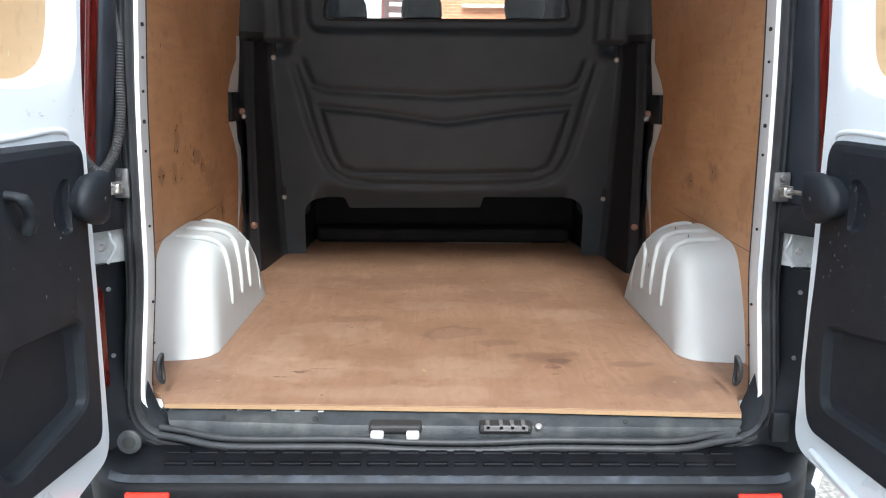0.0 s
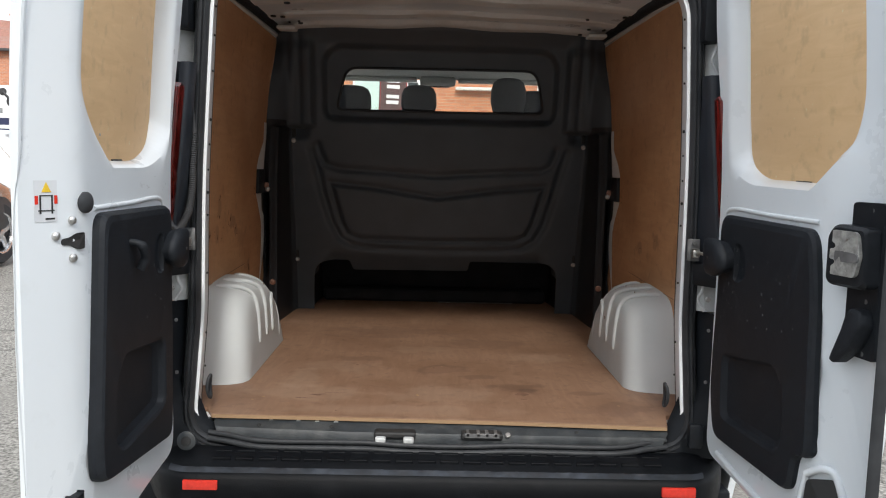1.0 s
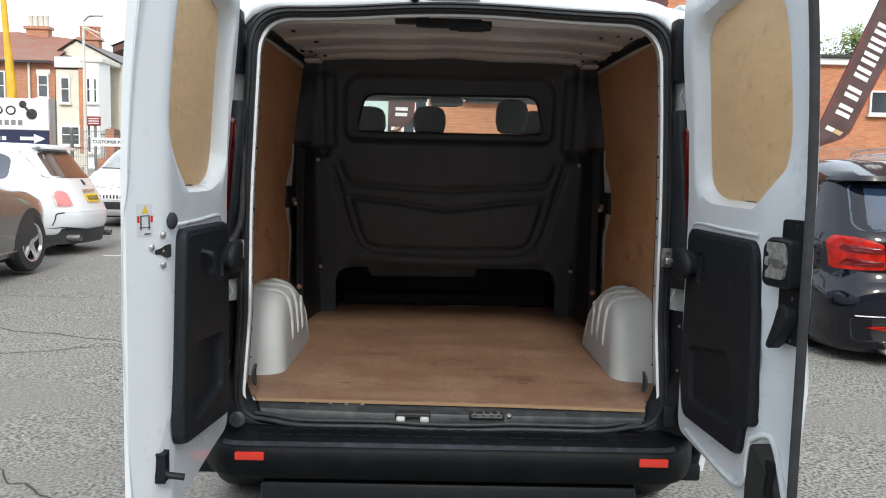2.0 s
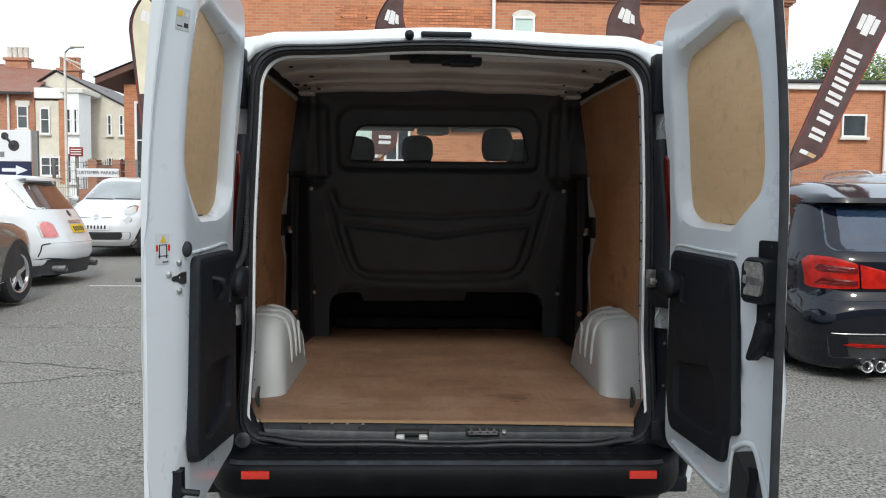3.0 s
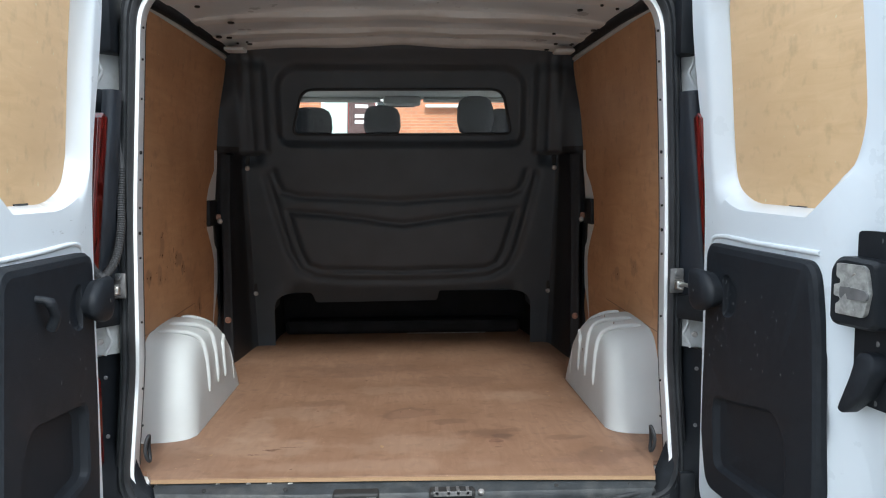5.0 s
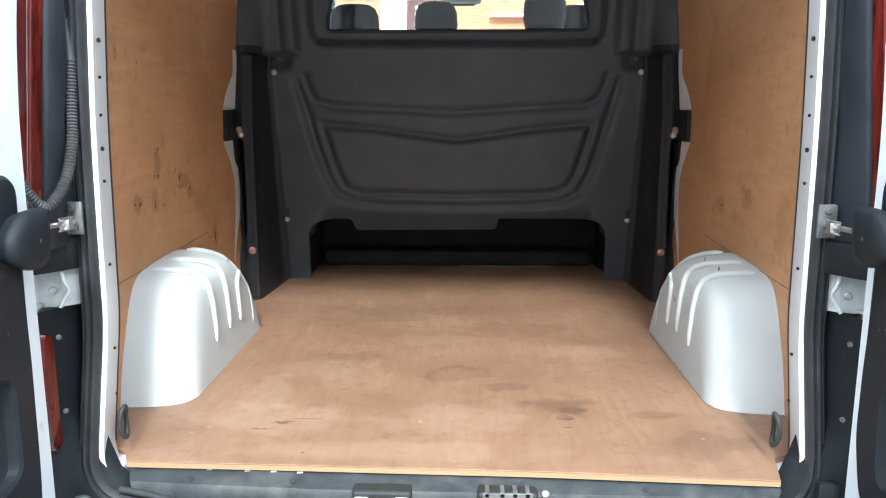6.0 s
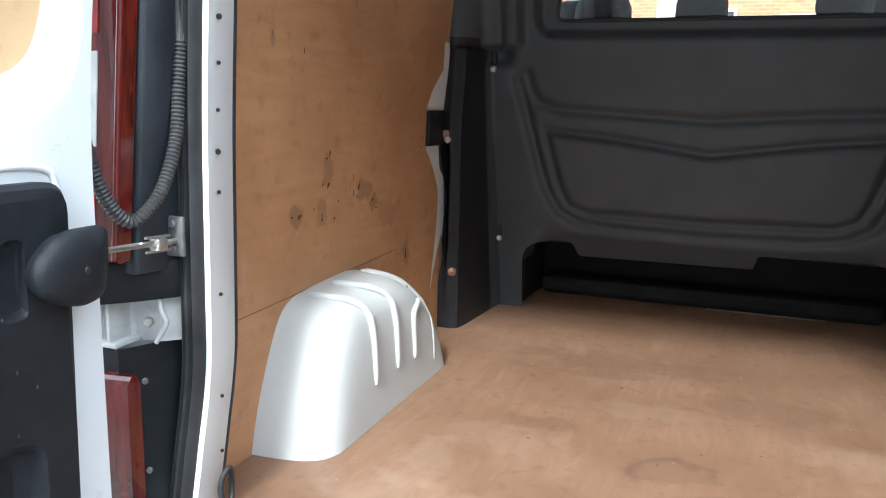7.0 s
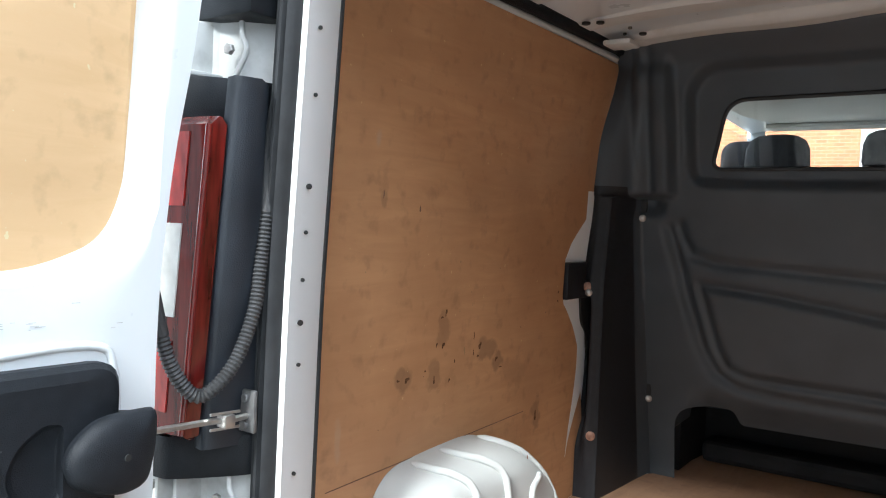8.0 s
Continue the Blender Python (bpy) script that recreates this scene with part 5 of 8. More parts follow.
    for q in range(40 if s > 0 else 14):
        u, z = r.uniform(u0 + 0.05, u1 - 0.03), r.uniform(0.90, ztop - 0.05)
        if q % 3 == 0:
            u, z = r.gauss(u0 + 0.10, 0.03), r.gauss(0.99, 0.05)
        h = r.uniform(0.0012, 0.006)
        bm = B()
        box(bm, *sorted((s * (tv - 0.0010 + sl(u)), s * (tv - 0.0002 + sl(u)))), -u - r.uniform(0.0004, 0.0014), -u + 0.0006, z - h / 2, z + h / 2)
        part("scratch", bm, SCRATCH, panel)
    # round-nosed buffer near the hinge
    pu, pz = 0.090, 1.083
    shape = rounded([(0.048, 1.040), (0.036, 1.090), (0.036, 1.133), (0.056, 1.134), (0.112, 1.134), (0.152, 1.098), (0.152, 1.062), (0.120, 1.042), (0.078, 1.032)], [0.025, 0.03, 0.012, 0.02, 0.045, 0.03, 0.03, 0.03, 0.03], 6)
    bm = B()
    sh = lambda kk, v: [P(pu + (u - pu) * kk, v, pz + (z - pz) * kk) for u, z in shape]
    loft(bm, [sh(0.80, 0.0), sh(0.88, -0.030), sh(0.97, -0.041), sh(1.0, -0.046), sh(0.985, -0.051), sh(0.93, -0.057), sh(0.82, -0.0615), sh(0.6, -0.065), sh(0.3, -0.067)], True, False, True)
    pad = part("buffer_pad", bm, TRIM, door, "black rubber door buffer", 50)
    bm = B()
    disc(bm, P(pu - 0.004, -0.0675, pz), (-s, 0, 0), 0.0045, 0.0012, 10)
    part("screw_hole", bm, HOLE_INK, pad)
    # half-moon finger scoop beside the buffer
    cup = rounded([(0.143, 1.032), (0.143, 1.126), (0.165, 1.131), (0.195, 1.112), (0.212, 1.078), (0.200, 1.045), (0.172, 1.029)], [0.008, 0.008, 0.02, 0.02, 0.03, 0.02, 0.02], 5)
    bm = B()
    loft(bm, [[P(0.150 + (u - 0.150) * kk, tv + v, 1.08 + (z - 1.08) * kk) for u, z in cup] for kk, v in ((1.03, -0.004), (1.02, -0.0015), (0.99, 0.001), (0.93, 0.005), (0.82, 0.009), (0.66, 0.0115), (0.4, 0.013))], True, True, True)
    scoop(panel, bm, door)
    return door, P, panel, sl


# the door on +x carries the lock; the other has the striker plate
win_r = rounded([(0.165, 1.293), (0.085, 1.33), (0.070, 1.42), (0.066, 1.76), (0.105, 1.822), (0.42, 1.872), (0.505, 1.85), (0.545, 1.72), (0.555, 1.45), (0.525, 1.37), (0.412, 1.288)], [0.05, 0.04, 0.1, 0.06, 0.05, 0.03, 0.03, 0.1, 0.05, 0.06, 0.006], 5)
trim_r = [(0.075, 0.600), (0.045, 0.72), (0.050, 1.190), (0.480, 1.184), (0.505, 1.05), (0.520, 0.70), (0.470, 0.695), (0.455, 0.600)]
pocket_r = [(0.12, 0.665), (0.11, 0.83), (0.36, 0.868), (0.405, 0.82), (0.415, 0.70), (0.39, 0.67)]
door_r, PR, panel_r, slr = rear_door(1, (0.752, -0.065, 0), 4.6, 0.725, win_r, trim_r, pocket_r, [(0.518, 0.0), (0.585, 0.042), (0.67, 0.042), (0.725, 0.0)], [(0.0, 0.09), (0.45, 0.10), (0.62, 0.075), (0.725, 0.012)], -0.020, (0.042, 0.0), [(0.55, -0.016), (0.72, -0.012), (0.80, 0.006), (0.88, 0.006), (1.0, -0.012), (1.4, -0.016)], "white rear door standing open, with its lock and lever")
win_l = rounded([(0.155, 1.300), (0.060, 1.335), (0.030, 1.40), (0.026, 1.52), (0.024, 1.77), (0.055, 1.822), (0.40, 1.868), (0.455, 1.84), (0.480, 1.70), (0.488, 1.44), (0.430, 1.365), (0.345, 1.300)], [0.05, 0.05, 0.05, 0.1, 0.05, 0.04, 0.03, 0.03, 0.1, 0.05, 0.05, 0.006], 5)
trim_l = [(0.085, 0.600), (0.070, 1.185), (0.470, 1.188), (0.512, 0.72), (0.507, 0.64)]
pocket_l = [(0.138, 0.70), (0.138, 0.865), (0.378, 0.885), (0.428, 0.83), (0.438, 0.70), (0.398, 0.675)]
door_l, PL, panel_l, sll = rear_door(-1, (-0.716, -0.128, 0), -0.6, 0.655, win_l, trim_l, pocket_l, [(0.53, 0.0), (0.655, 0.058)], [(0.0, 0.09), (0.5, 0.10), (0.655, 0.064)], -0.028, (0.047, -0.05), [(0.55, -0.016), (0.73, -0.004), (0.95, 0.005), (1.2, 0.002), (1.29, -0.015), (1.55, -0.020), (1.85, -0.030)], "white rear door standing open, with a striker plate and warning label")

# rubber along the free edge of the locking door
bm = B()
W = 0.725
prof = [(W - 0.010, 0.010), (W - 0.008, -0.002), (W, -0.008), (W + 0.006, -0.006), (W + 0.010, 0.0), (W + 0.010, 0.012), (W + 0.004, 0.016)]
loft(bm, [[PR(u, v - 0.01, z) for u, v in prof] for z in (0.42, 0.8, 1.2, 1.35, 1.5, 1.6, 1.7, 1.8, 1.9, 1.965)], False)
part("edge_seal", bm, RUBBER, door_r, "black rubber edge seal", 50)
# lock, base plate and lever
bm = B()
pl = rounded([(0.570, 0.945), (0.570, 1.255), (0.655, 1.255), (0.655, 0.945)], 0.008, 3)
loft(bm, [[PR(u, -0.008, z) for u, z in pl], [PR(u, -0.018, z) for u, z in pl]], True, True, True)
lock = part("lock_plate", bm, BLACK, door_r, "black lock base plate", 40)
bm = B()
bx = rounded([(0.552, 1.092), (0.552, 1.192), (0.564, 1.210), (0.650, 1.206), (0.656, 1.095), (0.64, 1.085), (0.562, 1.085)], 0.01, 3)
loft(bm, [[PR(u, -0.012, z) for u, z in bx], [PR(u, -0.042, z) for u, z in bx], [PR(0.60 + (u - 0.60) * 0.9, -0.050, 1.147 + (z - 1.147) * 0.9) for u, z in bx]], True, True, True)
part("lock_case", bm, BLACK, lock, "", 40)
bm = B()
q = rounded([(0.570, 1.108), (0.570, 1.126), (0.576, 1.130), (0.576, 1.138), (0.567, 1.140), (0.567, 1.160), (0.576, 1.162), (0.576, 1.170), (0.570, 1.174), (0.570, 1.198), (0.628, 1.198), (0.636, 1.192), (0.645, 1.152), (0.636, 1.114), (0.628, 1.108)], 0.003, 2)
loft(bm, [[PR(u, -0.046, z) for u, z in q], [PR(u, -0.058, z) for u, z in q]], True, True, True)
latch = part("latch", bm, LATCH, lock, "zinc-plated steel door latch", 40)
bm = B()
q = rounded([(0.578, 1.135), (0.578, 1.159), (0.642, 1.156), (0.647, 1.147), (0.642, 1.138)], 0.006, 3)
loft(bm, [[PR(u, -0.057, z) for u, z in q], [PR(u, -0.0615, z) for u, z in q]], True, True, True)
part("tongue", bm, DULL, latch, "", 40)
for z in (1.120, 1.184):
    bm = B()
    disc(bm, PR(0.604, -0.058, z), (-1, 0, 0), 0.010, 0.003)
    part("rivet", bm, METAL, latch, "", 40)
bm = B()
lev = rounded([(0.590, 1.005), (0.605, 1.045), (0.640, 1.045), (0.652, 1.015), (0.625, 0.965), (0.575, 0.925), (0.566, 0.932)], 0.012, 4)
loft(bm, [[PR(u, -0.018, z) for u, z in lev], [PR(u, -0.042, z) for u, z in lev], [PR(0.61 + (u - 0.61) * 0.85, -0.048, 0.995 + (z - 0.995) * 0.85) for u, z in lev]], True, True, True)
part("lever", bm, TRIM, lock, "dark grey release lever", 50)
for z in (1.24, 1.06, 0.955):
    bm = B()
    disc(bm, PR(0.622, -0.018, z), (-1, 0, 0), 0.006, 0.003)
    part("screw", bm, DULL, lock)
bm = B()
box(bm, 0.755 - 0.75, 0.82 - 0.75, -0.52, -0.47, 1.885, 1.935, 0.008)
part("top_bolt", bm, BLACK, door_r, "", 40)
bm = B()
well = rounded([(0.515, 0.655), (0.565, 0.672), (0.640, 0.50), (0.628, 0.455), (0.500, 0.455), (0.497, 0.53)], [0.012, 0.012, 0.01, 0.01, 0.01, 0.01], 4)
loft(bm, [[PR(u, -0.004, z) for u, z in well], [PR(u, -0.009, z) for u, z in well]], True, True, True)
part("latch_well", bm, HOLE_INK, door_r, "dark well of the lower latch")
bm = B()
box(bm, 0.012, 0.044, -0.605, -0.545, 0.455, 0.535, 0.006)
box(bm, 0.010, 0.030, -0.592, -0.556, 0.53, 0.63, 0.006)
part("lower_bolt", bm, BLACK, door_r, "black lower door latch", 40)
bm = B()
tube(bm, smooth_path([PR(0.508, -0.006, 0.665), PR(0.545, -0.008, 0.688), PR(0.572, -0.008, 0.675), PR(0.610, -0.008, 0.58), PR(0.652, -0.008, 0.475), PR(0.655, -0.006, 0.445)], 6), 0.009, 8)
part("latch_flange", bm, PAINT, door_r, "", 60)
bm = B()
tube(bm, smooth_path([PR(0.508, -0.004, 0.668), PR(0.492, -0.006, 0.60), PR(0.488, -0.004, 0.55), PR(0.42, -0.004, 0.512), PR(0.20, -0.004, 0.532), PR(0.08, -0.004, 0.55)], 6), 0.008, 8)
part("hem", bm, PAINT, door_r, "", 60)
# striker, bolts, bump stop and labels of the other door
sx = lambda u, v: -1 * (v + sll(u))
bm = B()
q = rounded([(0.515, 1.128), (0.515, 1.160), (0.540, 1.160), (0.555, 1.152), (0.572, 1.150), (0.572, 1.138), (0.555, 1.137), (0.540, 1.128)], 0.006, 3)
loft(bm, [[PL(u, -0.0012, z) for u, z in q], [PL(u, -0.0022, z) for u, z in q]], True, True, True)
part("striker_slot", bm, HOLE_INK, door_l, "black striker slot")
for u, z in ((0.582, 1.157), (0.548, 1.185), (0.548, 1.112)):
    bm = B()
    disc(bm, PL(u, 0.0, z), (1, -0.4, 0), 0.0085, 0.006, 12, 0.002)
    part("bolt", bm, METAL, door_l)
bm = B()
disc(bm, PL(0.512, 0.0, 1.218), (1, -0.3, 0), 0.021, 0.009, 18, 0.003)
part("bump_stop", bm, RUBBER, door_l, "black rubber bump stop", 40)


def flat(name, P, u0, u1, z0, z1, lift, mat, parent, label=""):
    bm = B()
    loft(bm, [[P(u0, -lift, z0), P(u1, -lift, z0), P(u1, -lift, z1), P(u0, -lift, z1)], [P(u0, -lift - 0.0006, z0), P(u1, -lift - 0.0006, z0), P(u1, -lift - 0.0006, z1), P(u0, -lift - 0.0006, z1)]], True, True, True)
    return part(name, bm, mat, parent, label)


st = flat("warning_label", PL, 0.5780, 0.6220, 1.185, 1.262, 0.0008, STICKER, door_l, "pale grey warning label with a yellow triangle")
bm = B()
tri = [(0.5900, 1.240), (0.6090, 1.240), (0.5995, 1.259)]
loft(bm, [[PL(u, -0.0018, z) for u, z in tri], [PL(u, -0.0022, z) for u, z in tri]], True, True, True)
part("triangle", bm, YELLOW, st)
for u0, u1, z0, z1, m in ((0.5780, 0.5840, 1.218, 1.234, REFLECT), (0.6160, 0.6220, 1.218, 1.234, REFLECT), (0.5870, 0.5900, 1.20, 1.235, HOLE_INK), (0.6100, 0.6130, 1.20, 1.235, HOLE_INK), (0.5840, 0.6160, 1.205, 1.207, HOLE_INK), (0.5840, 0.6020, 1.189, 1.192, HOLE_INK), (0.5870, 0.6130, 1.233, 1.235, HOLE_INK)):
    flat("print", PL, u0, u1, z0, z1, 0.0018, m, st)
st = flat("label", PL, 0.545, 0.588, 1.775, 1.83, 0.0008, ARCH, door_l, "small white paper label")
for u0, u1, z0, z1, m in ((0.570, 0.584, 1.808, 1.822, YELLOW), (0.549, 0.562, 1.783, 1.794, HOLE_INK), (0.55, 0.562, 1.81, 1.821, STICKER), (0.568, 0.584, 1.783, 1.786, HOLE_INK)):
    flat("print", PL, u0, u1, z0, z1, 0.0018, m, st)
box_top = B()
box(box_top, sx(0.50, -0.02), sx(0.50, 0.03), -0.545, -0.49, 1.868, 1.905, 0.006)
part("top_catch", box_top, BLACK, door_l, "", 40)
# pull handle and lever in the other door's trim
bm = B()
tube(bm, smooth_path([PL(0.35, -0.026, 1.125), PL(0.345, -0.05, 1.118), PL(0.325, -0.052, 1.09), PL(0.32, -0.04, 1.062)], 5), [0.008] * 5 + [0.011] * 11, 8)
part("release_lever", bm, TRIM, panel_l, "", 60)
bm = B()
tube(bm, [PL(0.56, 0.0, 0.60), PL(0.565, -0.02, 0.585), PL(0.55, -0.05, 0.575)], 0.009, 8)
box(bm, sx(0.56, -0.012), sx(0.56, 0.02), -0.575, -0.545, 0.57, 0.64, 0.004)
part("lower_hook", bm, BLACK, door_l, "", 40)
# paint scuffs: bundles of hair-thin scratches
r = random.Random(21)
for u, z, k in ((0.16, 1.238, 7), (0.20, 1.244, 5), (0.045, 1.232, 2), (0.12, 1.262, 1)):
    for _ in range(k):
        a, b = u + r.gauss(0, 0.010), z + r.gauss(0, 0.003)
        flat("scuff", PL, a, a + r.uniform(0.002, 0.010), b, b + r.uniform(0.0005, 0.0011), 0.0006, SCUFF, door_l)


# ---- the car park ----
def lie(y):
    """The asphalt's height: a steady slope that steepens towards the street."""
    return ground_z(y) + 0.02 * max(0.0, min(y, 60) - 10)


ASPHALT = material("worn_asphalt", (0.165, 0.158, 0.142), 0.92, spread=1.7, scale=62, bump=1.0, bump_scale=75, dark=(0.21, 0.20, 0.18), dark_scale=0.9, dark_at=0.52, mottle=0.7, spec=0.2)
LINE = material("worn_white_line", (0.62, 0.61, 0.57), 0.85, spread=0.2, scale=30, dark=(0.3, 0.29, 0.27), dark_scale=9)
BRICK = brickwork("orange_brick", (0.55, 0.225, 0.105), (0.44, 0.165, 0.08), (0.40, 0.29, 0.2))
BRICK_RED = brickwork("red_brick", (0.47, 0.20, 0.105), (0.36, 0.145, 0.08), (0.38, 0.3, 0.24))
RENDER = material("cream_render", (0.66, 0.62, 0.52), 0.9, spread=0.06, scale=3, dark=(0.5, 0.47, 0.4), dark_scale=0.8, bump=0.3, bump_scale=20)
# only for the unseen wall that blocks low sky light
SKY_SCREEN = material("grey_sky_screen", (0.34, 0.335, 0.325), 0.9, spread=0.12, scale=2, dark=(0.25, 0.245, 0.235), dark_scale=0.6)
STONE = material("pale_stone", (0.66, 0.64, 0.58), 0.85, spread=0.08, scale=6)
UPVC = material("white_plastic_frame", (0.80, 0.80, 0.79), 0.4, spread=0.03, scale=6)
TILE = material("grey_slate", (0.16, 0.15, 0.15), 0.7, spread=0.35, scale=5, stretch=(1, 8, 8), bump=0.6, bump_scale=10, dark=(0.24, 0.15, 0.11), dark_scale=1.1)
TILE_RED = material("red_roof_tile", (0.25, 0.115, 0.08), 0.8, spread=0.35, scale=5, stretch=(1, 8, 8), bump=0.6, bump_scale=10, dark=(0.24, 0.20, 0.175), dark_scale=1.0)
DARKPANE = material("dark_window_pane", (0.05, 0.06, 0.065), 0.06, spread=0.3, scale=2, coat=0.5)
MINT = material("frosted_green_pane", (0.55, 0.68, 0.62), 0.3, spread=0.06, scale=2)
FASCIA = material("brown_fascia", (0.12, 0.055, 0.04), 0.6, spread=0.2, scale=8)
STEEL = material("galvanised_mesh", (0.27, 0.27, 0.265), 0.5, 0.5, spread=0.15, scale=40)
IRON = material("dark_iron", (0.03, 0.03, 0.032), 0.55, spread=0.2, scale=30)
TIMBER = material("red_brown_timber", (0.20, 0.095, 0.06), 0.8, spread=0.25, scale=12, stretch=(10, 10, 1))
NAVY = material("navy_sign", (0.02, 0.025, 0.07), 0.45, spread=0.05)
SIGNWHITE = material("white_sign", (0.78, 0.79, 0.80), 0.45, spread=0.02)
AMBER = material("yellow_sleeve", (0.75, 0.42, 0.03), 0.6, spread=0.12, scale=6)
MAROON = material("maroon_flag_cloth", (0.090, 0.050, 0.046), 0.8, spread=0.25, scale=4, dark=(0.13, 0.10, 0.10), dark_scale=1.2)
CREAM = material("cream_flag_cloth", (0.72, 0.66, 0.50), 0.85, spread=0.08, scale=4)
REDCLOTH = material("red_flag_edge", (0.26, 0.035, 0.032), 0.8, spread=0.1, scale=6)
WHITECLOTH = material("white_flag_print", (0.78, 0.76, 0.74), 0.8, spread=0.05, scale=6)
GOLD = material("tan_print", (0.55, 0.38, 0.2), 0.7, spread=0.1)
BARK = material("tree_bark", (0.10, 0.075, 0.055), 0.9, spread=0.3, scale=12)
LEAF = material("summer_leaves", (0.17, 0.22, 0.05), 0.55, spread=0.45, scale=1.5)
CHIP = material("grey_stone_chip", (0.36, 0.34, 0.31), 0.9, spread=0.4, scale=12)
CRACK = material("dark_crack", (0.05, 0.048, 0.045), 0.95, spread=0.2)

bm = B()
ys = [-400, -60, -12, -6, -3, 0, 3, 6, 8, 10, 14, 18, 24, 40, 60, 150, 500, 3000]
xs = [-2500, -300, -60, -20, -10, -5, 0, 5, 10, 20, 60, 300, 2500]
loft(bm, [[(x, y, lie(y)) for x in xs] for y in ys], False)
ground = tagged(part("ground", bm, ASPHALT), "worn pale grey asphalt car park with stones", "ground", kind="structure")


def strip(name, pts, w, mat, lift=0.004):
    bm = B()
    P = [Vector((x, y, 0)) for x, y in pts]
    left, right = [], []
    for i, p in enumerate(P):
        d = (P[min(i + 1, len(P) - 1)] - P[max(i - 1, 0)]).normalized()
        n = Vector((-d.y, d.x, 0)) * (w[i] if isinstance(w, list) else w) / 2
        for side, q in ((left, p + n), (right, p - n)):
            side.append((q.x, q.y, lie(q.y) + lift))
    loft(bm, [left, right], False)
    return part(name, bm, mat, ground)


strip("bay_line", [(-4.6, 8.24), (-2.5, 8.26), (0, 8.28), (4, 8.3)], 0.075, LINE)
rng = random.Random(8)
for x0, y0, x1, y1 in ((-6.5, 5.1, -1.2, 5.0), (-4.5, 3.9, -2.2, 3.2), (-3.6, 2.6, -1.2, 3.6), (-3.2, 6.2, -1.4, 5.2), (1.0, -0.6, 4.5, 0.4), (-2.6, 1.2, -1.1, 0.2)):
    n = 24
    pts = [(x0 + (x1 - x0) * i / n + 0.05 * noise.noise((i * 0.7, x0, 0)), y0 + (y1 - y0) * i / n + 0.09 * noise.noise((i * 0.55, y0, 3))) for i in range(n + 1)]
    strip("crack", pts, [0.006 + 0.008 * rng.random() for _ in pts], CRACK, 0.003)
# loose stones and chips
bm = B()
for k in range(900):
    x, y = rng.uniform(-4.2, 4.5), rng.uniform(-1.2, 6.0)
    r = rng.uniform(0.003, 0.009)
    z = lie(y)
    top = bm.verts.new((x, y, z + r * 0.9))
    ring = [bm.verts.new((x + r * rng.uniform(0.7, 1.3) * math.cos(a), y + r * rng.uniform(0.7, 1.3) * math.sin(a), z)) for a in (0, 1.25, 2.5, 3.75, 5.0)]
    for i in range(5):
        bm.faces.new((ring[i], ring[(i + 1) % 5], top))
tagged(part("gravel", bm, CHIP), "small pale stone chips on the asphalt", "gravel", kind="stuff")


# ---- parked cars ----
CARBLACK = material("black_car_paint", (0.004, 0.005, 0.011), 0.06, 0.0, spec=0.45, coat=0.15, spread=0.1, scale=3)
CARWHITE = material("white_car_paint", (0.70, 0.71, 0.715), 0.22, spread=0.02, scale=3, coat=0.8)
CARBROWN = material("grey_brown_car_paint", (0.17, 0.163, 0.145), 0.25, 0.5, spread=0.1, scale=3, coat=0.9)
CARSILVER = material("silver_car_paint", (0.48, 0.50, 0.52), 0.25, 0.5, spread=0.05, scale=3, coat=0.8)
CARGLASS = material("tinted_car_glass", (0.020, 0.036, 0.070), 0.03, spread=0.5, scale=2.5, coat=1.0, spec=0.8)
CARGLASS2 = material("car_glass_with_trim", (0.09, 0.05, 0.035), 0.07, spread=0.3, scale=2, coat=0.6)
# pale base colour stands in for the sky reflected in the glass
SKYGLASS = material("windscreen_sky_reflection", (0.24, 0.26, 0.26), 0.08, spread=0.35, scale=1.2, coat=1.0)
ALLOY = material("alloy_wheel", (0.60, 0.60, 0.60), 0.25, 0.85, spread=0.08, scale=20)
TYRE = material("tyre_rubber", (0.025, 0.025, 0.026), 0.8, spread=0.2, scale=40)
TAIL = material("bright_red_lens", (0.42, 0.010, 0.004), 0.2, spec=0.3, spread=0.4, scale=16, coat=0.15)
TAIL2 = material("deep_red_lens", (0.13, 0.005, 0.004), 0.15, spread=0.15, scale=14, coat=0.2)
PLATE_Y = material("yellow_plate", (0.75, 0.52, 0.03), 0.4, spread=0.03)
PINKLENS = material("pale_red_lens", (0.62, 0.20, 0.19), 0.15, spread=0.1, scale=14, coat=0.8)


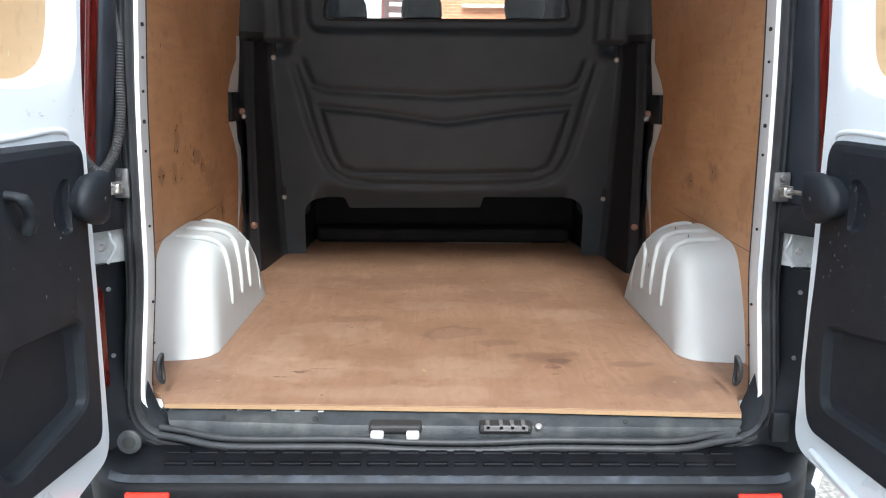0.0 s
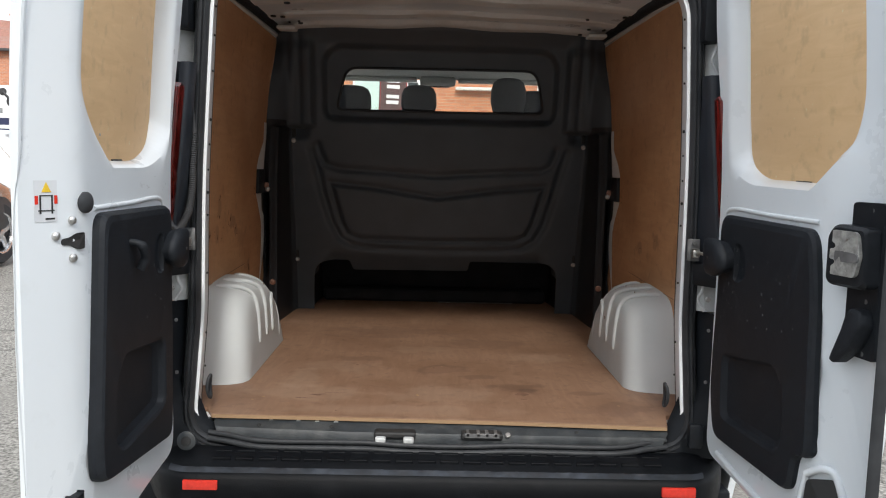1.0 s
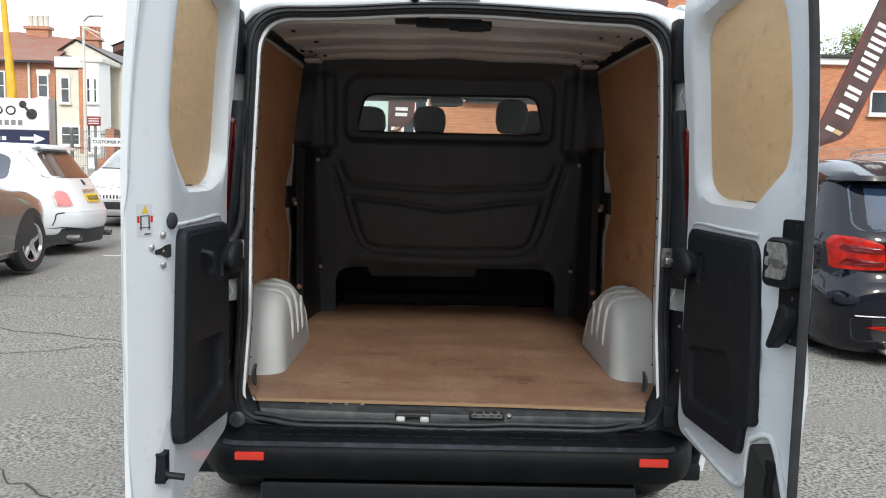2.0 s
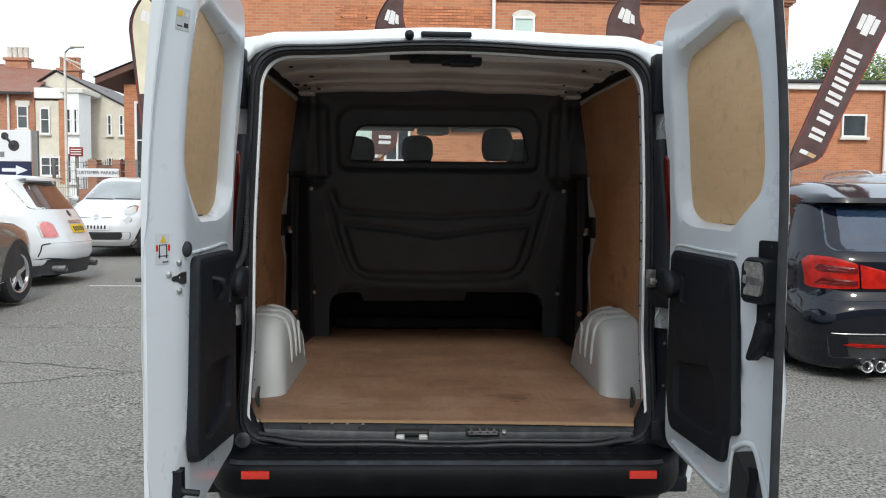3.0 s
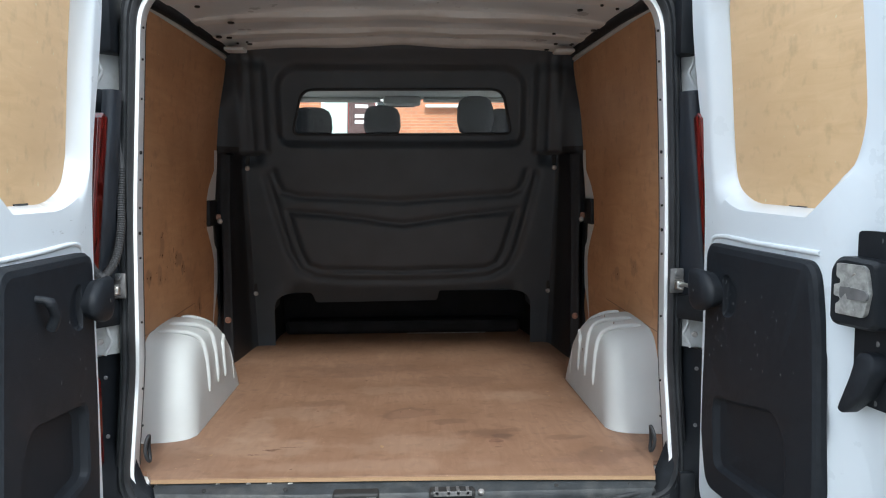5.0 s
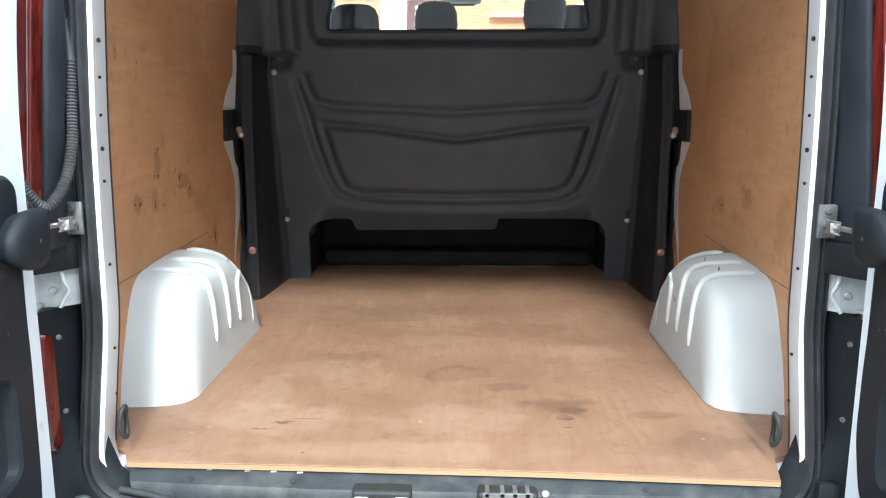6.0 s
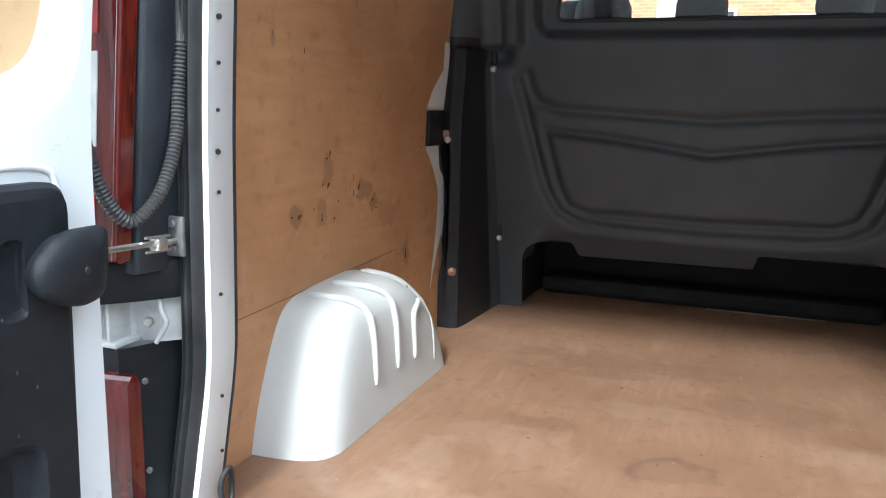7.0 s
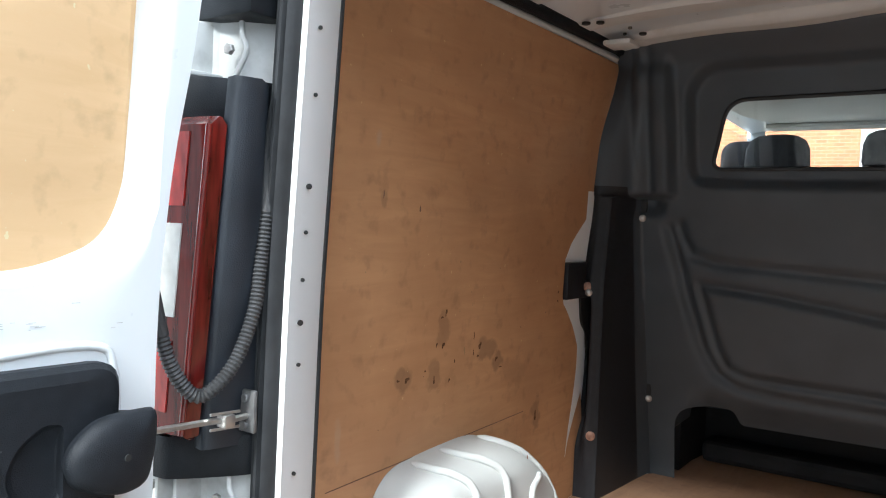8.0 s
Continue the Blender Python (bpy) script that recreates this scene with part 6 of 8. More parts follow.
class Shell:
    """A car's skin from level slices: rows of (z, rear y, front y, half width)."""

    def __init__(self, rows, n=5.0, foot=None):
        self.rows, self.n, self.foot = rows, n, foot or n

    def corner(self, z):
        """How square the corners are at that height."""
        return self.n + (self.foot - self.n) * (1 - step(0.42, 0.66, z))

    def at(self, z):
        return [lerp_at(z, [(r[0], r[i]) for r in self.rows]) for i in (1, 2, 3)]

    def point(self, z, a):
        yr, yf, hw = self.at(z)
        c, q = math.cos(a), math.sin(a)
        k = 2 / self.corner(z)
        return ((hw * math.copysign(abs(c) ** k, c)), (yr + yf) / 2 + (yf - yr) / 2 * math.copysign(abs(q) ** k, q), z)

    def mesh(self, m=72):
        bm = B()
        zs = []
        for a, b in zip(self.rows, self.rows[1:]):
            steps = max(1, round((b[0] - a[0]) / 0.04))
            zs += [a[0] + (b[0] - a[0]) * i / steps for i in range(steps)]
        zs.append(self.rows[-1][0])
        loft(bm, [[self.point(z, 2 * math.pi * i / m) for i in range(m)] for z in zs], True, True, True)
        return bm

    def end(self, x, z, out, front=False):
        yr, yf, hw = self.at(z)
        h = (yf - yr) / 2
        f = min(0.999, abs(x) / (hw + 1e-6))
        d = h * (1 - f ** self.corner(z)) ** (1 / self.corner(z))
        return (x, (yr + yf) / 2 + (d + out if front else -d - out), z)

    def side(self, s, y, z, out):
        yr, yf, hw = self.at(z)
        f = min(0.999, abs(y - (yr + yf) / 2) / ((yf - yr) / 2))
        return (s * (hw * (1 - f ** self.corner(z)) ** (1 / self.corner(z)) + out), y, z)


def patch(shape, where, steps=5):
    """A thin plate over the shell in the given outline; where maps (p, q, lift)."""
    c = (sum(p[0] for p in shape) / len(shape), sum(p[1] for p in shape) / len(shape))
    fine = []
    for (p, q), (a, b) in zip(shape, shape[1:] + shape[:1]):
        n = max(1, math.ceil(math.hypot(a - p, b - q) / 0.06))
        fine += [(p + (a - p) * i / n, q + (b - q) * i / n) for i in range(n)]
    shape = fine
    bm = B()
    rows = [[where(p, q, -0.004) for p, q in shape]]
    for k in range(steps):
        f = 1 - k / steps
        rows.append([where(c[0] + (p - c[0]) * f, c[1] + (q - c[1]) * f, 0.006 if k else 0.003) for p, q in shape])
    loft(bm, rows, True)
    tip = bm.verts.new(where(c[0], c[1], 0.006))
    bm.verts.ensure_lookup_table()
    last = bm.verts[-1 - len(shape):-1]
    last = list(last)
    for i in range(len(last)):
        bm.faces.new((last[i], last[(i + 1) % len(last)], tip))
    return bm


def wheel(parent, s, x, y, z, r, w=0.2, spokes=5):
    n = 36
    bm = B()
    prof = [(r * 0.66, w / 2), (r * 0.93, w / 2), (r, w * 0.36), (r, -w * 0.36), (r * 0.93, -w / 2), (r * 0.66, -w / 2)]
    loft(bm, [[(x + s * h, y + q * math.cos(2 * math.pi * i / n), z + q * math.sin(2 * math.pi * i / n)) for i in range(n)] for q, h in prof])
    wh = part("wheel", bm, TYRE, parent, "", 40)
    bm = B()
    loft(bm, [[(x + s * h, y + q * math.cos(2 * math.pi * i / n), z + q * math.sin(2 * math.pi * i / n)) for i in range(n)] for q, h in ((r * 0.68, w * 0.46), (r * 0.64, w * 0.50), (r * 0.60, w * 0.40), (r * 0.58, 0.0), (0.01, -0.01))])
    part("rim", bm, IRON, wh, "", 40)
    bm = B()
    loft(bm, [[(x + s * h, y + q * math.cos(2 * math.pi * i / n), z + q * math.sin(2 * math.pi * i / n)) for i in range(n)] for q, h in ((r * 0.68, w * 0.44), (r * 0.66, w * 0.52), (r * 0.61, w * 0.50), (r * 0.59, w * 0.36))])
    for k in range(spokes):
        a = 2 * math.pi * k / spokes + 0.3
        d, e = Vector((0, math.cos(a), math.sin(a))), Vector((0, -math.sin(a), math.cos(a)))
        c = Vector((x, y, z))
        o = Vector((s, 0, 0))
        rows = []
        for q, wd, h in ((r * 0.10, r * 0.13, 0.42), (r * 0.36, r * 0.075, 0.44), (r * 0.62, r * 0.12, 0.40)):
            rows.append([c + d * q - e * wd + o * (w * (h - 0.12)), c + d * q - e * wd * 0.7 + o * w * h, c + d * q + e * wd * 0.7 + o * w * h, c + d * q + e * wd + o * (w * (h - 0.12))])
        loft(bm, rows, False)
    disc(bm, (x + s * w * 0.40, y, z), (s, 0, 0), r * 0.15, 0.012, 16)
    part("alloy", bm, ALLOY, wh, "bright alloy spokes", 40)
    return wh


def car(name, label, m, shell, paint, wheels, r, extras, spokes=5):
    root = thing(name, label, "car", m)
    part("body", shell.mesh(), paint, root, "", 50)
    for y in wheels:
        for s in (-1, 1):
            hw = shell.at(r + 0.02)[2]
            bm = patch([(y + (r + 0.055) * math.cos(a), r + 0.005 + (r + 0.055) * math.sin(a)) for a in (2 * math.pi * i / 28 for i in range(28))], lambda p, q, o: shell.side(s, p, max(0.17, q), o + 0.002), 2)
            part("wheel_arch", bm, IRON, root, "", 40)
            hw = abs(shell.side(s, y, r + 0.02, 0.0)[0])
            wheel(root, s, s * (hw - 0.082), y, r, r, 0.2, spokes)
    part("underside", box(B(), -shell.at(0.3)[2] * 0.8, shell.at(0.3)[2] * 0.8, shell.at(0.3)[0] + 0.3, shell.at(0.3)[1] - 0.3, 0.14, 0.24), IRON, root)
    extras(root, shell)
    return root


def on_end(shell, front=False):
    return lambda p, q, o: shell.end(p, q, o, front)


def plate_bars(root, shell, z, w, mat, front=False, n=7, x=0.0):
    p = part("number_plate", patch(rounded([(x - w / 2, z - 0.055), (x + w / 2, z - 0.055), (x + w / 2, z + 0.055), (x - w / 2, z + 0.055)], 0.01, 2), lambda a, b, o: shell.end(a, b, o + 0.012, front), 2), mat, root, "plain number plate")
    for k in range(n):
        cx = x - w * 0.42 + w * 0.84 * (k + 0.5) / n
        part("bar", patch([(cx - w * 0.028, z - 0.032), (cx + w * 0.028, z - 0.032), (cx + w * 0.028, z + 0.032), (cx - w * 0.028, z + 0.032)], lambda a, b, o: shell.end(a, b, o + 0.021, front), 1), IRON, p)


# black hatchback
hatch = Shell([(0.105, 0.13, 4.10, 0.80), (0.16, 0.085, 4.20, 0.83), (0.27, 0.06, 4.28, 0.845), (0.40, 0.015, 4.33, 0.875), (0.52, 0.0, 4.34, 0.885), (0.58, 0.005, 4.34, 0.886), (0.64, 0.045, 4.33, 0.885), (0.72, 0.075, 4.30, 0.885), (0.84, 0.085, 4.22, 0.885), (0.93, 0.10, 3.95, 0.875),
               (0.99, 0.145, 3.40, 0.850), (1.03, 0.19, 3.10, 0.835), (1.12, 0.25, 2.90, 0.810), (1.24, 0.34, 2.60, 0.775), (1.33, 0.41, 2.35, 0.745), (1.345, 0.30, 2.32, 0.742), (1.385, 0.315, 2.25, 0.725), (1.42, 0.49, 2.2, 0.70), (1.46, 0.69, 2.1, 0.655), (1.495, 0.88, 1.95, 0.59), (1.515, 1.02, 1.8, 0.50)], 6.5, 10)


def hatch_extras(root, sh):
    e = on_end(sh)
    part("rear_window", patch(rounded([(-0.68, 0.985), (0.68, 0.985), (0.705, 1.03), (0.655, 1.318), (-0.655, 1.318), (-0.705, 1.03)], 0.04, 4), e, 6), CARGLASS, root, "dark tinted rear window", 60)
    part("spoiler_lip", patch(rounded([(-0.66, 1.322), (0.66, 1.322), (0.65, 1.346), (-0.65, 1.346)], 0.008, 2), e, 2), IRON, root)
    for s in (-1, 1):
        lp = part("tail_lamp", patch(rounded([(s * 0.815, 0.705), (s * 0.825, 0.90), (s * 0.80, 0.948), (s * 0.70, 0.940), (s * 0.555, 0.895), (s * 0.545, 0.715), (s * 0.70, 0.705)], 0.02, 4), lambda p, q, o: sh.end(p, q, o + 0.012), 6), TAIL, root, "bright red wrap-round tail lamp", 60)
        part("light_bar", patch(rounded([(s * 0.79, 0.855), (s * 0.77, 0.885), (s * 0.56, 0.865), (s * 0.56, 0.825), (s * 0.77, 0.830)], 0.006, 2), lambda p, q, o: sh.end(p, q, o + 0.022), 2), TAIL2, lp)
        part("light_bar", patch(rounded([(s * 0.79, 0.735), (s * 0.76, 0.785), (s * 0.56, 0.770), (s * 0.56, 0.735)], 0.006, 2), lambda p, q, o: sh.end(p, q, o + 0.022), 2), TAIL2, lp)
        part("inner_lamp", patch(rounded([(s * 0.533, 0.715), (s * 0.540, 0.890), (s * 0.38, 0.850), (s * 0.24, 0.815), (s * 0.22, 0.77), (s * 0.25, 0.715)], 0.012, 3), lambda p, q, o: sh.end(p, q, o + 0.012), 4), TAIL, root, "", 60)
        part("reflector", patch(rounded([(s * 0.66, 0.300), (s * 0.60, 0.315), (s * 0.34, 0.300), (s * 0.34, 0.280), (s * 0.55, 0.278)], 0.008, 3), lambda p, q, o: sh.end(p, q, o + 0.008), 3), TAIL, root)
        part("quarter_window", patch(rounded([(0.66, 1.05), (0.90, 1.02), (0.90, 1.28), (0.82, 1.30), (0.70, 1.20)], 0.03, 3), lambda p, q, o: sh.side(s, p, q, o), 4), CARGLASS2, root, "", 60)
        part("side_window", patch(rounded([(0.96, 1.02), (2.95, 1.02), (2.45, 1.30), (1.2, 1.34), (0.96, 1.32)], 0.03, 3), lambda p, q, o: sh.side(s, p, q, o), 4), CARGLASS2, root, "", 60)
        bm = B()
        tube(bm, smooth_path([sh.side(s, y, z, 0.008) for y, z in ((0.72, 1.04), (0.70, 1.16), (0.78, 1.27), (0.95, 1.335), (1.3, 1.352))], 6), 0.009, 6)
        part("window_chrome", bm, CHROME, root, "", 60)
    # exhausts
    for x in (-0.50, -0.40):
        bm = B()
        n = 20
        loft(bm, [[(x + q * math.cos(2 * math.pi * i / n), y, 0.148 + q * math.sin(2 * math.pi * i / n)) for i in range(n)] for q, y in ((0.043, 0.14), (0.046, 0.02), (0.043, 0.005), (0.036, 0.01), (0.035, 0.12))])
        ex = part("exhaust", bm, CHROME, root, "chrome exhaust tip", 60)
        bm = B()
        disc(bm, (x, 0.07, 0.148), (0, -1, 0), 0.036, 0.001, 16)
        part("bore", bm, IRON, ex)
    part("diffuser", patch(rounded([(-0.72, 0.195), (0.72, 0.195), (0.76, 0.37), (-0.76, 0.37)], 0.03, 3), e, 5), IRON, root, "dull black bumper insert", 60)
    bm = B()
    tube(bm, [sh.end(x, 0.385, 0.004) for x in [-0.74 + 1.48 * i / 20 for i in range(21)]], 0.005, 6)
    part("bumper_edge", bm, ALLOY, root, "", 60)
    bm = B()
    tube(bm, [sh.end(x, 0.645 - 0.03 * abs(x), 0.002) for x in [-0.80 + 1.6 * i / 20 for i in range(21)]], 0.004, 6)
    part("shut_line", bm, IRON, root, "", 60)
    plate_bars(root, sh, 0.74, 0.52, PLATE_Y)


car("black_hatchback", "glossy black hatchback with red tail lamps, parked beside the van", pose(3.70, 2.86, lie(2.86) - 0.01, 0.3, 0, 0) @ Matrix.Diagonal((1.04, 1.0, 0.995, 1)), hatch, CARBLACK, (0.90, 3.55), 0.325, hatch_extras)

# silver car behind it
suv = Shell([(0.25, 0.2, 4.2, 0.82), (0.45, 0.03, 4.35, 0.90), (0.65, 0.0, 4.38, 0.91), (0.9, 0.05, 4.25, 0.91), (1.02, 0.10, 3.5, 0.88), (1.10, 0.14, 3.2, 0.86), (1.30, 0.22, 2.85, 0.80), (1.50, 0.34, 2.5, 0.73), (1.58, 0.36, 2.35, 0.68), (1.63, 0.55, 2.1, 0.6), (1.65, 1.0, 1.7, 0.45)], 5.5)


def suv_extras(root, sh):
    part("rear_window", patch(rounded([(-0.62, 1.10), (0.62, 1.10), (0.57, 1.47), (-0.57, 1.47)], 0.05, 4), on_end(sh), 5), CARGLASS, root, "", 60)
    for s in (-1, 1):
        part("side_window", patch(rounded([(0.55, 1.12), (3.0, 1.08), (2.5, 1.48), (0.75, 1.50)], 0.05, 4), lambda p, q, o: sh.side(s, p, q, o), 5), CARGLASS, root, "", 60)
        bm = B()
        tube(bm, smooth_path([(s * 0.60, 0.62, 1.60), (s * 0.62, 0.75, 1.665), (s * 0.63, 1.4, 1.685), (s * 0.62, 2.0, 1.66), (s * 0.60, 2.15, 1.61)], 5), 0.016, 8)
        part("roof_rail", bm, ALLOY, root, "", 60)
        part("tail_lamp", patch(rounded([(s * 0.88, 0.85), (s * 0.86, 1.06), (s * 0.70, 1.05), (s * 0.72, 0.86)], 0.03, 4), on_end(sh), 4), TAIL, root, "", 60)


car("silver_car", "silver estate car with roof rails, parked behind the hatchback", pose(6.15, 6.4, lie(7), 0, 0, -6), suv, CARSILVER, (0.85, 3.5), 0.33, suv_extras)

# small white car seen from behind
small = Shell([(0.18, 0.22, 3.40, 0.70), (0.28, 0.06, 3.50, 0.77), (0.42, 0.0, 3.55, 0.805), (0.55, 0.0, 3.55, 0.815), (0.70, 0.06, 3.50, 0.815), (0.85, 0.14, 3.35, 0.80), (0.95, 0.20, 3.0, 0.78), (1.02, 0.25, 2.75, 0.755), (1.15, 0.35, 2.55, 0.70), (1.30, 0.46, 2.3, 0.63), (1.40, 0.52, 2.1, 0.57), (1.45, 0.60, 1.9, 0.50), (1.475, 0.85, 1.6, 0.38)], 3.6)


def small_extras(root, sh):
    e = on_end(sh)
    part("rear_window", patch(rounded([(-0.62, 1.02), (0.62, 1.02), (0.555, 1.38), (-0.555, 1.38)], 0.05, 5), e, 6), CARGLASS2, root, "dark rear window", 60)
    bm = B()
    rows = []
    for f in (0, 1):
        rows.append([(x, 0.44 + 0.16 * f - 0.08 * (x / 0.55) ** 2 * -1, 1.43 + 0.035 * f) for x in [-0.55 + 1.1 * i / 16 for i in range(17)]])
    rows.append([(x, y - 0.01, z - 0.03) for x, y, z in rows[0]])
    loft(bm, [rows[1], rows[0], rows[2]], False)
    part("spoiler", bm, CARWHITE, root, "", 50)
    for s in (-1, 1):
        part("side_window", patch(rounded([(0.85, 1.0), (2.6, 0.98), (2.2, 1.30), (1.1, 1.36), (0.85, 1.28)], 0.08, 4), lambda p, q, o: sh.side(s, p, q, o), 5), CARGLASS, root, "", 60)
        part("tail_lamp", patch(rounded([(s * 0.635, 0.645), (s * 0.625, 0.82), (s * 0.575, 0.865), (s * 0.500, 0.83), (s * 0.505, 0.655)], 0.035, 5), lambda p, q, o: sh.end(p, q, o + 0.008), 4), PINKLENS, root, "pale red tail lamp", 60)
        part("lamp_bezel", patch(rounded([(s * 0.648, 0.632), (s * 0.638, 0.83), (s * 0.578, 0.882), (s * 0.487, 0.84), (s * 0.492, 0.643)], 0.035, 5), lambda p, q, o: sh.end(p, q, o + 0.002), 4), LENS_CLEAR, root, "", 60)
        bm = B()
        tube(bm, smooth_path([sh.end(s * 0.665, 0.40, 0.0), sh.end(s * 0.660, 0.48, 0.0), sh.end(s * 0.655, 0.55, 0.0), sh.end(s * 0.60, 0.57, 0.0)], 5), 0.009, 6)
        part("bumper_vent", bm, IRON, root, "", 60)
        bm = B()
        n = 18
        loft(bm, [[(s * 0.52 + q * math.cos(2 * math.pi * i / n), y, 0.235 + q * math.sin(2 * math.pi * i / n)) for i in range(n)] for q, y in ((0.04, 0.2), (0.044, 0.035), (0.040, 0.028), (0.034, 0.04), (0.034, 0.15))], True, False, True)
        part("exhaust", bm, DULL, root, "", 60)
        part("mirror", box(B(), *sorted((s * 0.80, s * 0.95)), 2.25, 2.40, 0.98, 1.10, 0.03, 3), CARWHITE, root, "", 50)
    def skirt(p, q, o):
        e = sh.end(p, max(q, 0.32), o + 0.012)
        return (e[0], e[1] + 0.25 * max(0.0, 0.32 - q), q)

    part("diffuser", patch(rounded([(-0.70, 0.15), (0.70, 0.15), (0.73, 0.35), (0.60, 0.385), (0.50, 0.345), (-0.50, 0.345), (-0.60, 0.385), (-0.73, 0.35)], 0.02, 3), skirt, 5), IRON, root, "black rear diffuser", 60)
    bm = B()
    tube(bm, [sh.end(x, 0.58, 0.003) for x in [-0.6 + 1.2 * i / 16 for i in range(17)]], 0.004, 6)
    part("shut_line", bm, STICKER, root, "", 60)
    plate_bars(root, sh, 0.755, 0.40, PLATE_Y, n=6)
    part("boot_handle", patch(rounded([(-0.20, 0.835), (0.20, 0.835), (0.19, 0.87), (-0.19, 0.87)], 0.01, 3), lambda p, q, o: sh.end(p, q, o + 0.012), 2), ALLOY, root, "bright boot handle", 60)
    part("badge", patch(rounded([(-0.035, 0.93), (0.035, 0.93), (0.03, 1.0), (-0.03, 1.0)], 0.01, 3), lambda p, q, o: sh.end(p, q, o + 0.01), 2), IRON, root)


car("small_white_car", "small rounded white hatchback with a yellow plate, parked", pose(-4.84, 8.66, lie(8.65), 0, 0, 91) @ Matrix.Diagonal((1.02, 1.02, 1.02, 1)), small, CARWHITE, (0.76, 2.95), 0.285, small_extras, 10)

# its twin, facing the street camera
def nose_extras(root, sh):
    e = on_end(sh, True)
    part("windscreen", patch(rounded([(-0.66, 1.02), (0.66, 1.02), (0.50, 1.38), (-0.50, 1.38)], 0.06, 5), lambda p, q, o: sh.end(p, q, o, True), 6), SKYGLASS, root, "windscreen with the bright sky's reflection painted in its colour", 60)
    for s in (-1, 1):
        for cz, r, mt in ((0.83, 0.095, CHROME), (0.66, 0.06, CHROME)):
            lp = part("headlamp", patch([(s * 0.53 + r * math.cos(a), cz + r * math.sin(a)) for a in (2 * math.pi * i / 22 for i in range(22))], lambda p, q, o: sh.end(p, q, o + 0.008, True), 3), mt, root, "", 60)
            part("lens", patch([(s * 0.53 + r * 0.8 * math.cos(a), cz + r * 0.8 * math.sin(a)) for a in (2 * math.pi * i / 22 for i in range(22))], lambda p, q, o: sh.end(p, q, o + 0.016, True), 3), LENS_CLEAR, lp, "", 60)
        part("mirror", box(B(), *sorted((s * 0.79, s * 0.91)), 2.30, 2.40, 1.0, 1.09, 0.035, 3), CARWHITE, root, "", 50)
    part("grille", patch(rounded([(-0.55, 0.30), (0.55, 0.30), (0.58, 0.44), (-0.58, 0.44)], 0.04, 4), e, 4), IRON, root, "black lower grille", 60)
    bm = B()
    for s in (-1, 1):
        tube(bm, [sh.end(s * x, 0.70 + 0.02 * (x - 0.1), 0.006, True) for x in [0.10 + 0.28 * i / 8 for i in range(9)]], 0.008, 6)
    tube(bm, [sh.end(x, 0.50, 0.008, True) for x in [0.34 + 0.2 * i / 8 for i in range(9)]], 0.010, 6)
    part("chrome_trim", bm, CHROME, root, "", 60)
    bm = B()
    for x0, x1 in ((-0.60, -0.05), (-0.02, 0.55)):
        tube(bm, [sh.end(x0 + (x1 - x0) * i / 8, 1.035 + 0.012 * i / 8, 0.012, True) for i in range(9)], 0.009, 6)
    part("wiper", bm, IRON, root, "", 60)
    part("badge", patch([(0.045 * math.cos(a), 0.715 + 0.045 * math.sin(a)) for a in (2 * math.pi * i / 18 for i in range(18))], lambda p, q, o: sh.end(p, q, o + 0.01, True), 2), ALLOY, root)
    plate_bars(root, sh, 0.53, 0.50, SIGNWHITE, True)


car("white_city_car", "small white city car facing out of its bay", pose(-5.9, 15.25, lie(13.2), 0, 0, 180), small, CARWHITE, (0.62, 2.92), 0.30, nose_extras, 8)

# grey-brown saloon, only its far end in view
saloon = Shell([(0.20, 0.2, 4.3, 0.82), (0.30, 0.06, 4.40, 0.88), (0.5, 0.0, 4.45, 0.90), (0.65, 0.02, 4.44, 0.905), (0.80, 0.10, 4.35, 0.90), (0.90, 0.35, 4.05, 0.88), (0.98, 1.0, 3.4, 0.84), (1.2, 1.3, 2.9, 0.75), (1.4, 1.7, 2.5, 0.63), (1.45, 1.9, 2.2, 0.5)], 4.2)


def saloon_extras(root, sh):
    for s in (-1, 1):
        part("side_window", patch(rounded([(1.25, 1.0), (3.2, 1.0), (2.6, 1.32), (1.7, 1.34)], 0.06, 4), lambda p, q, o: sh.side(s, p, q, o), 5), CARGLASS, root, "", 60)
        bm = B()
        tube(bm, [sh.side(s, y, 0.27, 0.004) for y in [1.1 + 2.3 * i / 12 for i in range(13)]], 0.006, 6)
        part("sill_strip", bm, ALLOY, root, "", 60)


car("grey_brown_saloon", "metallic grey-brown saloon car with alloy wheels, parked", pose(-5.52, 2.82, lie(5.5), 0.8, 0, 0), saloon, CARBROWN, (0.85, 3.62), 0.335, saloon_extras)


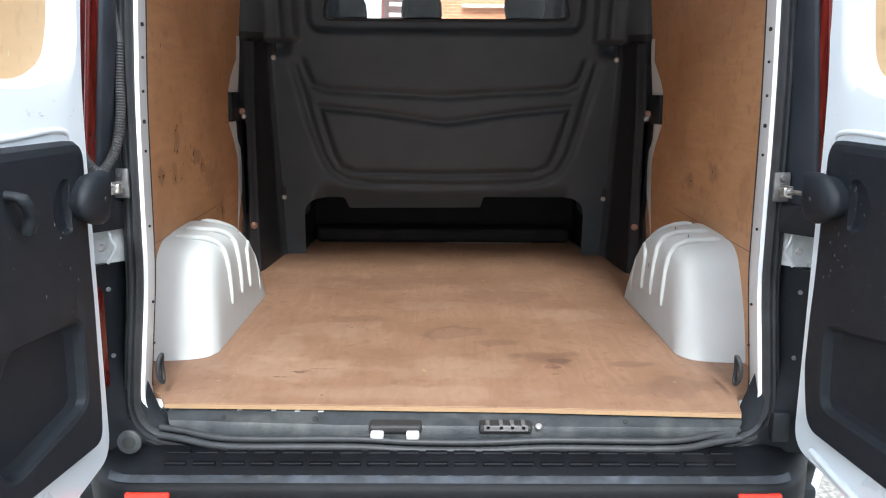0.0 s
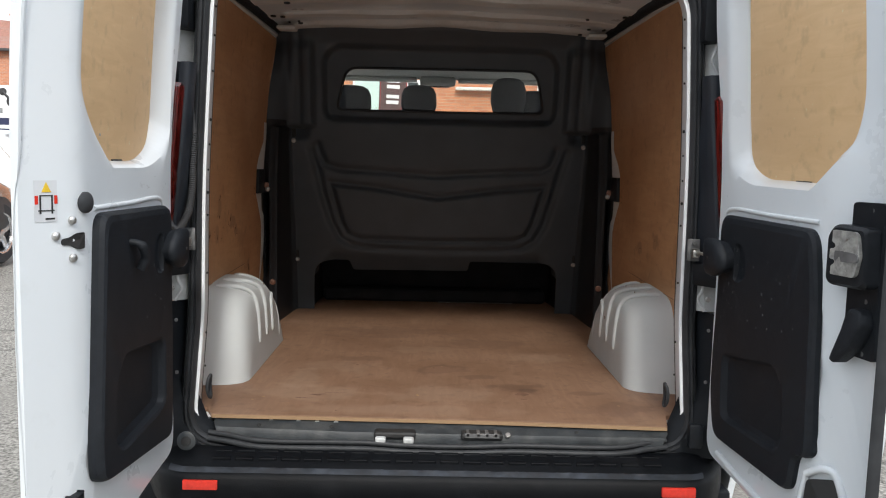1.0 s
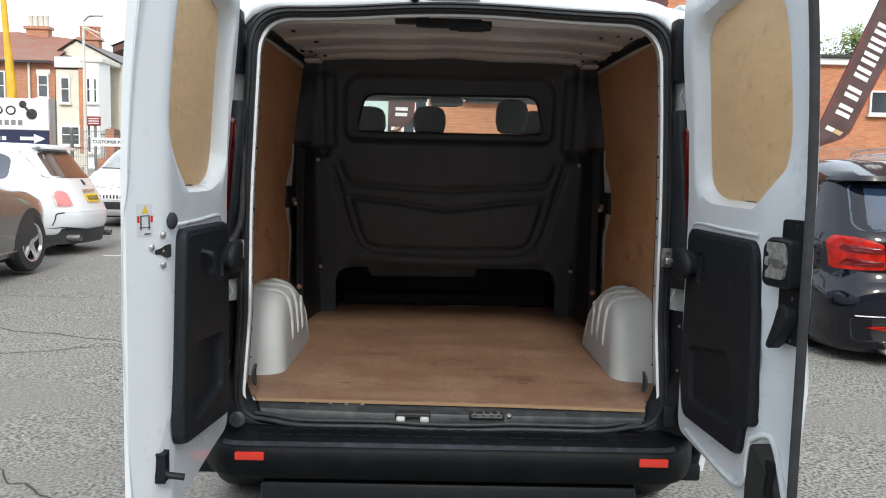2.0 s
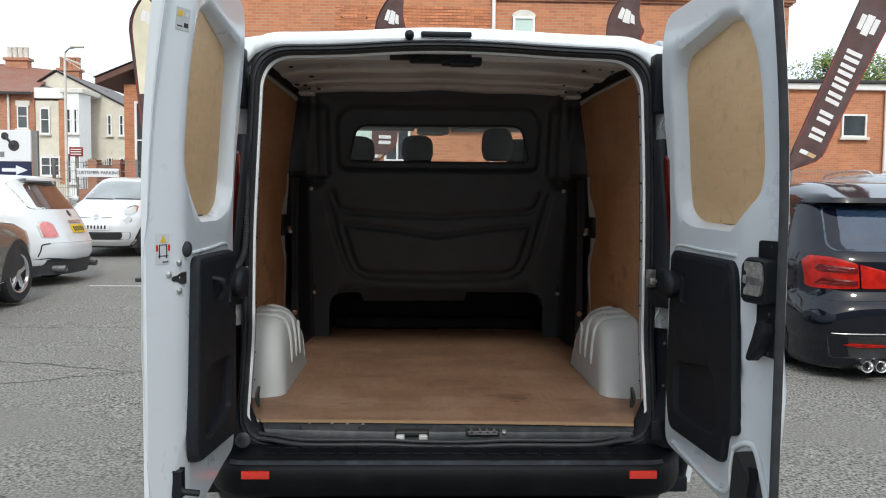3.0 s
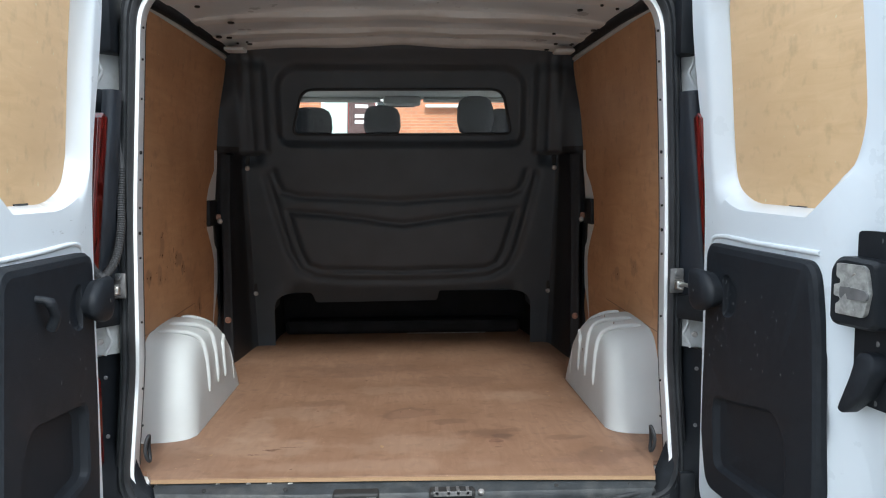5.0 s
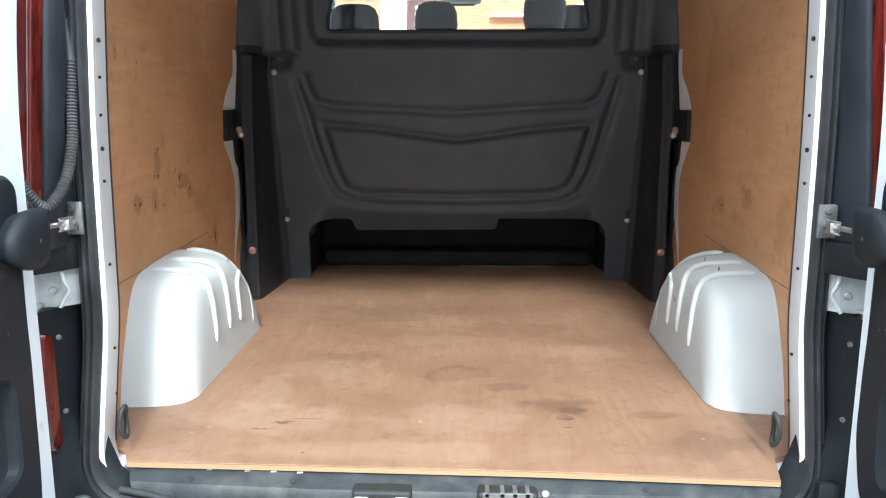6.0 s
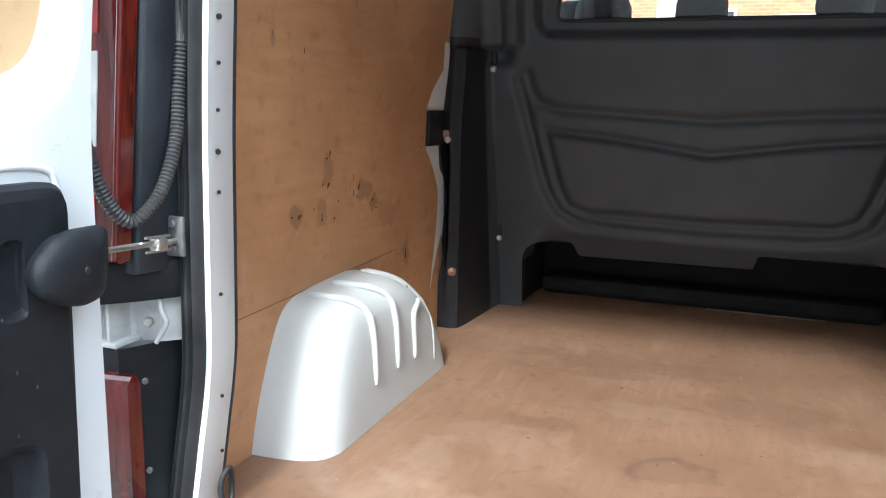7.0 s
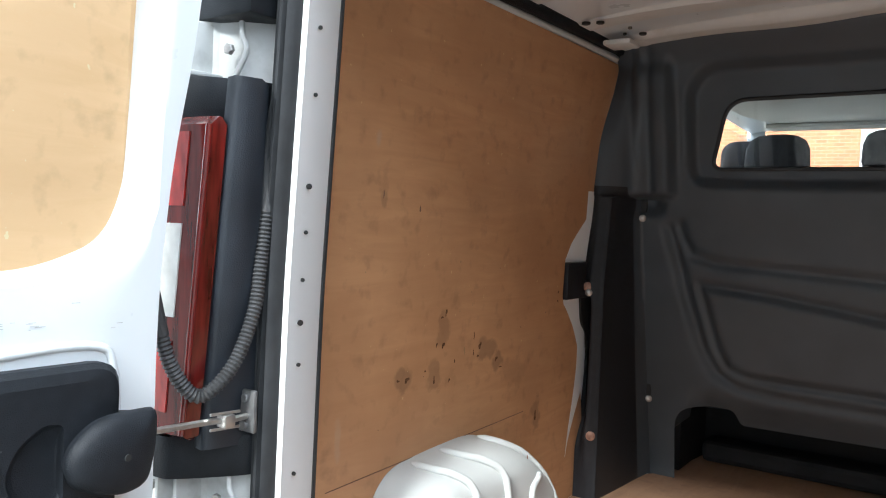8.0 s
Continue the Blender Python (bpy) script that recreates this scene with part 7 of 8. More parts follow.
# ---- buildings and street ----
def window(parent, x0, x1, z0, z1, y, pane=None, arch=False, bars=1, split=True):
    """A framed window standing proud of a wall that faces -y."""
    f = 0.06
    fr = B()
    ring = lambda o, d: [(x0 + o, d, z0 + o), (x1 - o, d, z0 + o), (x1 - o, d, z1 - o), (x0 + o, d, z1 - o)]
    loft(fr, [ring(0, y + 0.03), ring(0, y - 0.05), ring(f, y - 0.05), ring(f, y + 0.03)])
    w = part("window", fr, UPVC, parent, "white-framed window", None, True)
    for k in range(bars):
        xm = x0 + (x1 - x0) * (k + 1) / (bars + 1)
        part("mullion", box(B(), xm - 0.025, xm + 0.025, y - 0.04, y + 0.03, z0 + f, z1 - f), UPVC, w)
    if split:
        zm = z0 + (z1 - z0) * 0.55
        part("transom", box(B(), x0 + f, x1 - f, y - 0.043, y + 0.03, zm - 0.02, zm + 0.02), UPVC, w)
    part("pane", box(B(), x0 + 0.03, x1 - 0.03, y - 0.012, y + 0.02, z0 + 0.03, z1 - 0.03), pane or DARKPANE, w)
    part("sill", box(B(), x0 - 0.08, x1 + 0.08, y - 0.12, y + 0.02, z0 - 0.09, z0, 0.01), STONE, w)
    if arch:
        bm = B()
        pts = [((x0 + x1) / 2 + (x1 - x0) / 2 * 1.1 * math.cos(a), z1 + 0.16 * math.sin(a)) for a in (math.pi * i / 10 for i in range(11))]
        loft(bm, [[(p, y - 0.03, q) for p, q in pts], [(p, y + 0.01, q) for p, q in pts]], True, True, True)
        part("arch_head", bm, STONE, w)
    return w


g = lie(17.5)
hall = thing("brick_building", "tall orange brick building with white-framed windows", "building")
part("wall", box(B(), -6.5, 1.72, 17.5, 26, g - 0.3, 9.2), BRICK, hall, "orange brick wall")
part("wall", box(B(), 1.72, 9.3, 17.46, 26, g - 0.3, 6.30), BRICK, hall, "orange brick wall")
bm = B()
for k, (o, z0, z1) in enumerate(((0.0, 6.30, 6.36), (0.06, 6.36, 6.42), (0.12, 6.42, 6.50))):
    box(bm, 1.72, 9.3 + o, 17.46 - o, 26, z0, z1)
part("cornice", bm, BRICK_RED, hall, "stepped brick cornice")
part("gutter", box(B(), 1.70, 9.45, 17.28, 17.42, 6.50, 6.60, 0.02), UPVC, hall, "white gutter")
bm = B()
loft(bm, [[(1.72, 17.3, 6.6), (9.5, 17.3, 6.6)], [(1.72, 22, 9.2), (9.5, 22, 9.2)]], False)
part("roof", bm, TILE, hall)
bm = B()
tube(bm, [(1.765, 17.40, 9.0), (1.765, 17.40, g)], 0.05, 10)
part("downpipe", bm, UPVC, hall, "white downpipe", 60)
window(hall, 2.25, 2.80, 5.20, 5.97, 17.42, MINT, True, 0, False)
window(hall, -1.95, -1.17, 1.1, 3.55, 17.46, MINT, False, 0, False)
window(hall, -0.96, -0.30, 1.1, 3.36, 17.46, DARKPANE, False, 1, True)
window(hall, 2.55, 3.4, 1.6, 3.45, 17.42, DARKPANE, False, 1, True)
bm = B()
for x0, x1, z0, z1 in ((-2.05, -1.40, 5.86, 5.90), (-2.05, -1.40, 6.50, 6.54), (-2.05, -2.01, 5.86, 6.54), (-1.44, -1.40, 5.86, 6.54), (-2.0, -1.45, 6.1, 6.13)):
    box(bm, x0, x1, 17.478, 17.51, z0, z1)
part("blocked_opening", bm, BRICK_RED, hall, "outline of a bricked-up opening")
bm = B()
box(bm, 0.55, 1.95, 17.30, 17.44, 3.14, 3.22, 0.02)
part("lamp_bracket", bm, STONE, hall, "", 40)
# low wing with overhanging eaves, at the street side
part("wing_wall", box(B(), -8.0, -6.52, 19.0, 25, g - 0.3, 4.35), BRICK, hall)
bm = B()
loft(bm, [[(-8.6, 18.6, 4.45), (-5.9, 18.6, 5.6)], [(-8.6, 26, 4.45), (-5.9, 26, 5.6)], [(-8.6, 26, 4.30), (-5.9, 26, 5.42)], [(-8.6, 18.6, 4.30), (-5.9, 18.6, 5.42)], [(-8.6, 18.6, 4.45), (-5.9, 18.6, 5.6)]], False, False, False)
part("wing_roof", bm, FASCIA, hall, "roof with a brown fascia")
bm = B()
loft(bm, [[(-8.65, 18.55, 4.47), (-5.9, 18.55, 5.63)], [(-8.65, 26, 4.47), (-5.9, 26, 5.63)]], False)
part("wing_tiles", bm, TILE, hall)
window(hall, -7.7, -7.0, 1.6, 3.9, 18.96, DARKPANE, False, 0, True)

low = thing("flat_roofed_building", "low orange brick building with a flat white-edged roof", "building")
g2 = lie(24)
part("wall", box(B(), 9.6, 24, 24, 32, g2 - 0.3, 5.20), BRICK, low, "orange brick wall")
part("roof_edge", box(B(), 9.5, 24.2, 23.85, 32, 5.20, 5.42, 0.02), UPVC, low, "white roof edge")
part("roof", box(B(), 9.4, 24.3, 23.75, 32.2, 5.42, 5.52, 0.02), IRON, low, "dark felt roof edge")
window(low, 14.28, 15.14, 3.62, 4.40, 23.96, None, False, 0, False)
window(low, 11.0, 12.0, 3.4, 4.4, 23.96, None, False, 1, False)
bm = B()
tube(bm, [(15.78, 23.9, 5.2), (15.78, 23.9, g2)], 0.06, 8)
part("downpipe", bm, UPVC, low, "", 60)
rng = random.Random(3)
for x in (10.5, 13.2, 17):
    part("chimney_pot", box(B(), x, x + 0.5, 27, 27.5, 5.5, 5.8, 0.03), BRICK_RED, low)


# terrace across the street
def chimney(parent, x0, x1, y, z0, z1, pots, deep=0.5):
    part("chimney", box(B(), x0, x1, y, y + deep, z0, z1), BRICK_RED, parent, "brick chimney stack")
    part("chimney_cap", box(B(), x0 - 0.1, x1 + 0.1, y - 0.1, y + deep + 0.1, z1, z1 + 0.16), BRICK_RED, parent)
    for k in range(pots):
        x = x0 + (x1 - x0) * (k + 0.5) / pots
        bm = B()
        n = 12
        loft(bm, [[(x + r * math.cos(2 * math.pi * i / n), y + deep / 2 + r * math.sin(2 * math.pi * i / n), z) for i in range(n)] for r, z in ((0.14, z1 + 0.1), (0.13, z1 + 0.7), (0.16, z1 + 0.74), (0.15, z1 + 0.8))], True, False, True)
        part("chimney_pot", bm, STONE if pots == 4 else BRICK_RED, parent, "", 50)


gy = lie(40)
ha = thing("terraced_house", "red brick terraced house with a tiled roof and chimney", "house", group="terraced houses")
part("wall", box(B(), -28, -20.27, 40, 49, gy - 0.5, 6.75), BRICK_RED, ha, "red brick front")
bm = B()
loft(bm, [[(-28.2, 39.7, 6.7), (-24.4, 39.7, 6.7), (-20.25, 39.7, 6.7)], [(-28.2, 44.5, 8.95), (-24.4, 44.5, 8.95), (-20.9, 44.5, 8.6)], [(-28.2, 49.3, 6.7), (-24.4, 49.3, 6.7), (-20.25, 49.3, 6.7)]], False)
part("roof", bm, TILE_RED, ha, "mixed red and grey roof tiles")
part("gutter", box(B(), -28.2, -20.25, 39.55, 39.72, 6.62, 6.74), IRON, ha)
for x in (-26.7, -24.0):
    window(ha, x, x + 1.15, 4.5, 6.2, 39.96, None, False, 1, True)
window(ha, -21.15, -20.58, 4.85, 6.05, 39.96, None, False, 0, True)
part("lintel", box(B(), -21.22, -20.5, 39.93, 40.02, 6.06, 6.32), STONE, ha)
bm = B()
tube(bm, [(-21.55, 39.85, 6.65), (-21.55, 39.85, gy)], 0.06, 8)
part("downpipe", bm, STONE, ha, "", 60)
chimney(ha, -23.85, -22.6, 44.2, 7.9, 9.1, 4)

hb = thing("terraced_house", "pale rendered terraced house with an arched window", "house", group="terraced houses")
part("wall", box(B(), -20.25, -18.65, 40.05, 49, gy - 0.5, 6.35), RENDER, hb, "pale rendered front")
part("parapet", box(B(), -20.25, -18.65, 39.9, 40.3, 6.45, 7.0, 0.03), UPVC, hb, "white parapet")
part("brick_pier", box(B(), -19.02, -18.67, 39.98, 40.1, 2.0, 6.4), BRICK, hb)
window(hb, -19.98, -19.48, 4.6, 5.95, 40.0, None, True, 0, True)
window(hb, -20.0, -19.0, 2.4, 3.4, 40.0, None, True, 1, True)
bm = B()
loft(bm, [[(-20.3, 40.2, 6.95), (-18.6, 40.2, 6.95)], [(-22.2, 45.5, 8.55), (-18.6, 45.5, 7.6)], [(-20.6, 50, 6.95), (-18.6, 50, 6.95)]], False)
part("roof", bm, TILE, hb)

hc = thing("terraced_house", "cream gable-ended house with a white bay window", "house", group="terraced houses")
bm = B()
gable = [(-19.45, gy - 0.5), (-15.6, gy - 0.5), (-15.6, 5.95), (-19.98, 8.15), (-20.9, 7.55), (-19.45, 6.8)]
loft(bm, [[(x, 42.0, z) for x, z in gable], [(x, 50, z) for x, z in gable]], True, True, True)
part("wall", bm, RENDER, hc, "cream rendered gable")
bm = B()
loft(bm, [[(-19.98, 41.8, 8.25), (-15.4, 41.8, 5.94)], [(-19.98, 50, 8.25), (-15.4, 50, 5.94)]], False)
part("roof", bm, TILE, hc)
bm = B()
loft(bm, [[(-19.98, 41.8, 8.25), (-21.0, 41.8, 7.58)], [(-19.98, 50, 8.25), (-21.0, 50, 7.58)]], False)
part("roof", bm, TILE, hc)
bm = B()
bay = [(-18.66, 40.7), (-18.5, 39.6), (-17.8, 39.6), (-17.64, 40.7)]
loft(bm, [[(x, y, z) for x, y in bay] for z in (gy, 6.75)], False)
part("bay", bm, UPVC, hc, "white bay window")
part("bay_cap", box(B(), -18.75, -17.55, 39.5, 41.9, 6.7, 6.95, 0.05), STONE, hc)
for z0, z1 in ((4.6, 5.9), (2.0, 3.6)):
    window(hc, -18.45, -18.2, z0, z1, 39.58, None, False, 0, True)
    window(hc, -18.08, -17.86, z0, z1, 39.58, None, False, 0, True)
for x in (-17.25, -16.6):
    window(hc, x, x + 0.25, 4.7, 5.85, 41.95, None, x < -17, 0, True)
    window(hc, x, x + 0.25, 2.4, 3.5, 41.95, None, False, 0, True)
chimney(hc, -20.85, -19.7, 44.2, 7.2, 8.55, 5)

# street lamp with its cables
sl = thing("street_lamp", "tall grey street lamp with overhead cables", "street lamp")
bm = B()
tube(bm, [(-12.15, 25, lie(25)), (-12.15, 25, 3.0), (-12.15, 25, 6.25)], [0.065, 0.055, 0.04], 10)
part("post", bm, STONE, sl, "", 60)
bm = B()
tube(bm, [(-12.15, 25, 6.2), (-12.0, 25, 6.36), (-11.65, 25, 6.42)], 0.03, 8)
part("arm", bm, STEEL, sl, "", 60)
part("lantern", box(B(), -11.95, -11.5, 24.92, 25.08, 6.38, 6.46, 0.03), STONE, sl, "", 50)
for k, (x, z) in enumerate(((-9.0, 4.6), (-8.8, 4.0), (-8.4, 4.4))):
    bm = B()
    tube(bm, smooth_path([(-12.3, 25, 6.1), (-11.0, 24.4, 5.6 - 0.1 * k), (x, 23.5, z)], 6), 0.012, 5)
    part("cable", bm, STONE, sl)


# trader's board, fence and signs
def words(text, size, m, mat, parent, name="lettering"):
    cu = bpy.data.curves.new(name, "FONT")
    cu.body, cu.size, cu.extrude, cu.align_x, cu.align_y = text, size, 0.003, "CENTER", "CENTER"
    tmp = bpy.data.objects.new(name, cu)
    scene.collection.objects.link(tmp)
    bpy.context.view_layer.update()
    me = bpy.data.meshes.new_from_object(tmp)
    bpy.data.objects.remove(tmp)
    me.materials.append(mat)
    ob = new(name, me)
    ob.matrix_basis = m
    ob.parent = parent
    return ob


board = thing("sign_board", "white and navy trade sign board with an arrow", "sign")
part("upper_panel", box(B(), -12.6, -9.06, 16.0, 16.06, 2.14, 2.86, 0.008), SIGNWHITE, board)
part("lower_panel", box(B(), -12.6, -9.07, 16.002, 16.058, 1.72, 2.135, 0.008), NAVY, board)
for x0, x1 in ((-10.95, -10.75), (-10.68, -10.42), (-10.36, -10.10), (-10.04, -9.80)):
    bm = B()
    n = 20
    cx, r = (x0 + x1) / 2, (x1 - x0) / 2
    tube(bm, [(cx + r * 0.85 * math.cos(2 * math.pi * i / n), 15.995, 2.58 + 0.09 * math.sin(2 * math.pi * i / n)) for i in range(n)], 0.018, 6, closed=True)
    part("logo_mark", bm, IRON, board)
for k in range(9):
    x = -11.0 + k * 0.155
    part("bar", box(B(), x, x + 0.10, 15.992, 16.0, 2.24, 2.36), STEEL, board)
bm = B()
for cx, cz, r in ((-9.64, 2.72, 0.085), (-9.44, 2.50, 0.125)):
    disc(bm, (cx, 15.998, cz), (0, -1, 0), r, 0.01, 24)
tube(bm, [(-9.64, 15.99, 2.72), (-9.44, 15.99, 2.50)], 0.03, 6)
part("logo_mark", bm, IRON, board, "two dark linked discs")
for k in range(7):
    x = -10.95 + k * 0.135
    part("bar", box(B(), x, x + 0.095, 15.992, 16.002, 1.89, 1.98), SIGNWHITE, board)
bm = B()
ar = [(-9.72, 1.90), (-9.40, 1.90), (-9.40, 1.83), (-9.14, 1.94), (-9.40, 2.05), (-9.40, 1.98), (-9.72, 1.98)]
loft(bm, [[(x, 15.990, z) for x, z in ar], [(x, 16.002, z) for x, z in ar]], True, True, True)
part("arrow", bm, SIGNWHITE, board, "white arrow pointing along the street")
for x in (-12.4, -9.0):
    part("post", box(B(), x - 0.06, x + 0.06, 16.08, 16.16, lie(16) - 0.1, 2.86), STEEL, board)
sleeve = thing("yellow_post", "tall yellow sleeved post behind the board", "post")
bm = B()
tube(bm, [(-10.25, 16.6, lie(16.6)), (-10.2, 16.6, 3.2), (-10.28, 16.6, 4.2), (-10.45, 16.6, 7.0)], [0.10, 0.11, 0.075, 0.05], 12)
part("sleeve", bm, AMBER, sleeve, "", 60)

fence = thing("mesh_fence", "galvanised mesh fence panels before a brick wall", "fence")
y0 = 17.0
zt = 2.22
zb = lie(17)
for x in (-9.0, -7.0, -5.2):
    part("post", box(B(), x - 0.03, x + 0.03, y0, y0 + 0.06, zb - 0.1, zt + 0.04), STEEL, fence)
bm = B()
for k in range(70):
    x = -9.0 + k * 0.055
    box(bm, x, x + 0.006, y0 - 0.003, y0 + 0.003, zb, zt)
part("upright_wires", bm, STEEL, fence)
for k in range(9):
    z = zb + 0.1 + k * (zt - zb - 0.15) / 8
    part("cross_wire", box(B(), -9.0, -5.2, y0 - 0.008, y0 + 0.008, z, z + 0.012), STEEL, fence)
wallb = thing("garden_wall", "low brick wall with dark iron railings", "wall")
part("base", box(B(), -9.4, -5.5, 19.4, 19.65, zb - 0.2, 1.55), BRICK_RED, wallb)
for x in (-9.0, -8.35, -6.9):
    part("pier", box(B(), x - 0.12, x + 0.12, 19.3, 19.7, zb - 0.2, 2.35), BRICK_RED, wallb)
bm = B()
for k in range(60):
    x = -9.3 + k * 0.065
    tube(bm, [(x, 19.5, 1.5), (x, 19.5, 2.25 + 0.16 * abs(math.sin(k * 0.42)))], 0.009, 5)
tube(bm, [(-9.3, 19.5, 2.2), (-5.5, 19.5, 2.2)], 0.012, 5)
part("railings", bm, IRON, wallb, "curled dark iron railings")
part("timber_gate", box(B(), -8.9, -8.45, 19.35, 19.4, zb, 2.2), TIMBER, wallb)
sign = thing("parking_sign", "white customer parking sign on the fence", "sign")
part("panel", box(B(), -8.42, -7.40, 16.93, 16.96, 1.82, 2.03, 0.006), SIGNWHITE, sign)
pair = [words(w, 0.110, pose(-7.91, 16.922, 1.925, 90, 0, 0), IRON, sign) for w in ("CUSTOMER", "PARKING")]
spans = [max(v.co.x for v in o.data.vertices) - min(v.co.x for v in o.data.vertices) for o in pair]
total = sum(spans) + 0.045
pair[0].matrix_basis = pose(-7.91 - total / 2 + spans[0] / 2, 16.922, 1.925, 90, 0, 0)
pair[1].matrix_basis = pose(-7.91 + total / 2 - spans[1] / 2, 16.922, 1.925, 90, 0, 0)
rs = thing("red_sign", "small red notice board on a post", "sign")
part("panel", box(B(), -9.0, -8.66, 17.9, 17.93, 2.36, 2.60, 0.006), REDCLOTH, rs)
for z in (2.42, 2.48, 2.54):
    part("bar", box(B(), -8.96, -8.70, 17.888, 17.9, z - 0.012, z + 0.012), WHITECLOTH, rs)
part("post", box(B(), -8.85, -8.80, 17.94, 17.99, lie(18), 2.6), STEEL, rs)
# mesh fence before the low building
fence2 = thing("mesh_fence", "grey mesh fence before the low building", "fence")
bm = B()
for k in range(130):
    x = 6.5 + k * 0.085
    box(bm, x, x + 0.008, 17.0, 17.01, lie(17), 2.20)
part("upright_wires", bm, STEEL, fence2)
for z in (2.16, 1.9, 1.5, 1.1, 0.7):
    part("cross_wire", box(B(), 6.5, 17.6, 16.995, 17.012, z, z + 0.014), STEEL, fence2)
for k in range(5):
    x = 6.6 + 2.7 * k
    part("post", box(B(), x - 0.04, x + 0.04, 17.01, 17.09, lie(17) - 0.1, 2.28), STEEL, fence2)


# feather flags
def feather_flag(base, lean, h0, h1, width, label, side=1, letters=True, pale=False, crest=0.865):
    """A tall banner on a bent pole; base on the ground, lean in metres at the top, the cloth on +x (side 1) or -x of the pole."""
    root = thing("feather_flag", label, "flag", group="feather flags")
    x0, y0 = base
    z0 = lie(y0)

    def pole(t):
        z = z0 + h1 * t
        bend = max(0, t - 0.82) / 0.18
        return Vector((x0 + lean * t + side * width * 0.75 * bend ** 2, y0, z - 0.10 * bend ** 2))

    bm = B()
    tube(bm, [pole(t / 30) for t in range(31)], [0.022 - 0.014 * t / 30 for t in range(31)], 8)
    part("pole", bm, IRON, root, "", 60)
    part("base_plate", box(B(), x0 - 0.3, x0 + 0.3, y0 - 0.3, y0 + 0.3, z0, z0 + 0.05, 0.01), IRON, root)

    def cloth(t, f, lift=0.0):
        p = pole(t)
        d = (pole(min(1, t + 0.01)) - pole(max(0, t - 0.01))).normalized()
        n = Vector((side * abs(d.z), 0, -side * d.x * (1 if side > 0 else 1)))
        low = h0 / h1
        w = width * (step(low - 0.02, low + 0.09, t) * 0.75 + 0.25 * (t - low) / (1 - low)) if t < 0.82 else width * (1 - 0.75 * ((t - 0.82) / 0.18) ** 2)
        q = p + n * (w * f)
        q.y += 0.03 * math.sin(t * 9 + f * 3) - lift
        return q

    low = h0 / h1

    def sheet(name, f0, f1, t0, t1, mat, lift=0.0, n=6):
        bm = B()
        rows = []
        for i in range(25):
            t = t0 + (t1 - t0) * i / 24
            rows.append([cloth(t, f0 + (f1 - f0) * k / n, lift) for k in range(n + 1)])
        back = [[p + Vector((0, 0.004, 0)) for p in r] for r in rows]
        loft(bm, [r + b[::-1] for r, b in zip(rows, back)], True, True, True)
        return part(name, bm, mat, root, "", 60)

    sheet("banner", 0.0, 1.0, low, 0.985, MAROON)
    sheet("edge", 0.975, 1.01, low + 0.01, 0.98, REDCLOTH, 0.002, 1)
    sheet("edge", 0.0, 0.028, low + 0.01, 0.98, REDCLOTH, 0.004, 1)
    if pale:
        sheet("pale_panel", 0.06, 0.60, 0.62, 0.96, CREAM, 0.006, 4)
    if letters:
        # plain bars the size of the lettering
        for t0 in (0.416, 0.470, 0.530, 0.575, 0.618, 0.661):
            sheet("bar", 0.26, 0.74, t0, t0 + 0.012, WHITECLOTH, 0.008, 2)
            sheet("bar", 0.26, 0.74, t0 + 0.020, t0 + 0.032, WHITECLOTH, 0.008, 2)
        for f0, f1, mt in ((0.22, 0.50, WHITECLOTH), (0.52, 0.80, GOLD)):
            sheet("bar", f0, f1, 0.365, 0.377, mt, 0.008, 2)
        # crest: a plain pale emblem
        sheet("crest", 0.40, 0.60, crest, crest + 0.06, WHITECLOTH, 0.008, 2)
        sheet("crest", 0.24, 0.38, crest + 0.01, crest + 0.055, WHITECLOTH, 0.008, 2)
        sheet("crest", 0.62, 0.76, crest + 0.01, crest + 0.055, WHITECLOTH, 0.008, 2)
    return root


feather_flag((5.80, 11.5), 2.42, 1.72, 5.8, 0.72, "maroon feather flag with white lettering on a leaning pole", crest=0.745)
feather_flag((-1.02, 12.5), 0.10, 1.75, 5.2, 0.60, "maroon feather flag with white lettering before the wall")
feather_flag((3.35, 12.5), 0.15, 1.75, 5.35, 0.72, "maroon feather flag with a pale crest before the wall")
feather_flag((-3.85, 9.0), -0.52, 1.70, 4.35, 0.62, "maroon feather flag with a cream panel", 1, True, True)


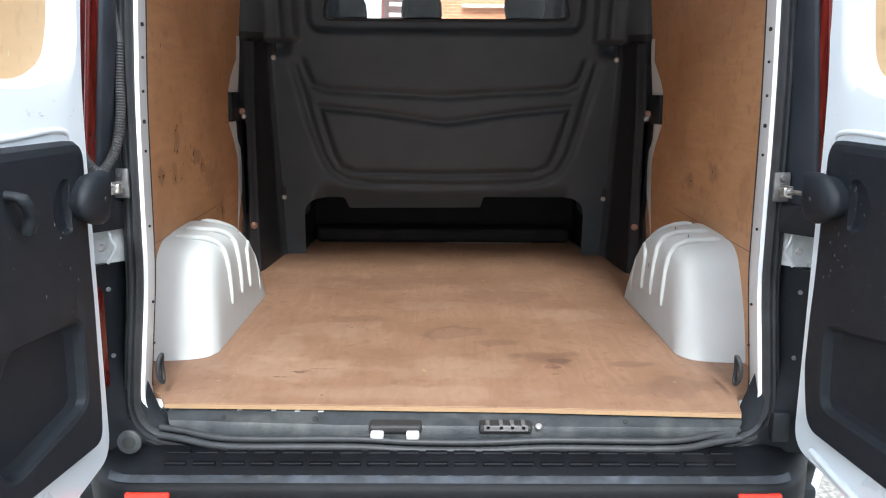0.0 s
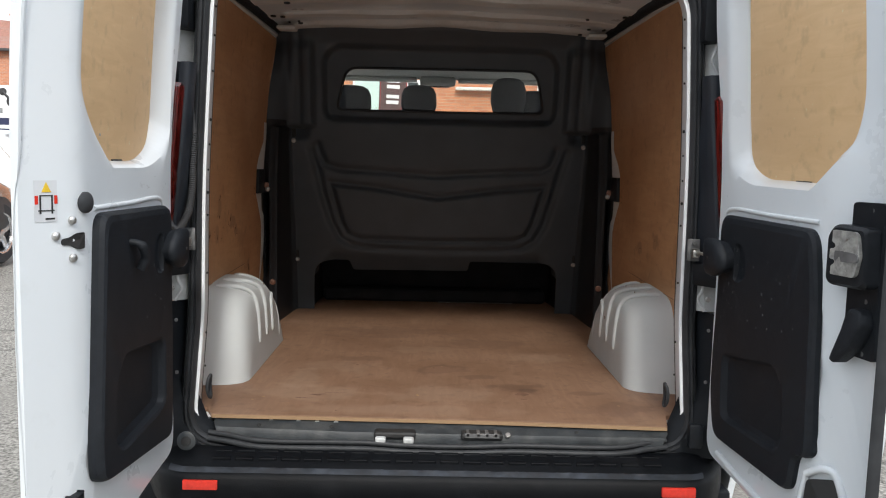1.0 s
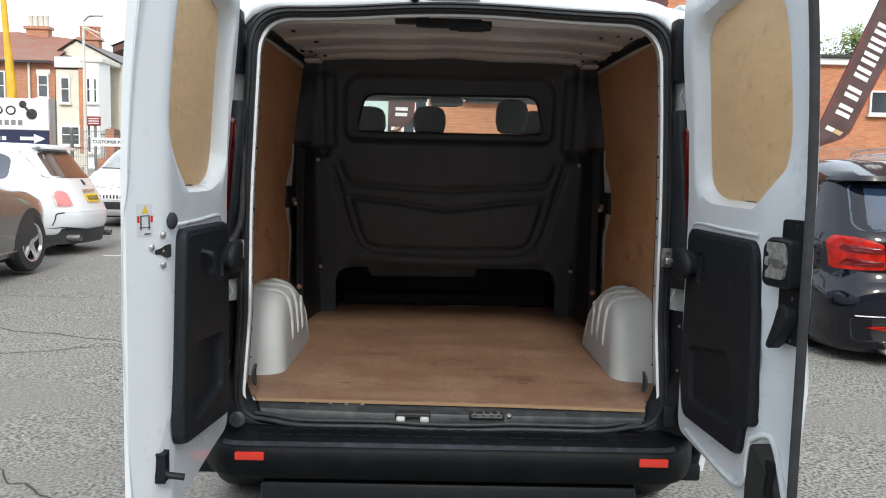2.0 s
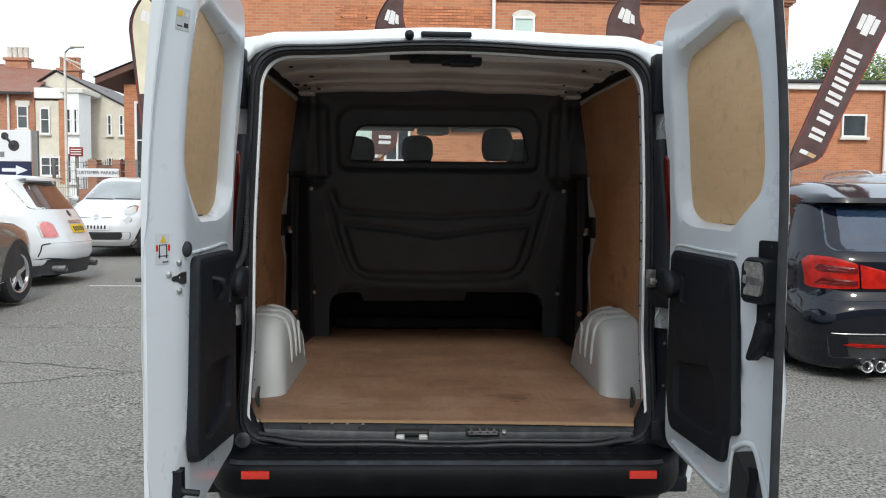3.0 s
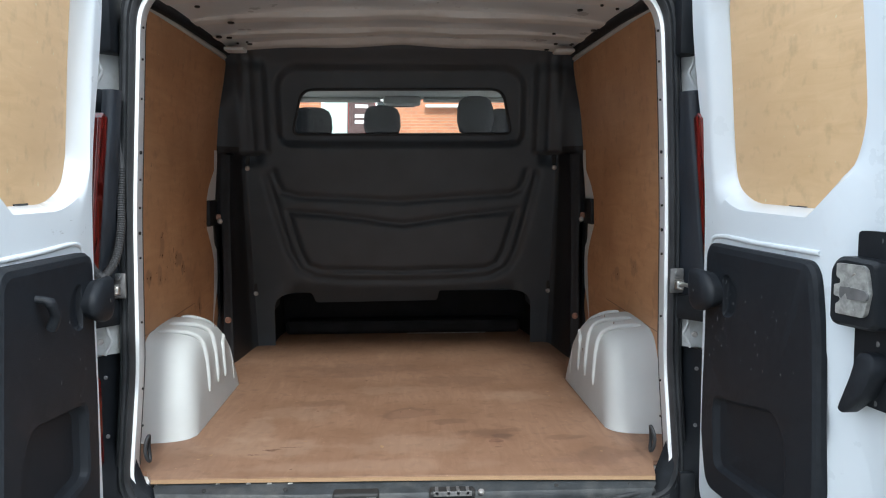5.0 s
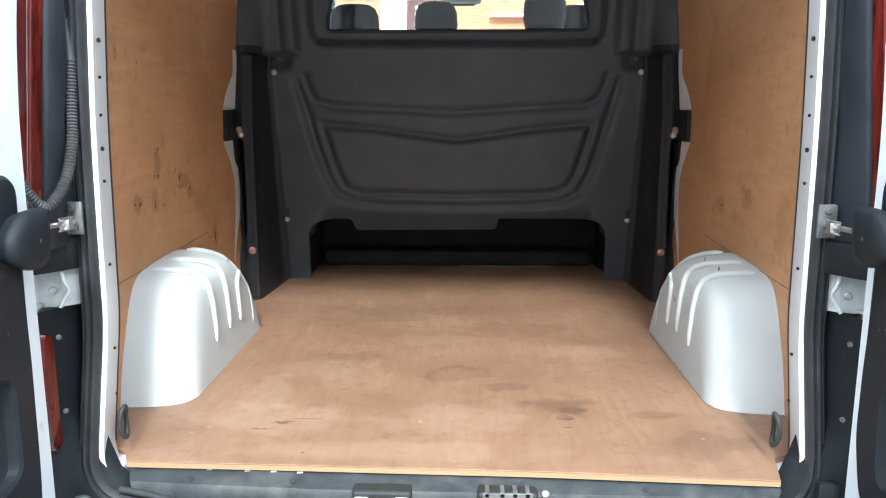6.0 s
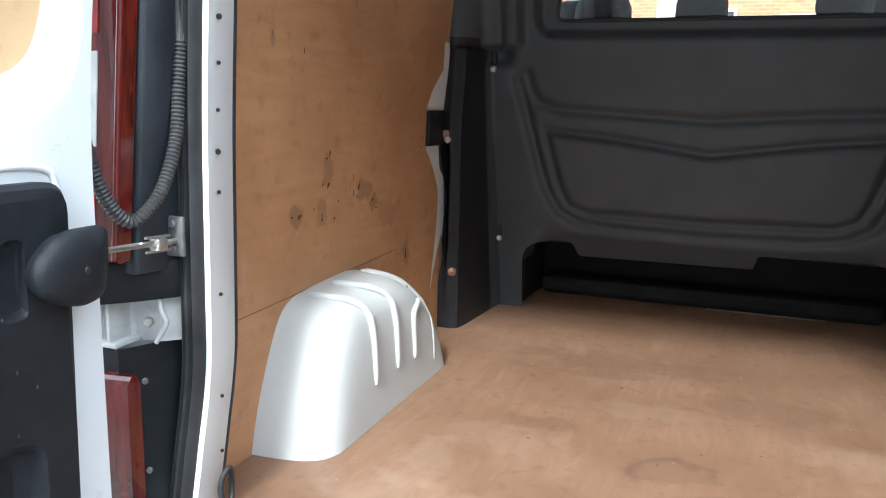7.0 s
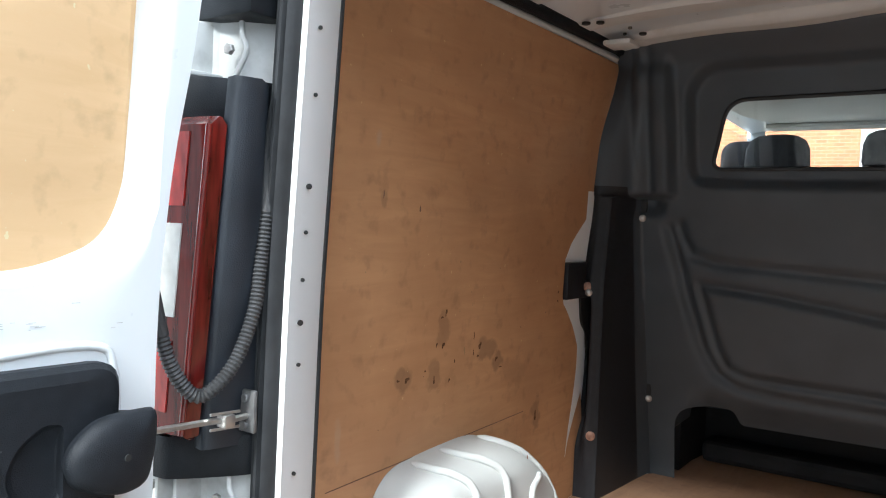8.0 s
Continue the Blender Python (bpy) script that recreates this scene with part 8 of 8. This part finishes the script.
# tree over the low building
def tree(x, y, h, spread, seed):
    r = random.Random(seed)
    root = thing("tree", "leafy green tree behind the low building", "tree")
    z0 = lie(y)
    bm = B()
    tube(bm, [(x, y, z0 - 0.1), (x + 0.1, y, z0 + h * 0.3), (x, y, z0 + h * 0.6), (x + 0.1, y, z0 + h * 0.85)], [0.28, 0.22, 0.13, 0.04], 10)
    for k in range(9):
        a, t = r.uniform(0, 6.28), r.uniform(0.35, 0.7)
        tube(bm, [(x, y, z0 + h * t), (x + spread * 0.4 * math.cos(a), y + spread * 0.4 * math.sin(a), z0 + h * (t + 0.12)), (x + spread * 0.75 * math.cos(a), y + spread * 0.75 * math.sin(a), z0 + h * (t + 0.2))], [0.09, 0.06, 0.02], 6)
    part("trunk", bm, BARK, root, "", 60)
    verts, faces = [], []
    clumps = []
    for k in range(110):
        a, e, q = r.uniform(0, 6.28), r.uniform(-0.6, 1.4), r.uniform(0.45, 1.0)
        clumps.append((x + spread * q * math.cos(a) * math.cos(e), y + spread * q * math.sin(a) * math.cos(e), z0 + h * 0.68 + h * 0.30 * q * math.sin(e), r.uniform(0.35, 0.7)))
    for cx, cy, cz, cr in clumps:
        for k in range(110):
            d = Vector((r.gauss(0, 1), r.gauss(0, 1), r.gauss(0, 0.8))).normalized() * cr * r.uniform(0.5, 1.0)
            p = Vector((cx, cy, cz)) + d
            u = Vector((r.gauss(0, 1), r.gauss(0, 1), r.gauss(0, 1))).normalized()
            v = u.orthogonal().normalized()
            s = r.uniform(0.05, 0.10)
            i = len(verts)
            verts += [p - u * s, p + v * s * 0.6, p + u * s, p - v * s * 0.6]
            faces.append((i, i + 1, i + 2, i + 3))
    me = bpy.data.meshes.new("crown")
    me.from_pydata([tuple(v) for v in verts], [], faces)
    me.materials.append(LEAF)
    ob = new("crown", me)
    ob.parent = root


tree(19.6, 34.0, 7.5, 2.6, 2)
tree(23.4, 35.0, 7.7, 2.8, 5)


# unseen plain wall added behind the viewer to block low sky from the bay
sky_screen_south = tagged(part("sky_screen_south", box(B(), -45, 45, -17.3, -17.0, lie(-17) - 0.4, 12.0), SKY_SCREEN), "unseen tall grey screen added to block low sky light", "wall", kind="structure")

ONE_BRICK = material("single_orange_brick", (0.50, 0.20, 0.095), 0.85, spread=0.2, scale=18, bump=0.4, bump_scale=60)
nn, ll = ONE_BRICK.node_tree.nodes, ONE_BRICK.node_tree.links
info, tone, mixb = nn.new("ShaderNodeObjectInfo"), nn.new("ShaderNodeMapRange"), nn.new("ShaderNodeMix")
tone.inputs[3].default_value, tone.inputs[4].default_value = 0.72, 1.18
mixb.data_type, mixb.blend_type = "RGBA", "MULTIPLY"
mixb.inputs[0].default_value = 1.0
base_in = nn["Principled BSDF"].inputs["Base Color"]
ll.new(base_in.links[0].from_socket, mixb.inputs[6])
ll.new(info.outputs["Random"], tone.inputs[0])
ll.new(tone.outputs[0], mixb.inputs[7])
ll.new(mixb.outputs[2], base_in)

# single bricks of the tall building's wall above the van, each laid proud of its joint
proto = bpy.data.meshes.new("brick")
bm = box(B(), 0, 0.213, -0.012, 0.004, 0, 0.064, 0.003, 1)
bm.to_mesh(proto)
bm.free()
proto.materials.append(ONE_BRICK)
for j in range(17):
    for i in range(17):
        ob = new("brick", proto)
        ob.parent = hall
        x = -2.2 + i * 0.225 + (0.1125 if j % 2 else 0.0)
        ob.matrix_basis = pose(x, 17.498, 4.93 + j * 0.075)
